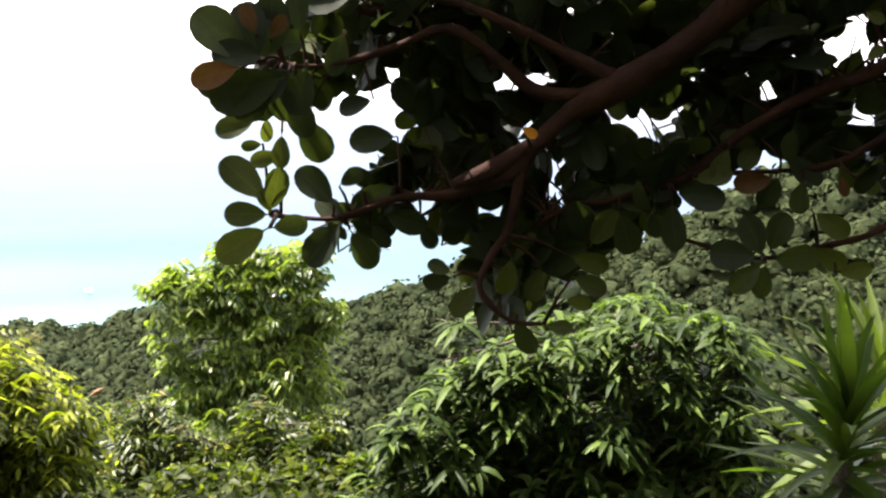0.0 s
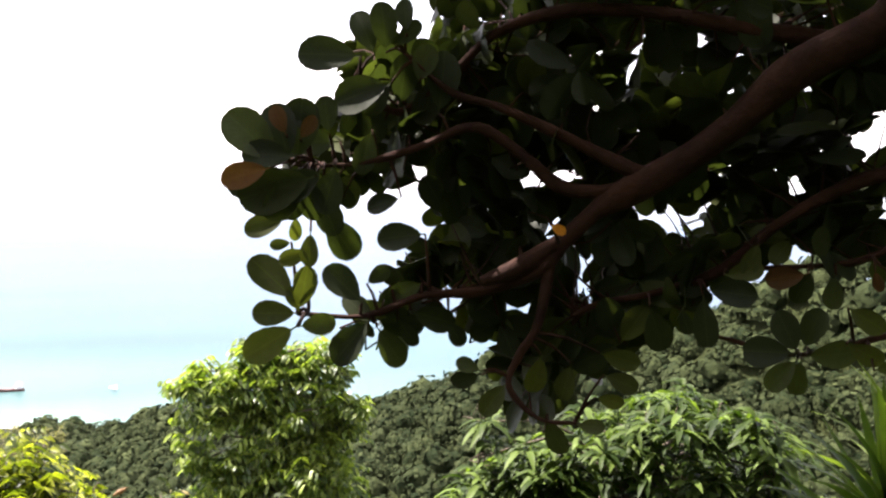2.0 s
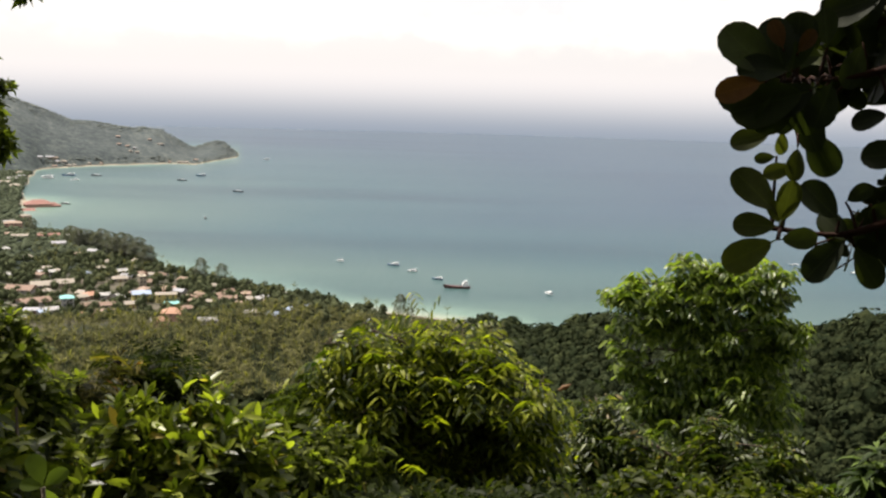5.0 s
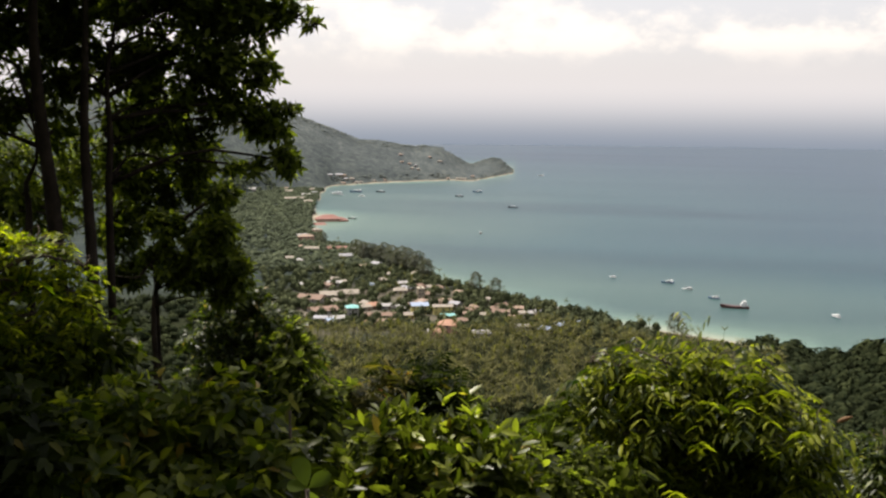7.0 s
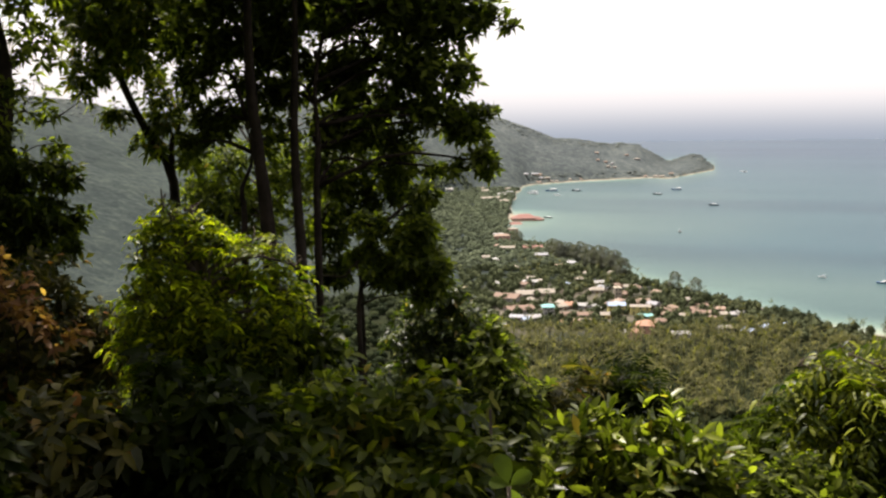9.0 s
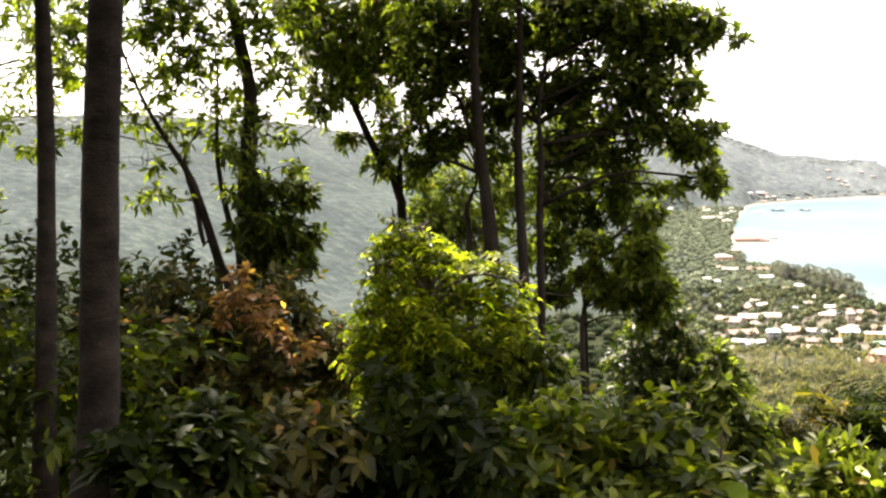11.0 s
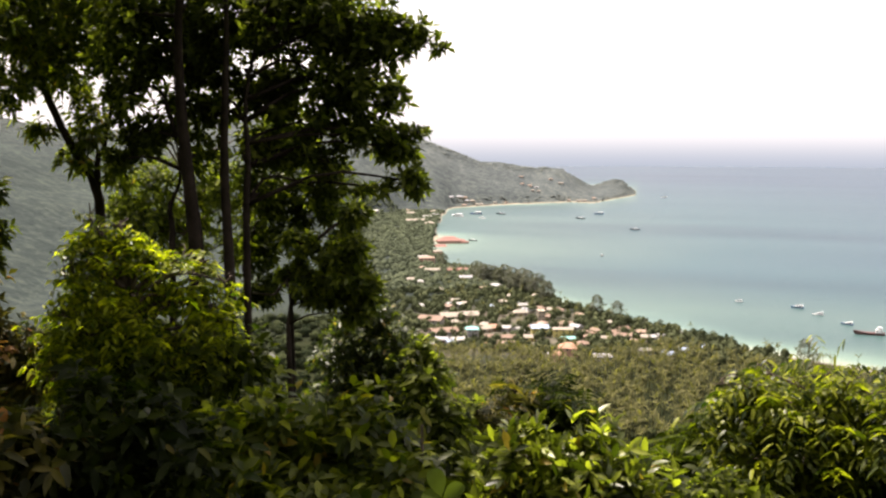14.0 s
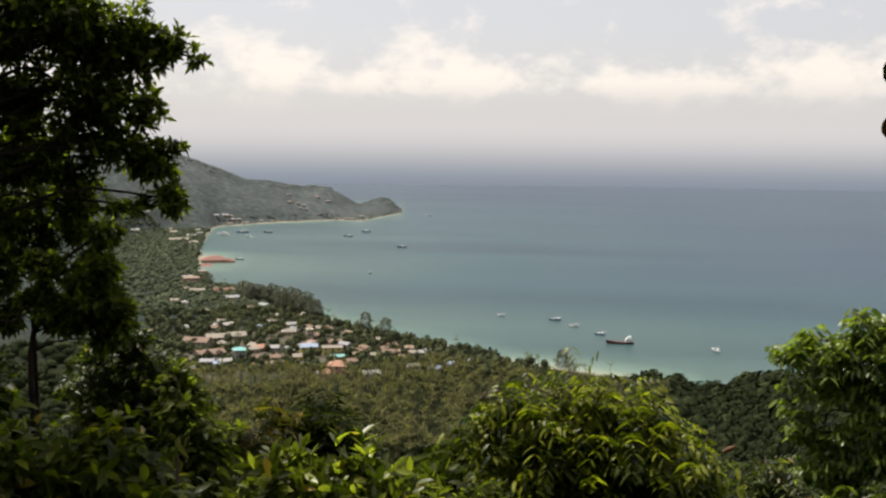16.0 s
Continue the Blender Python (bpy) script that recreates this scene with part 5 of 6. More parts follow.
tree("pale_tree", "sunlit light green tree behind dark trunks", "tree",
     (17, ((37.8, -2.9, 0.55, 0.44), (39.0, -3.9, 0.44, 0.34), (36.9, -4.4, 0.50, 0.34), (34.7, -3.6, 0.34, 0.44), (32.8, -3.9, 0.44, 0.44), (30.9, 0.0, 0.55, 0.38), (29.7, -1.5, 0.50, 0.38), (32.8, -5.8, 0.44, 0.34), (35.6, -5.2, 0.40, 0.40), (38.2, -5.3, 0.40, 0.34), (33.9, -2.2, 0.36, 0.36), (43.0, 5.2, 0.61, 0.50), (41.1, 6.6, 0.55, 0.44))),
     "light", bark_grey, 1700, 21, (0.15, 0.052), blade="small", radius=0.07, k=7, inner=0.2, low=-0.9)
tree("round_bush", "dark rounded bush with small leaves", "bush",
     (11, ((25.8, -10.1, 0.19, 0.16), (27.1, -11.0, 0.23, 0.19), (24.9, -11.3, 0.25, 0.21), (28.1, -12.2, 0.23, 0.19), (26.2, -12.5, 0.33, 0.28), (23.6, -12.3, 0.23, 0.19), (22.7, -13.6, 0.19, 0.16), (27.8, -14.0, 0.29, 0.24), (25.3, -14.4, 0.33, 0.28), (23.4, -15.0, 0.25, 0.21), (26.9, -15.9, 0.33, 0.28), (24.6, -16.5, 0.33, 0.28), (28.8, -15.2, 0.23, 0.19))),
     "green", bark_dark, 1150, 22, (0.10, 0.034), radius=0.05, k=8, droop=0.35, inner=0.4, skirt=True, blade="small", lumpy=0.6, shoots=0.2)
# the last four clumps are unseen, added to shade the undergrowth
tree("dark_tree", "tall dark tree with several straight trunks and a dense crown", "tree",
     (10, ((38.8, 6.6, 0.38, 0.33), (35.7, 6.8, 0.43, 0.33), (32.7, 6.4, 0.43, 0.33), (29.7, 6.3, 0.43, 0.33), (27.0, 6.2, 0.38, 0.30), (25.2, 5.5, 0.23, 0.30), (38.3, 4.2, 0.30, 0.22), (35.8, 3.5, 0.27, 0.19), (31.6, 3.1, 0.33, 0.19), (28.5, 3.0, 0.33, 0.24), (26.1, 2.9, 0.30, 0.24), (24.7, 1.9, 0.15, 0.17), (26.1, -0.1, 0.30, 0.20), (24.4, -0.8, 0.23, 0.20), (23.8, -2.6, 0.17, 0.14), (25.3, -3.0, 0.24, 0.09), (23.3, 0.1, 0.10, 0.05), (29.8, 0.7, 0.35, 0.13), (28.0, -1.6, 0.15, 0.14), (39.0, 2.1, 0.24, 0.18), (38.1, 0.2, 0.24, 0.18), (39.4, -1.3, 0.20, 0.10), (34.4, 1.0, 0.14, 0.18), (31.6, -0.9, 0.20, 0.18), (36.8, 4.9, 0.33, 0.30), (34.3, 5.0, 0.33, 0.30), (31.8, 5.6, 0.33, 0.25), (36.3, 1.2, 0.25, 0.25), (33.6, 1.8, 0.25, 0.25), (35.2, -1.1, 0.20, 0.20), (31.1, 1.9, 0.30, 0.23), (29.7, -0.8, 0.30, 0.19), (28.7, 4.3, 0.36, 0.28), (26.7, 1.9, 0.30, 0.23), (32.1, -0.8, 0.22, 0.20), (25.2, 5.2, 0.28, 0.22), (31.8, -3.2, 0.22, 0.17), (28.9, -2.9, 0.25, 0.14), (22.9, 5.1, 0.14, 0.10), (21.9, 4.7, 0.09, 0.05), (33.8, 11.4, 1.0, 0.3), (33.5, 20.0, 0.9, 0.45, 8.4), (37.0, 20.5, 0.8, 0.45, 8.2), (41.5, 21.0, 0.9, 0.45, 8.2), (45.5, 21.5, 0.9, 0.45, 8.2))),
     "dark", bark_dark, 6600, 23, (0.118, 0.046), trunks=(((35.4, -10.7, 9.6), (35.5, -5.4, 9.6), (35.8, -2.3, 9.6), (36.1, 1.7, 9.6), (36.1, 5.9, 9.6), (35.7, 9.4, 9.6)), ((33.7, -12.0, 9.6), (33.8, -5.8, 9.6), (33.9, -1.4, 9.6), (33.7, 3.1, 9.6), (33.6, 7.0, 9.6), (33.9, 10.0, 9.6)), ((32.8, -5.2, 9.7), (32.6, -1.5, 9.7), (32.7, 1.6, 9.7), (32.1, 4.6, 9.7), (31.2, 7.5, 9.7)), ((36.8, -8.2, 9.7), (36.7, -5.1, 9.7), (36.8, -3.8, 9.7), (36.2, -2.3, 9.7), (36.4, -0.1, 9.7))),
     radius=0.072, blade="small", shoots=0.3, k=6, droop=0.15, low=-1.0, inner=0.15, limb=0.022, lumpy=0.7, thick=(1.0, 0.8, 0.5, 0.5))
tree("slim_tree", "slim dark tree with a crooked trunk and sparse leaves", "tree",
     (10.4, ((31.0, -2.7, 0.24, 0.23), (28.6, -3.7, 0.21, 0.18), (27.9, -5.9, 0.16, 0.15), (31.7, -6.1, 0.25, 0.23), (32.2, -8.3, 0.23, 0.15), (30.3, -4.6, 0.18, 0.16), (28.3, -2.2, 0.18, 0.12))),
     "leafy", bark_dark, 620, 31, (0.095, 0.036), trunks=(((32.9, -12.0, 10.4), (32.8, -8.9, 10.4), (32.9, -6.7, 10.4), (32.1, -4.6, 10.4), (31.5, -2.4, 10.4), (30.2, 0.3, 10.4)), ((32.8, -8.3, 10.4), (31.7, -6.8, 10.4), (29.8, -4.6, 10.4), (28.6, -3.4, 10.4))), radius=0.03, blade="small", k=7, droop=0.2, low=-1.0, inner=0.2, limb=0.014, lumpy=0.7)
tree("thin_tree", "thin leaning tree with a small open crown", "tree",
     (8, ((30.0, -6.1, 0.11, 0.08), (30.4, -7.5, 0.10, 0.07), (27.5, -6.3, 0.16, 0.10), (26.8, -7.7, 0.17, 0.13), (26.2, -9.0, 0.10, 0.10), (28.4, -9.1, 0.17, 0.06), (28.1, -7.7, 0.15, 0.10), (29.7, -8.3, 0.10, 0.06), (27.2, -4.5, 0.10, 0.08), (26.9, -9.9, 0.09, 0.06))),
     "light", bark_dark, 1150, 24, (0.085, 0.03), trunks=(((30.6, -14.7, 8), (30.7, -10.8, 8), (30.4, -8.9, 8), (29.9, -6.8, 8), (28.7, -5.5, 8), (27.6, -4.7, 8), (27.3, -3.8, 8)), ((30.5, -9.2, 8), (31.5, -8.8, 8), (32.9, -8.6, 8))), radius=0.022, k=7, low=-0.9, limb=0.01, inner=0.25, lumpy=0.85)
tree("forked_tree", "slim forked tree with sparse drooping leaves", "tree",
     (11, ((44.3, 6.1, 0.35, 0.35), (43.1, 4.6, 0.38, 0.27), (44.1, 2.5, 0.27, 0.22), (42.0, 3.1, 0.38, 0.28), (40.5, 0.9, 0.22, 0.31), (41.4, -1.4, 0.20, 0.11), (42.1, 6.6, 0.38, 0.31), (40.7, 5.1, 0.34, 0.36), (42.9, 0.3, 0.18, 0.11), (39.4, -2.2, 0.17, 0.11), (40.0, 7.2, 0.42, 0.34), (45.4, 7.3, 0.34, 0.25), (43.0, 8.7, 0.59, 0.34))),
     "lush", bark_dark, 1900, 25, (0.10, 0.036), blade="small", trunks=(((40.4, -8.1, 11), (40.3, -5.1, 11), (40.5, -2.6, 11), (41.7, -0.4, 11), (42.7, 2.0, 11), (43.5, 4.3, 11), (44.2, 6.7, 11)), ((40.4, -2.8, 11), (40.1, -1.0, 11), (39.6, 1.2, 11), (39.2, 4.2, 11), (39.4, 7.2, 11))), radius=0.058, k=7, low=-1.0, droop=0.4, inner=0.1, lumpy=0.45, thick=(1.0, 0.6), limb=0.012)
# clumps from 15 degrees up are out of view, added as sun shade
tree("light_tree", "open sunlit tree with thin forked stems", "tree",
     (9, ((50.8, 6.1, 0.36, 0.33), (48.2, 6.3, 0.32, 0.30), (46.5, 7.0, 0.32, 0.26), (51.7, 4.1, 0.42, 0.22), (50.1, 2.8, 0.39, 0.22), (53.0, 1.6, 0.39, 0.19), (51.0, 0.8, 0.32, 0.17), (54.0, -0.6, 0.26, 0.13), (53.7, -2.3, 0.26, 0.10), (49.6, 0.1, 0.25, 0.19), (47.4, 1.1, 0.25, 0.25), (46.1, -1.1, 0.12, 0.09), (49.5, -2.3, 0.14, 0.14), (57.5, 6.1, 0.26, 0.25), (52.7, 7.2, 0.32, 0.25), (57.5, 1.0, 0.26, 0.09), (53.7, 6.1, 0.26, 0.19), (46.8, 4.0, 0.29, 0.22), (57.5, 4.1, 0.19, 0.13), (58.8, 0.5, 0.17, 0.10), (58.1, 7.2, 0.35, 0.22), (53.4, 9.5, 0.86, 0.29), (48.3, 9.6, 0.86, 0.29), (55.7, 3.3, 0.14, 0.22), (47.0, 15.0, 1.2, 0.5), (53.0, 16.0, 1.2, 0.5), (50.0, 23.0, 1.4, 0.6), (57.0, 24.0, 1.2, 0.6), (45.0, 24.0, 1.2, 0.6), (51.0, 32.0, 1.3, 0.7))),
     "light", bark_dark, 3300, 26, (0.105, 0.036), trunks=(((48.8, -8.9, 9), (48.9, -6.5, 9), (48.8, -1.9, 9), (48.3, 2.0, 9), (48.5, 4.4, 9), (49.1, 7.8, 9), (49.3, 10.1, 9)), ((49.7, -9.1, 9), (50.3, -6.7, 9), (51.0, -3.9, 9), (51.7, -1.5, 9), (52.7, 0.3, 9), (53.8, 2.4, 9), (54.6, 4.7, 9)), ((49.3, -6.7, 9), (49.8, -4.0, 9), (50.2, -1.0, 9), (50.1, 2.0, 9), (49.9, 4.4, 9)), ((50.5, -6.4, 9), (51.2, -5.1, 9), (51.5, -3.0, 9), (52.0, -0.6, 9), (51.0, 1.1, 9)), ((48.4, -1.3, 9), (46.5, -0.1, 9), (45.4, 0.6, 9), (44.4, 1.3, 9))), radius=0.088, k=7, low=-1.0, droop=0.3, inner=0.15, limb=0.008, blade="small", lumpy=0.45, shoots=0.4, thick=(1.0, 0.55, 0.4, 0.35, 0.14))
tree("climber", "dark climbing plant wrapped round a slender tree trunk", "climber",
     (8.8, ((47.1, -2.6, 0.20, 0.14), (47.5, -4.4, 0.25, 0.17), (46.9, -6.3, 0.20, 0.15), (48.4, -7.7, 0.13, 0.09), (46.3, -4.8, 0.16, 0.14), (48.3, -1.9, 0.11, 0.24), (48.4, -5.3, 0.11, 0.19), (45.6, -2.5, 0.11, 0.12))),
     "leafy", bark_dark, 700, 32, (0.10, 0.036), radius=0.015, k=6, low=-1.0, droop=0.4, inner=0.2, limb=0.006, blade="small", lumpy=0.7)
tree("bright_bush", "bright yellow-green bush in full sun", "bush",
     (7, ((41.5, -5.7, 0.10, 0.08), (40.4, -5.2, 0.11, 0.09), (39.2, -5.7, 0.11, 0.09), (42.0, -7.3, 0.11, 0.09), (40.2, -7.1, 0.17, 0.14), (38.0, -6.5, 0.11, 0.09), (36.6, -6.7, 0.11, 0.09), (35.2, -7.2, 0.08, 0.07), (34.2, -8.0, 0.06, 0.05), (42.6, -9.2, 0.11, 0.09), (40.9, -9.2, 0.17, 0.14), (38.7, -9.0, 0.17, 0.14), (36.5, -8.8, 0.15, 0.12), (34.9, -9.4, 0.10, 0.08), (41.9, -11.0, 0.14, 0.12), (39.7, -11.4, 0.17, 0.14), (37.5, -11.2, 0.15, 0.12), (35.6, -11.6, 0.11, 0.09), (43.1, -10.4, 0.07, 0.05), (41.0, -13.2, 0.17, 0.14), (38.5, -13.6, 0.17, 0.14), (41.0, -4.4, 0.05, 0.04), (39.5, -4.7, 0.04, 0.03))),
     "bright", bark_grey, 950, 27, (0.072, 0.027), radius=0.045, style=0.3, pairs=6, sag=0.45, blade="small", droop=0.3, inner=0.35, lumpy=0.85, shoots=0.7, skirt=True)
tree("brown_bush", "dark bush with brown and bronze leaves", "bush",
     (8, ((52.8, -8.6, 0.39, 0.19), (48.8, -9.7, 0.48, 0.23), (46.0, -10.8, 0.26, 0.23), (53.9, -11.1, 0.39, 0.27), (49.8, -12.4, 0.61, 0.24), (56.5, -10.6, 0.26, 0.26), (44.7, -13.3, 0.26, 0.26))),
     "brown", bark_dark, 1700, 28, (0.10, 0.038), radius=0.045, k=7, inner=0.4, skirt=True, blade="small", lumpy=0.75)
tree("red_shrub", "shrub with reddish young leaves", "shrub",
     (7.4, ((49.3, -7.2, 0.10, 0.12), (50.0, -8.4, 0.12, 0.08), (48.5, -8.5, 0.14, 0.09), (48.1, -9.8, 0.20, 0.09), (46.9, -11.0, 0.16, 0.07), (50.7, -9.1, 0.08, 0.06))),
     "red", bark_dark, 95, 29, (0.085, 0.034), radius=0.012, k=5, droop=0.3, inner=0.0, shoots=0.6, limb=0.006)

# the tall bare trunk at the edge of the clearing
rngT = np.random.default_rng(40)
tree("straight_tree", "straight dark-trunked tree beside the tall one", "tree",
     (6.2, ((58, 19, 0.9, 0.5), (64, 21, 1.0, 0.5), (70, 18, 0.9, 0.5), (62, 26, 1.0, 0.5))),
     "dark", bark_tall, 700, 84, (0.11, 0.042), trunks=(((60.2, -17.0, 6.2), (59.6, -9.2, 6.2), (59.0, -0.6, 6.2), (58.6, 7.8, 6.2), (58.4, 15.6, 6.2)),), radius=0.07, k=7, blade="small", low=-1.0, limb=0.02)
line = [ray(*p) for p in ((58.0, -17.3, 5), (57.6, -15.1, 5), (57.1, -9.5, 5), (56.7, -3.7, 5), (56.2, 2.1, 5), (55.7, 7.2, 5), (55.2, 13.1, 5))]
base = line[0].copy()
base.z = ground(base.x, base.y) - 0.2
tall = thing("tall_tree", (base.x, base.y, base.z + 0.2), "tall straight tree with a mottled brown trunk", "tree")
bm = bmesh.new()
tube(bm, smooth_line([base] + line, 30), np.linspace(0.102, 0.072, 30), 16, rngT, 0.035)
part("trunk", bm, bark_tall, tall)
top = line[-1]
# unseen crown, set off from the trunk to shade the undergrowth
cl = [(np.array((x, y, EYE + z)), 1.0, 0.5) for x, y, z in ((-7.5, 5.6, 5.9), (-8.1, 5.1, 5.6), (-8.7, 4.5, 5.8), (-9.3, 4.0, 5.6), (-7.4, 4.4, 6.0), (-6.4, 3.6, 5.7))]
bm = bmesh.new()
add_limbs(bm, rngT, [top], cl, 0.03)
tagged(part("limb", bm, bark_red, tall), kind="stuff")
p, o = shell(rngT, cl, 1900)
p, w, f = sprays(rngT, p, o, 7)
part("crown", leaves("crown", p, w, f, 0.14, 0.05, "small"), LEAF["dark"], tall)

# low growth covering the slope
rngU = np.random.default_rng(91)
spots, a, d = ground_points(rngU, 10000, (-70, 70), (3.0, 26), lambda a, d: (d > 3.6))
more, a2, d2 = ground_points(rngU, 3600, (-60, 66), (3.9, 7.5), lambda a, d: d > 0)
spots, d = np.concatenate([spots, more]), np.concatenate([d, d2])
high = rngU.uniform(0.0, 0.2, len(spots)) * np.clip((d - 4.5) / 4, 0.15, 1.2)
pz, w, f = sprays(rngU, spots + np.array([0, 0, 1.0]) * high[:, None], np.tile(np.array([[0, 0, 1.0]]), (len(spots), 1)), 5, (30, 90), 0.6)
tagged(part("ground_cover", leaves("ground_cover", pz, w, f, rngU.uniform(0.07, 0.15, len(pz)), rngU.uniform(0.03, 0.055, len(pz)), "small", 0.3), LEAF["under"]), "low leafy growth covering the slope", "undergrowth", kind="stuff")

# undergrowth at the lip of the slope
def low_bush(leaf, crown, seed):
    words = {"leafy": "low mixed green undergrowth on the slope", "under": "low green undergrowth on the slope, shade put into its colour", "lush": "low sunlit bush of yellow-green leaves", "brown": "low bush with dry brownish leaves", "dark": "low dark bush in the shade", "fern": "soft pale green low bush"}[leaf]
    tree("bush", words, "bush", crown, leaf, bark_dark, 210 * len(crown[1]), seed, (0.115, 0.042), radius=0.02, k=4, droop=0.3, limb=0.006, inner=0.4, group="undergrowth", skirt=True, lumpy=0.8)


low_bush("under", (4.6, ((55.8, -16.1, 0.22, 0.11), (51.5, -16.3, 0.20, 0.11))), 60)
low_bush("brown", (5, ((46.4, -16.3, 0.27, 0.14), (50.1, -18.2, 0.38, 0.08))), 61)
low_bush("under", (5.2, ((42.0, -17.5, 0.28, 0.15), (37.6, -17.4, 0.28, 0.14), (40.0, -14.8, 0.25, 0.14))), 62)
low_bush("lush", (5.6, ((32.8, -15.8, 0.27, 0.15), (29.6, -17.0, 0.30, 0.18))), 63)
low_bush("lush", (5.4, ((26.5, -16.6, 0.25, 0.13), (24.9, -18.5, 0.29, 0.12), (30.3, -18.9, 0.41, 0.11))), 64)
low_bush("leafy", (7.2, ((40.0, -12.3, 0.35, 0.20), (35.6, -12.7, 0.35, 0.20), (37.5, -14.6, 0.47, 0.20), (33.0, -13.5, 0.20, 0.20))), 75)
low_bush("dark", (8.5, ((57.2, -12.8, 0.28, 0.28), (54.2, -13.7, 0.37, 0.23), (44.4, -13.3, 0.32, 0.23))), 65)
low_bush("dark", (7.5, ((21.9, -16.4, 0.29, 0.20), (22.9, -13.8, 0.16, 0.24), (20.9, -20.2, 0.37, 0.20))), 66)
low_bush("dark", (7, ((8.1, -20.9, 0.42, 0.19), (10.7, -18.8, 0.23, 0.15))), 67)

low_bush("leafy", (7.6, ((-10.3, -20.8, 0.25, 0.11), (-14.3, -21.2, 0.25, 0.10), (-18.4, -21.1, 0.23, 0.12), (-21.0, -20.8, 0.17, 0.12))), 85)

# growth beyond the tall tree
low_bush("leafy", (6.5, ((56, -12, 0.5, 0.3), (60, -13, 0.5, 0.35), (64, -12, 0.6, 0.35), (68, -13, 0.6, 0.4))), 81)
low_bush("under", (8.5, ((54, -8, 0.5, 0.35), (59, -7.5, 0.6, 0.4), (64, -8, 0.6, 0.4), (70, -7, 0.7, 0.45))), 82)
tree("leaning_tree", "slim tree with a light open crown", "tree",
     (10, ((57, 5, 0.8, 0.5), (61, 2, 0.7, 0.5), (66, 6, 0.9, 0.6), (70, 1, 0.8, 0.6), (62, 10, 1.0, 0.5), (69, 11, 1.0, 0.5), (65, -2, 0.6, 0.5))),
     "light", bark_dark, 1500, 83, (0.09, 0.03), radius=0.06, k=6, low=-1.0, droop=0.3, inner=0.2, limb=0.015, blade="small", lumpy=0.5, shoots=0.6)

# rear clumps beyond 6 m are added to shade the lower front
tree("mango_bush", "large bush with long drooping glossy green leaves", "bush",
     (5.5, ((-36.2, -11.8, 0.22, 0.12), (-39.2, -12.5, 0.19, 0.12), (-33.5, -12.9, 0.21, 0.12), (-30.7, -14.2, 0.21, 0.12), (-41.3, -13.8, 0.12, 0.12), (-27.6, -15.2, 0.18, 0.11), (-25.5, -17.1, 0.18, 0.12), (-29.3, -17.6, 0.27, 0.18, 5.95), (-33.9, -16.1, 0.33, 0.21, 5.95), (-38.5, -16.4, 0.33, 0.21, 5.95), (-23.0, -19.2, 0.18, 0.12), (-26.8, -20.3, 0.24, 0.12, 5.95), (-32.5, -20.1, 0.33, 0.15, 5.95), (-38.1, -19.9, 0.30, 0.15, 5.95), (-41.5, -12.0, 0.04, 0.09), (-26.0, -12.1, 0.07, 0.04), (-41.6, -17.2, 0.15, 0.15, 5.95), (-36.2, -12.2, 0.31, 0.14, 6.3), (-39.2, -12.9, 0.27, 0.14, 6.3), (-33.5, -13.4, 0.27, 0.14, 6.3), (-30.7, -14.6, 0.27, 0.14, 6.3), (-27.9, -15.9, 0.24, 0.14, 6.3), (-37.8, -15.0, 0.38, 0.19, 6.3), (-32.4, -16.6, 0.38, 0.19, 6.3), (-36.2, -12.4, 0.35, 0.15, 7.1), (-38.9, -13.2, 0.31, 0.16, 7.1), (-33.5, -13.8, 0.35, 0.16, 7.1), (-30.4, -15.2, 0.31, 0.16, 7.1), (-36.9, -15.4, 0.42, 0.22, 7.1))),
     "mango", bark_grey, 1250, 17, (0.155, 0.034), radius=0.05, k=10, blade="arch", droop=0.6, spread=(42, 80), lift=3.0, inner=0.55, limb=0.012, fold=0.4, lumpy=0.75, skirt=True, shoots=0.3)


# ---- sword-leaved plant ----
def strap(length, width, sag, seed):
    """A long pointed channelled leaf from the origin along +Y, bending down."""
    bm = bmesh.new()
    n, rows = 9, []
    for i in range(n):
        u = i / (n - 1)
        w = width * (0.55 + 0.45 * math.sin(min(1, u * 2.2) * math.pi / 2)) * (1 - u ** 2.6) + 0.001
        a = sag * u
        y, z = length * u * math.cos(a * 0.6), length * (u * math.sin(0.0) - 0.5 * sag * u * u)
        tw = 0.25 * math.sin(seed + u * 3)
        rows.append([bm.verts.new((-w, y, z + w * 0.5 + w * tw)), bm.verts.new((0, y, z)), bm.verts.new((w, y, z + w * 0.5 - w * tw))])
    for a, b in zip(rows, rows[1:]):
        for k in range(2):
            bm.faces.new((a[k], a[k + 1], b[k + 1], b[k])).smooth = True
    me = bpy.data.meshes.new("leaf")
    bm.to_mesh(me)
    bm.free()
    return me


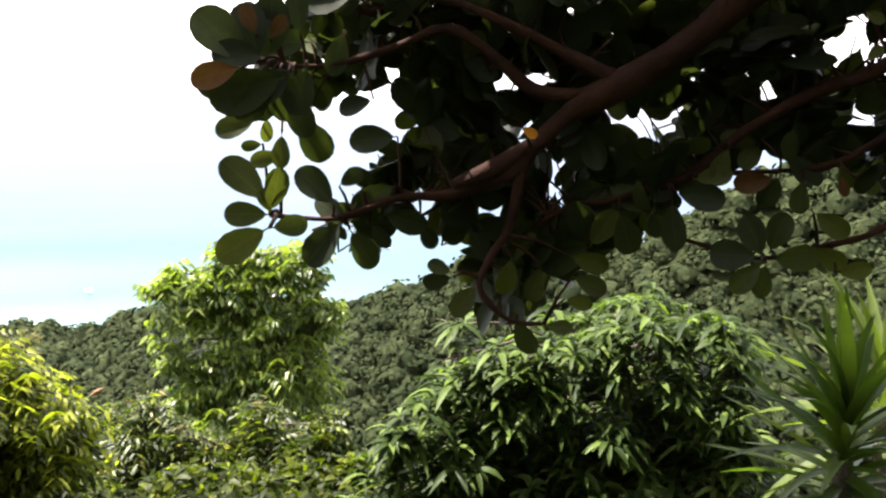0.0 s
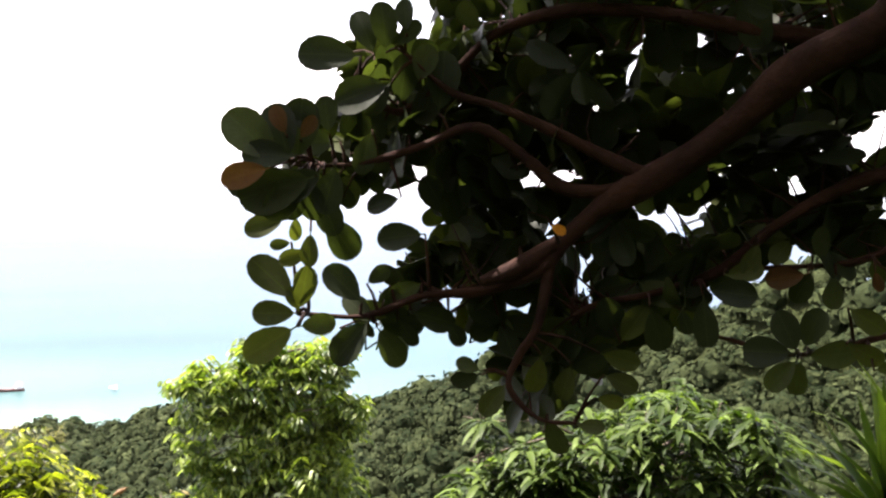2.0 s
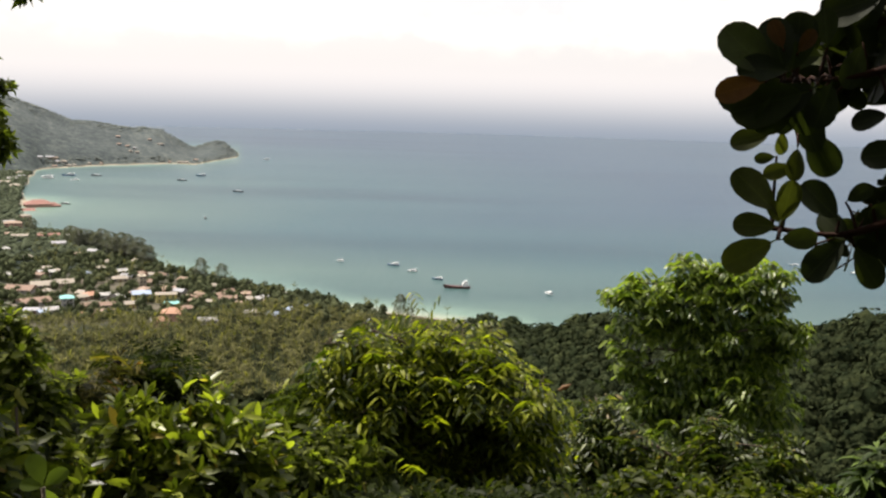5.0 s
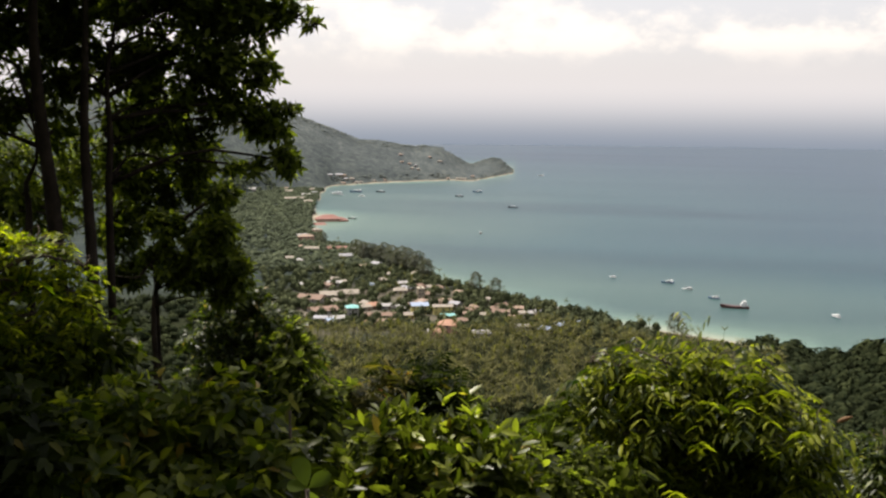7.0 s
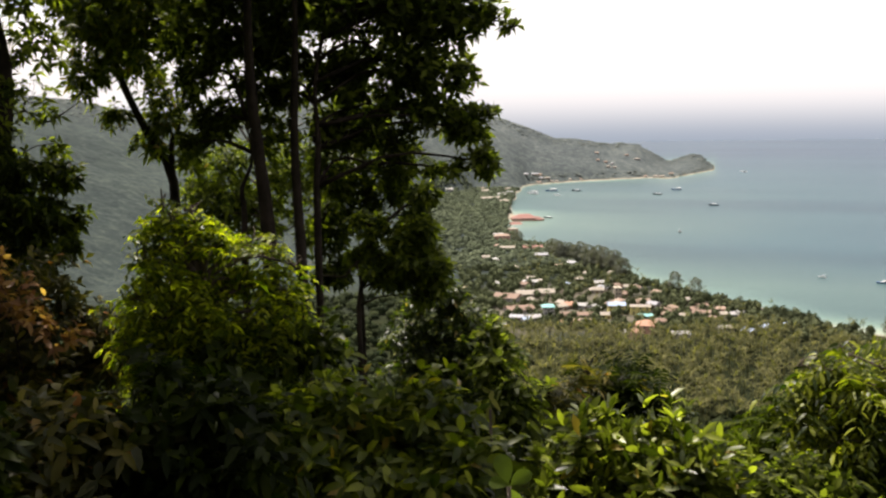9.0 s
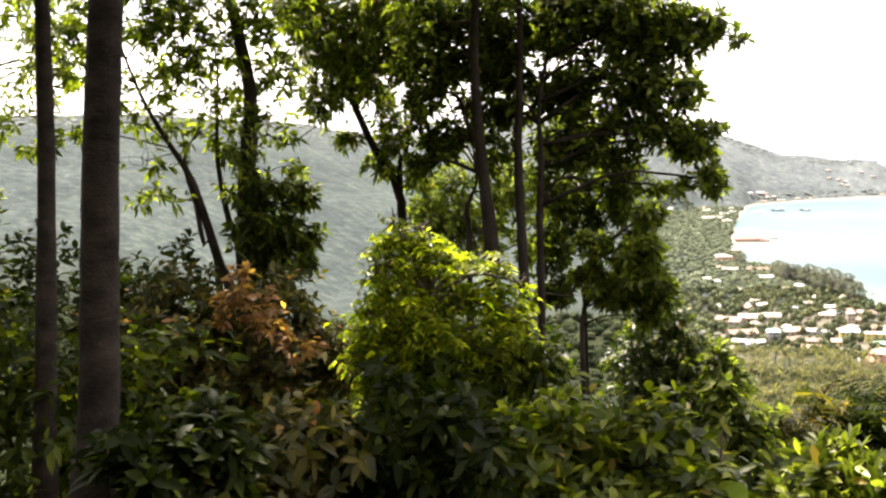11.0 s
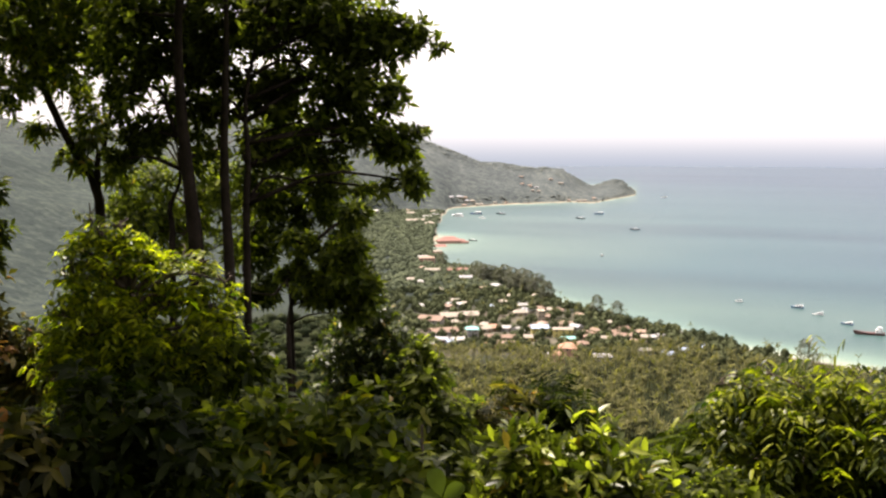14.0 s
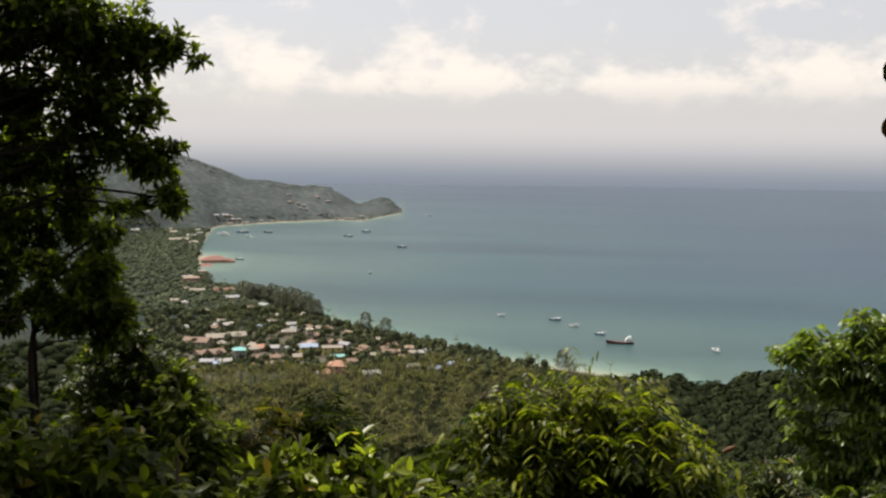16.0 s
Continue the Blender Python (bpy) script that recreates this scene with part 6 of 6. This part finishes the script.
def sword_plant(place, n, seed, leaf, size, label, foot_z):
    rr = random.Random(seed)
    base = Vector(place)
    ob = thing("sword_plant", (base.x, base.y, foot_z), label, "plant")
    bm = bmesh.new()
    tube(bm, [(base.x, base.y, foot_z - 0.1), (base.x + 0.02, base.y, (foot_z + base.z) / 2), tuple(base)], [0.035, 0.03, 0.03], 8)
    part("stem", bm, bark_grey, ob)
    meshes = [strap(size * rr.uniform(0.85, 1.15), 0.027 * size / 0.5, rr.uniform(0.1, 0.9), rr.uniform(0, 6)) for _ in range(8)]
    for me in meshes:
        me.materials.append(LEAF[leaf])
    for i in range(n):
        u = i / n
        el = 82 - 95 * u + rr.uniform(-8, 8)
        m = Matrix.Translation(base + Vector((0, 0, 0.12 - 0.25 * u))) @ Matrix.Rotation(i * 2.399 + rr.uniform(-0.2, 0.2), 4, "Z") @ Matrix.Rotation(radians(el), 4, "X") @ Matrix.Rotation(rr.uniform(-0.4, 0.4), 4, "Y")
        o = new("leaf", meshes[i % 8])
        o.parent, o.matrix_parent_inverse = ob, ob.matrix_basis.inverted()
        o.matrix_basis = m
    return ob


p = ray(-47.1, -17.4, 3.3)
sword_plant(p, 62, 5, "sword", 0.40, "sword-leaved plant with a rosette of long pointed leaves", ground(p.x, p.y))
p = ray(-48.8, -15.3, 5.2)
sword_plant(p, 26, 6, "pale", 0.62, "pale yellow-green plant with broad arching leaves", ground(p.x, p.y))
tree("dry_palm", "small palm with dry brownish fronds", "palm", (8.5, ((20.2, -15.0, 0.16, 0.10),)), "brown", bark_dark, 14, 71, (0.16, 0.02), radius=0.03, style=0.55, pairs=12, sag=0.5)
tree("dry_palm", "small palm with dry brownish fronds", "palm", (9.5, ((18.0, -14.1, 0.18, 0.15),)), "brown", bark_dark, 14, 72, (0.16, 0.02), radius=0.03, style=0.55, pairs=12, sag=0.5)
# young plant with a few broad leaves
p = ray(22.4, -20.2, 4.2)
g = ground(p.x, p.y)
young = thing("broad_leaved_plant", (p.x, p.y, g), "young plant with broad pale green leaves", "plant")
bm = bmesh.new()
tube(bm, [(p.x, p.y, g - 0.05), (p.x + 0.01, p.y, (p.z + g) / 2), tuple(p)], [0.014, 0.011, 0.008], 7)
part("stem", bm, bark_grey, young)
for dx, dz, ln in ((-0.25, 0.7, 0.15), (0.45, 0.45, 0.12), (0.1, -0.3, 0.11), (-0.6, 0.1, 0.10)):
    part("leaf", leaves("leaf", np.array([p]), np.array([[dx, 0.15, dz]]), np.array([[0.2, -1, 0.35]]), ln, ln * 0.5, "round", 0.15, 0.2), LEAF["pale"], young)
# withered leaf on the glossy bush, dry seed head among the undergrowth
p = ray(-6.3, -15.6, 7.75)
dry = thing("withered_leaf", p, "curled withered brown leaf caught in the bush", "leaf")
bm = bmesh.new()
tube(bm, smooth_line([p, p + Vector((0.045, 0, 0.025)), p + Vector((0.10, 0, 0.05))], 8), [0.004, 0.010, 0.015, 0.017, 0.016, 0.013, 0.008, 0.003], 7, np.random.default_rng(2), 0.25)
part("blade", bm, LEAF["withered"], dry)
p = ray(23.4, -16.1, 5.4)
g = ground(p.x, p.y)
dry = thing("dry_stalk", (p.x, p.y, g), "upright stalk with a yellowed withered leaf", "plant")
bm = bmesh.new()
tube(bm, [(p.x, p.y, g - 0.05), (p.x, p.y, (p.z + g) / 2), tuple(p)], [0.012, 0.01, 0.008], 6)
part("stem", bm, bark_grey, dry)
q = np.array([p] * 5) + np.array([[0, 0, 0.02 * i] for i in range(5)])
part("leaf", leaves("leaf", q, np.array([[0.3, 0, -1], [-0.3, 0, -0.9], [0.1, 0.2, 1], [0.5, 0.1, -0.5], [-0.4, -0.2, 0.5]]), np.array([[0.2, -1, 0.1]] * 5), 0.075, 0.028), LEAF["palm"], dry)


# ---- the tree that overhangs the lookout ----
def round_leaf(length, width, cup, bend):
    """A leathery obovate leaf with a stalk, along +Y, face up."""
    bm = bmesh.new()
    rows = []
    for u, w in ((0.0, 0.02), (0.10, 0.03), (0.16, 0.17), (0.3, 0.33), (0.5, 0.46), (0.7, 0.5), (0.86, 0.42), (0.95, 0.26), (0.995, 0.08)):
        z = -bend * length * u * u
        ws = w * width
        rows.append([bm.verts.new((-ws, u * length - 0.02 * (w > 0.4), z + cup * ws)), bm.verts.new((-ws * 0.5, u * length, z + cup * ws * 0.3)), bm.verts.new((0, u * length, z)),
                     bm.verts.new((ws * 0.5, u * length, z + cup * ws * 0.3)), bm.verts.new((ws, u * length - 0.02 * (w > 0.4), z + cup * ws))])
    for a, b in zip(rows, rows[1:]):
        for k in range(4):
            bm.faces.new((a[k], a[k + 1], b[k + 1], b[k])).smooth = True
    me = bpy.data.meshes.new("leaf")
    bm.to_mesh(me)
    bm.free()
    return me


over_base = polar(-64, 3.4)
over_base.z = ground(over_base.x, over_base.y)
over = thing("overhanging_tree", over_base, "overhanging tree with leathery rounded dark leaves on reddish limbs", "tree")
rngO = np.random.default_rng(77)
LINES = []


def bough(radius, line):
    """Notes one limb: its radius and the line that it follows."""
    LINES.append((radius, line))


bough(0.056, ((-52.5, 13.0, 2.6), (-47.8, 10.5, 2.5), (-46.1, 8.8, 2.5), (-43.1, 7.3, 2.5), (-41.2, 6.0, 2.5), (-39.1, 4.0, 2.5), (-36.4, 2.0, 2.5), (-33.5, 0.3, 2.5), (-32.1, -0.6, 2.5), (-30.3, -2.3, 2.5), (-27.7, -3.8, 2.5), (-26.2, -4.4, 2.5)))
bough(0.026, ((-46.1, 8.8, 2.52), (-44.4, 8.1, 2.6), (-41.7, 8.4, 2.6), (-39.0, 8.9, 2.6), (-34.7, 9.7, 2.6), (-30.4, 9.8, 2.6), (-26.8, 8.7, 2.6), (-23.9, 6.0, 2.6), (-21.5, 4.5, 2.6), (-19.6, 6.4, 2.55)))
bough(0.021, ((-35.6, 1.6, 2.5), (-34.4, 1.5, 2.5), (-32.0, 2.6, 2.5), (-29.9, 3.6, 2.5), (-26.9, 4.9, 2.5), (-24.5, 5.6, 2.5), (-22.0, 7.6, 2.5)))
bough(0.019, ((-34.2, 0.6, 2.5), (-30.6, 0.6, 2.5), (-28.1, 2.5, 2.5), (-25.7, 3.8, 2.5), (-22.8, 2.7, 2.5), (-19.8, 1.8, 2.5), (-16.6, 1.6, 2.5)))
bough(0.018, ((-30.6, -2.2, 2.5), (-29.2, -3.8, 2.5), (-26.2, -4.9, 2.55), (-23.1, -5.2, 2.5), (-20.1, -6.3, 2.5), (-16.5, -6.2, 2.5)))
bough(0.014, ((-30.0, -2.6, 2.5), (-29.3, -6.5, 2.5), (-28.4, -8.1, 2.5), (-27.8, -9.9, 2.5), (-29.4, -11.5, 2.5), (-31.3, -11.7, 2.5)))
bough(0.022, ((-52.0, 6.5, 2.7), (-47.6, 2.2, 2.6), (-44.7, 1.0, 2.6), (-41.3, -1.1, 2.6), (-38.6, -3.5, 2.6), (-35.2, -4.8, 2.6), (-32.5, -5.4, 2.6), (-31.0, -6.2, 2.6)))
bough(0.014, ((-52.0, 2.0, 2.7), (-47.9, -1.2, 2.6), (-45.7, -2.6, 2.6), (-44.1, -3.0, 2.6), (-40.8, -3.3, 2.6), (-38.6, -3.6, 2.6)))
bough(0.012, ((-52.0, -2.0, 2.7), (-48.2, -5.6, 2.6), (-46.0, -6.6, 2.6), (-42.5, -7.6, 2.6), (-39.1, -7.0, 2.6), (-36.7, -6.4, 2.6)))
first_limb = [ray(*q) for q in LINES[0][1]]
bm = bmesh.new()
foot = Vector((over_base.x, over_base.y, over_base.z - 0.2))
tube(bm, smooth_line([foot, foot + Vector((0.05, 0, 1.2)), foot.lerp(first_limb[0], 0.8) + Vector((0, 0, 0.15)), first_limb[0]], 16), np.linspace(0.12, 0.062, 16), 12, rngO, 0.05)
part("trunk", bm, bark_red, over)
# the side limbs spring from the trunk's head beyond the lookout's view
twig_ends = []
for i, (r, rows) in enumerate(LINES):
    pts = [ray(*q) for q in rows]
    if i >= 6:
        pts.insert(0, foot.lerp(first_limb[0], 0.75))
    fine = smooth_line(pts, 34)
    bm = bmesh.new()
    tube(bm, fine, r * (np.linspace(1.0, 0.26, 34) + 0.07 * np.sin(np.linspace(0, 23, 34) + i)), 10, rngO, 0.07)
    part("limb", bm, bark_red, over)
    twig_ends += [np.array(q) for q in fine[8:]]
twig_ends = np.array(twig_ends)

leaf_meshes = [round_leaf(1.0, rngO.uniform(0.49, 0.62), rngO.uniform(0.1, 0.35), rngO.uniform(0.0, 0.22)) for _ in range(8)]
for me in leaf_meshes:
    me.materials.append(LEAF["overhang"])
young_mesh = round_leaf(1.0, 0.55, 0.2, 0.1)
young_mesh.materials.append(LEAF["overhang_young"])
old_mesh = round_leaf(1.0, 0.55, 0.3, 0.2)
old_mesh.materials.append(LEAF["overhang_old"])
orange_mesh = round_leaf(1.0, 0.6, 0.2, 0.1)
orange_mesh.materials.append(LEAF["overhang_orange"])


def hang_leaf(at, way, face, length, mesh):
    way = Vector(way).normalized()
    side = way.cross(Vector(face)).normalized()
    up_ = side.cross(way)
    o = new("leaf", mesh)
    o.parent, o.matrix_parent_inverse = over, over.matrix_basis.inverted()
    o.matrix_basis = Matrix.Translation(at) @ Matrix((side, way, up_)).transposed().to_4x4() @ Matrix.Scale(length, 4)
    return o


def aside(az):
    """The directions right, up and away as seen from the lookout towards az."""
    a = radians(az)
    return Vector((math.cos(a), math.sin(a), 0)), Vector((0, 0, 1)), Vector((-math.sin(a), math.cos(a), 0))


# single leaves at the hanging tips: az, el, slant in degrees from up (clockwise), length in centimetres, distance where it is not 2.5 m
TIPS_OUTER = (
    (-15.7, 1.8, 314, 13.0, 1.9), (-16.3, 1.9, 341, 10.9, 1.9), (-16.6, 1.8, 5, 11.8, 1.9), (-16.1, 1.3, 254, 11.1, 1.9),
    (-16.7, 1.0, 236, 10.4, 1.9), (-16.9, 1.4, 212, 10.6, 1.9), (-17.2, 1.3, 172, 9.2, 1.9), (-16.8, 1.3, 192, 9.1, 1.9),
    (-17.6, 1.1, 252, 14.4, 1.9), (-18.0, 1.4, 240, 9.6, 1.9), (-18.7, 1.7, 196, 9.3, 1.9), (-17.1, 3.3, 342, 6.7, 1.9),
    (-18.3, 3.3, 352, 7.1, 1.9), (-16.6, 2.1, 275, 9.5, 1.9), (-17.9, -0.9, 146, 13.7), (-17.3, 0.7, 156, 13.4),
    (-21.9, 0.0, 254, 9.0), (-23.2, -1.9, 264, 11.5), (-19.9, -5.6, 313, 12.3), (-20.3, -6.5, 222, 13.4),
    (-20.1, -4.6, 53, 6.8), (-20.5, -6.7, 314, 9.8), (-20.7, -6.9, 145, 11.3), (-21.8, -6.5, 142, 7.7),
    (-22.5, -6.0, 107, 11.1), (-24.5, -6.5, 149, 7.1),
)
TIPS_INNER = (
    (-26.3, -9.1, 290, 6.4), (-26.3, -9.3, 250, 8.0), (-16.7, -6.8, 82, 7.4, 2.1), (-29.9, -11.4, 159, 10.1),
    (-35.1, -5.5, 161, 11.9), (-37.8, -4.8, 174, 12.3), (-38.0, -4.5, 95, 11.2), (-42.5, -7.5, 335, 10.3),
    (-42.8, -7.3, 19, 10.1), (-42.9, -7.6, 86, 11.4), (-42.4, -7.5, 268, 11.8), (-42.5, -7.8, 221, 9.9),
    (-42.7, -7.8, 189, 8.7), (-36.7, -5.5, 162, 6.4), (-44.2, -3.5, 185, 8.2), (-43.1, -3.3, 206, 8.7),
    (-23.1, -4.5, 243, 9.1), (-21.3, -4.6, 164, 9.9),
)
TIPS_UPPER = (
    (-19.7, 7.4, 272, 15.0), (-20.4, 7.5, 336, 11.3), (-21.0, 7.6, 356, 12.0), (-21.5, 7.9, 44, 8.3),
    (-21.7, 4.8, 10, 12.7), (-21.3, 6.0, 253, 14.8), (-21.2, 6.2, 216, 10.5), (-23.8, 4.5, 8, 14.8),
    (-22.7, 6.0, 16, 9.9), (-22.1, 8.6, 352, 8.2), (-18.6, 2.9, 270, 13.6), (-20.3, 3.6, 194, 11.2),
)
# young translucent leaves and a few old orange ones
YOUNG = (
    (-16.0, -1.2, 255, 8.4, 2.05), (-16.5, -1.0, 180, 4.9, 2.05), (-16.3, -2.4, 261, 4.3, 2.05), (-17.3, -1.8, 183, 6.9, 2.05),
    (-17.3, -2.9, 254, 6.4, 2.05), (-16.5, -5.4, 314, 12.1, 2.05), (-16.6, -6.8, 239, 12.0, 2.05), (-16.7, -6.0, 337, 5.2, 2.05),
    (-16.7, -6.1, 269, 9.4, 2.05), (-16.7, -6.0, 13, 9.1, 2.05), (-40.5, -2.0, 201, 8.2), (-38.8, -3.7, 79, 9.0),
    (-44.8, -5.1, 122, 9.6), (-44.8, -6.9, 117, 9.1), (-46.1, -8.1, 75, 7.7), (-31.4, -11.8, 92, 6.9),
    (-32.6, -8.0, 105, 9.6), (-32.8, -9.1, 112, 9.0), (-27.7, -9.7, 218, 9.9), (-29.5, -8.2, 192, 10.1),
    (-31.1, -8.6, 196, 9.9), (-32.4, -10.3, 101, 6.9), (-46.5, 4.8, 121, 4.8), (-46.7, 2.4, 45, 4.8),
)
OLD = (
    (-15.3, 1.5, 255, 8.9, 1.87), (-16.1, 3.2, 335, 5.6, 1.87), (-16.8, 3.0, 34, 4.9, 1.87), (-42.9, -3.5, 258, 9.7),
    (-30.0, -1.4, 108, 2.6), (-46.0, -3.2, 167, 4.9),
)
ORANGE = ((-29.9, -1.25, 120, 3.6, 2.15),)
stalks = []
for rows, meshes in ((TIPS_OUTER + TIPS_INNER + TIPS_UPPER, leaf_meshes), (YOUNG, [young_mesh]), (OLD, [old_mesh]), (ORANGE, [orange_mesh])):
    for i, (az, el, slant, cm, *far) in enumerate(rows):
        turned = rngO.uniform(0.75, 1.0)
        r_, u_, f_ = aside(az)
        w = r_ * math.sin(radians(slant)) + u_ * math.cos(radians(slant)) + f_ * rngO.uniform(-0.2, 0.2)
        s_ = r_ * math.cos(radians(slant)) - u_ * math.sin(radians(slant))
        at = ray(az, el, (far[0] if far else 2.5) + rngO.uniform(-0.03, 0.03))
        hang_leaf(at, w, f_ * -turned + s_ * (1 - turned) * rngO.choice((-1, 1)) + u_ * 0.1, cm / 100 * 0.97, meshes[i % len(meshes)])
        stalks.append(np.array(at))

# the body of the crown: its outline as az and el, and openings in it as az, el and radius
OUTLINE = ((-24.0, 14.0), (-23.2, 9.2), (-20.6, 9.0), (-18.6, 7.4), (-18.4, 5.6), (-17.2, 4.6), (-16.2, 3.0), (-15.6, 1.2), (-17.6, -0.4), (-18.6, -0.6), (-19.4, 0.4), (-21.4, 1.4), (-23.4, 0.3), (-23.2, -1.0), (-22.4, -2.4), (-21.4, -4.0), (-20.0, -4.8), (-19.0, -6.6), (-20.4, -7.7),
           (-23.0, -6.6), (-25.4, -6.8), (-26.6, -8.0), (-27.5, -9.6), (-27.7, -11.6), (-29.3, -12.0), (-30.8, -10.0), (-33.0, -8.4), (-35.2, -6.8), (-37.6, -5.2), (-39.2, -3.4), (-41.0, -2.5), (-44.1, -3.0), (-47.0, -3.4), (-52.0, -3.8), (-53.0, 14.0))
OPENINGS = ((-22.7, 1.1, 0.6), (-21.5, -1.1, 1.35), (-20.2, -3.0, 1.0), (-19.8, -1.9, 0.7), (-24.3, -5.2, 0.7), (-28.8, 1.3, 0.7), (-30.8, 1.3, 0.4), (-29.5, -1.0, 0.35), (-34.4, -0.5, 0.45), (-36.2, -1.2, 0.6), (-39.1, -2.6, 0.4), (-30.8, -4.4, 0.2), (-46.3, 3.7, 0.8), (-45.3, 3.2, 0.6), (-47.5, 2.9, 0.8))
PINHOLES = ((-26.7, -7.5, 0.3), (-22.2, -2.8, 0.5), (-23.6, -5.2, 0.4), (-21.5, -7.2, 0.25), (-40.7, 2.9, 0.2), (-28.3, -5.5, 0.2), (-33.0, -2.5, 0.2), (-32.4, 9.6, 0.4), (-25.9, 9.8, 0.4), (-24.8, 5.4, 0.4), (-27.5, 7.1, 0.3), (-30.4, 9.9, 0.3), (-34.3, 3.9, 0.4), (-45.8, 3.8, 0.6), (-26.3, 6.0, 0.2))


def within(az, el):
    """Inside the outline of the crown, by counting its crossed edges."""
    odd = False
    for (a0, e0), (a1, e1) in zip(OUTLINE, OUTLINE[1:] + OUTLINE[:1]):
        if (e0 > el) != (e1 > el) and az < (a1 - a0) * (el - e0) / (e1 - e0) + a0:
            odd = not odd
    return odd


def whorls(n, near, far, gap):
    """Twig ends spread evenly in the crown between two distances, with the way out of it."""
    spots = []
    tries = 0
    while len(spots) < n and tries < 60 * n:
        tries += 1
        az, el = rngO.uniform(-53, -15), rngO.uniform(-12, 12)
        if not within(az, el) or any(math.hypot(az - a, el - e) < gap for a, e, _ in spots):
            continue
        spots.append((az, el, rngO.uniform(near, far)))
    pos = np.array([ray(*q) for q in spots])
    home = np.array([0.0, 0.0, EYE])
    return pos, unit(unit(home - pos) * 0.7 + rngO.normal(scale=0.55, size=pos.shape) + np.array([0, 0, -0.15]))


def keep_clear(p, w, length):
    """Leaves whose blade stays within the crown and off its openings."""
    mid = p + unit(w) * (length * 0.6)[:, None] - np.array([0, 0, EYE])
    az = np.degrees(np.arctan2(-mid[:, 0], mid[:, 1]))
    el = np.degrees(np.arcsin(mid[:, 2] / np.linalg.norm(mid, axis=1)))
    ok = np.array([within(a, e) for a, e in zip(az, el)])
    for rows, spare in ((OPENINGS, 0.4), (PINHOLES, 0.1)):
        for a, e, r in rows:
            ok &= np.hypot(az - a, el - e) > r + spare
    return ok


bm = bmesh.new()
bulk = []
for n, near, far, gap, single in ((50, 2.56, 2.68, 2.0, True), (125, 2.66, 2.9, 1.2, False), (165, 2.85, 3.25, 1.05, False)):
    pos, out = whorls(n, near, far, gap)
    for q in pos:
        close = twig_ends[np.argsort(np.linalg.norm(twig_ends - q, axis=1))[int(rngO.integers(8))]]
        tube(bm, smooth_line([close, (close + q) / 2 + rngO.normal(scale=0.03, size=3), q], 5), np.linspace(0.0035, 0.002, 5), 5)
    p, w, f = sprays(rngO, pos, out, 7, (45, 95), 0.1)
    s = rngO.uniform(0.085, 0.135, len(p))
    ok = keep_clear(p, w, s)
    p, w, f, s = p[ok], w[ok], f[ok], s[ok]
    if single:
        for i in range(len(p)):
            hang_leaf(p[i], w[i] - np.array([0, 0, 0.15]), f[i], float(s[i]), young_mesh if rngO.random() < 0.06 else leaf_meshes[i % 8])
    else:
        bulk.append((p, w, f, s))
for q in stalks:
    close = twig_ends[np.argmin(np.linalg.norm(twig_ends - q, axis=1))]
    tube(bm, smooth_line([close, (close + q) / 2 + np.array([0, 0, 0.01]), q], 5), np.linspace(0.005, 0.0025, 5), 5)
tagged(part("twig", bm, bark_red, over), kind="stuff")
p, w, f, s = (np.concatenate(c) for c in zip(*bulk))
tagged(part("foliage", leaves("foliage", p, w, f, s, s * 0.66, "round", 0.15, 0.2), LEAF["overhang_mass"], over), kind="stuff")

# unseen leaves added over the lookout to keep the sun off the crown
roof = [(np.array((x, y, EYE + z)), 0.85, 0.35) for x, y, z in ((-2.2, 2.2, 2.9), (-1.0, 2.6, 2.6), (0.3, 2.6, 2.4), (1.5, 2.3, 2.2), (2.4, 1.6, 2.2), (-1.4, 1.0, 2.9), (0.0, 1.1, 2.6), (1.3, 0.9, 2.4), (-0.6, -0.3, 2.8), (0.9, -0.5, 2.6), (2.5, 0.2, 2.4), (-2.6, 0.4, 3.1), (0.2, 3.7, 3.0), (1.4, 3.6, 2.9), (2.6, 3.2, 2.8), (3.4, 2.2, 2.6), (2.0, 4.4, 3.4), (0.8, 4.5, 3.6), (3.4, 3.9, 3.4), (-0.4, 3.3, 2.8), (0.2, 2.4, 3.6), (1.4, 2.2, 3.5), (2.4, 2.6, 3.6), (0.8, 3.2, 3.7), (1.0, 1.2, 3.4), (-0.8, 2.0, 3.7), (-1.7, 3.2, 3.0), (-3.0, 1.6, 3.3))]
pr, orr = shell(rngO, roof, 1900, -1.0, 0.2)
bm = bmesh.new()
inner_limb = np.array([np.array(q) for q in smooth_line([ray(*q) for q in LINES[0][1][:2]], 20)])
for c, _, _ in roof:
    close = inner_limb[np.argmin(np.linalg.norm(inner_limb - c, axis=1))]
    tube(bm, smooth_line([close, close + np.array([0, 0, 0.7]), (close + c) / 2 + np.array([0, 0, 0.7]), c], 10), np.linspace(0.022, 0.01, 10), 6)
tagged(part("upper_twig", bm, bark_red, over), kind="stuff")
p, w, f = sprays(rngO, pr, orr, 6, (40, 100), 0.2)
s = rngO.uniform(0.10, 0.15, len(p))
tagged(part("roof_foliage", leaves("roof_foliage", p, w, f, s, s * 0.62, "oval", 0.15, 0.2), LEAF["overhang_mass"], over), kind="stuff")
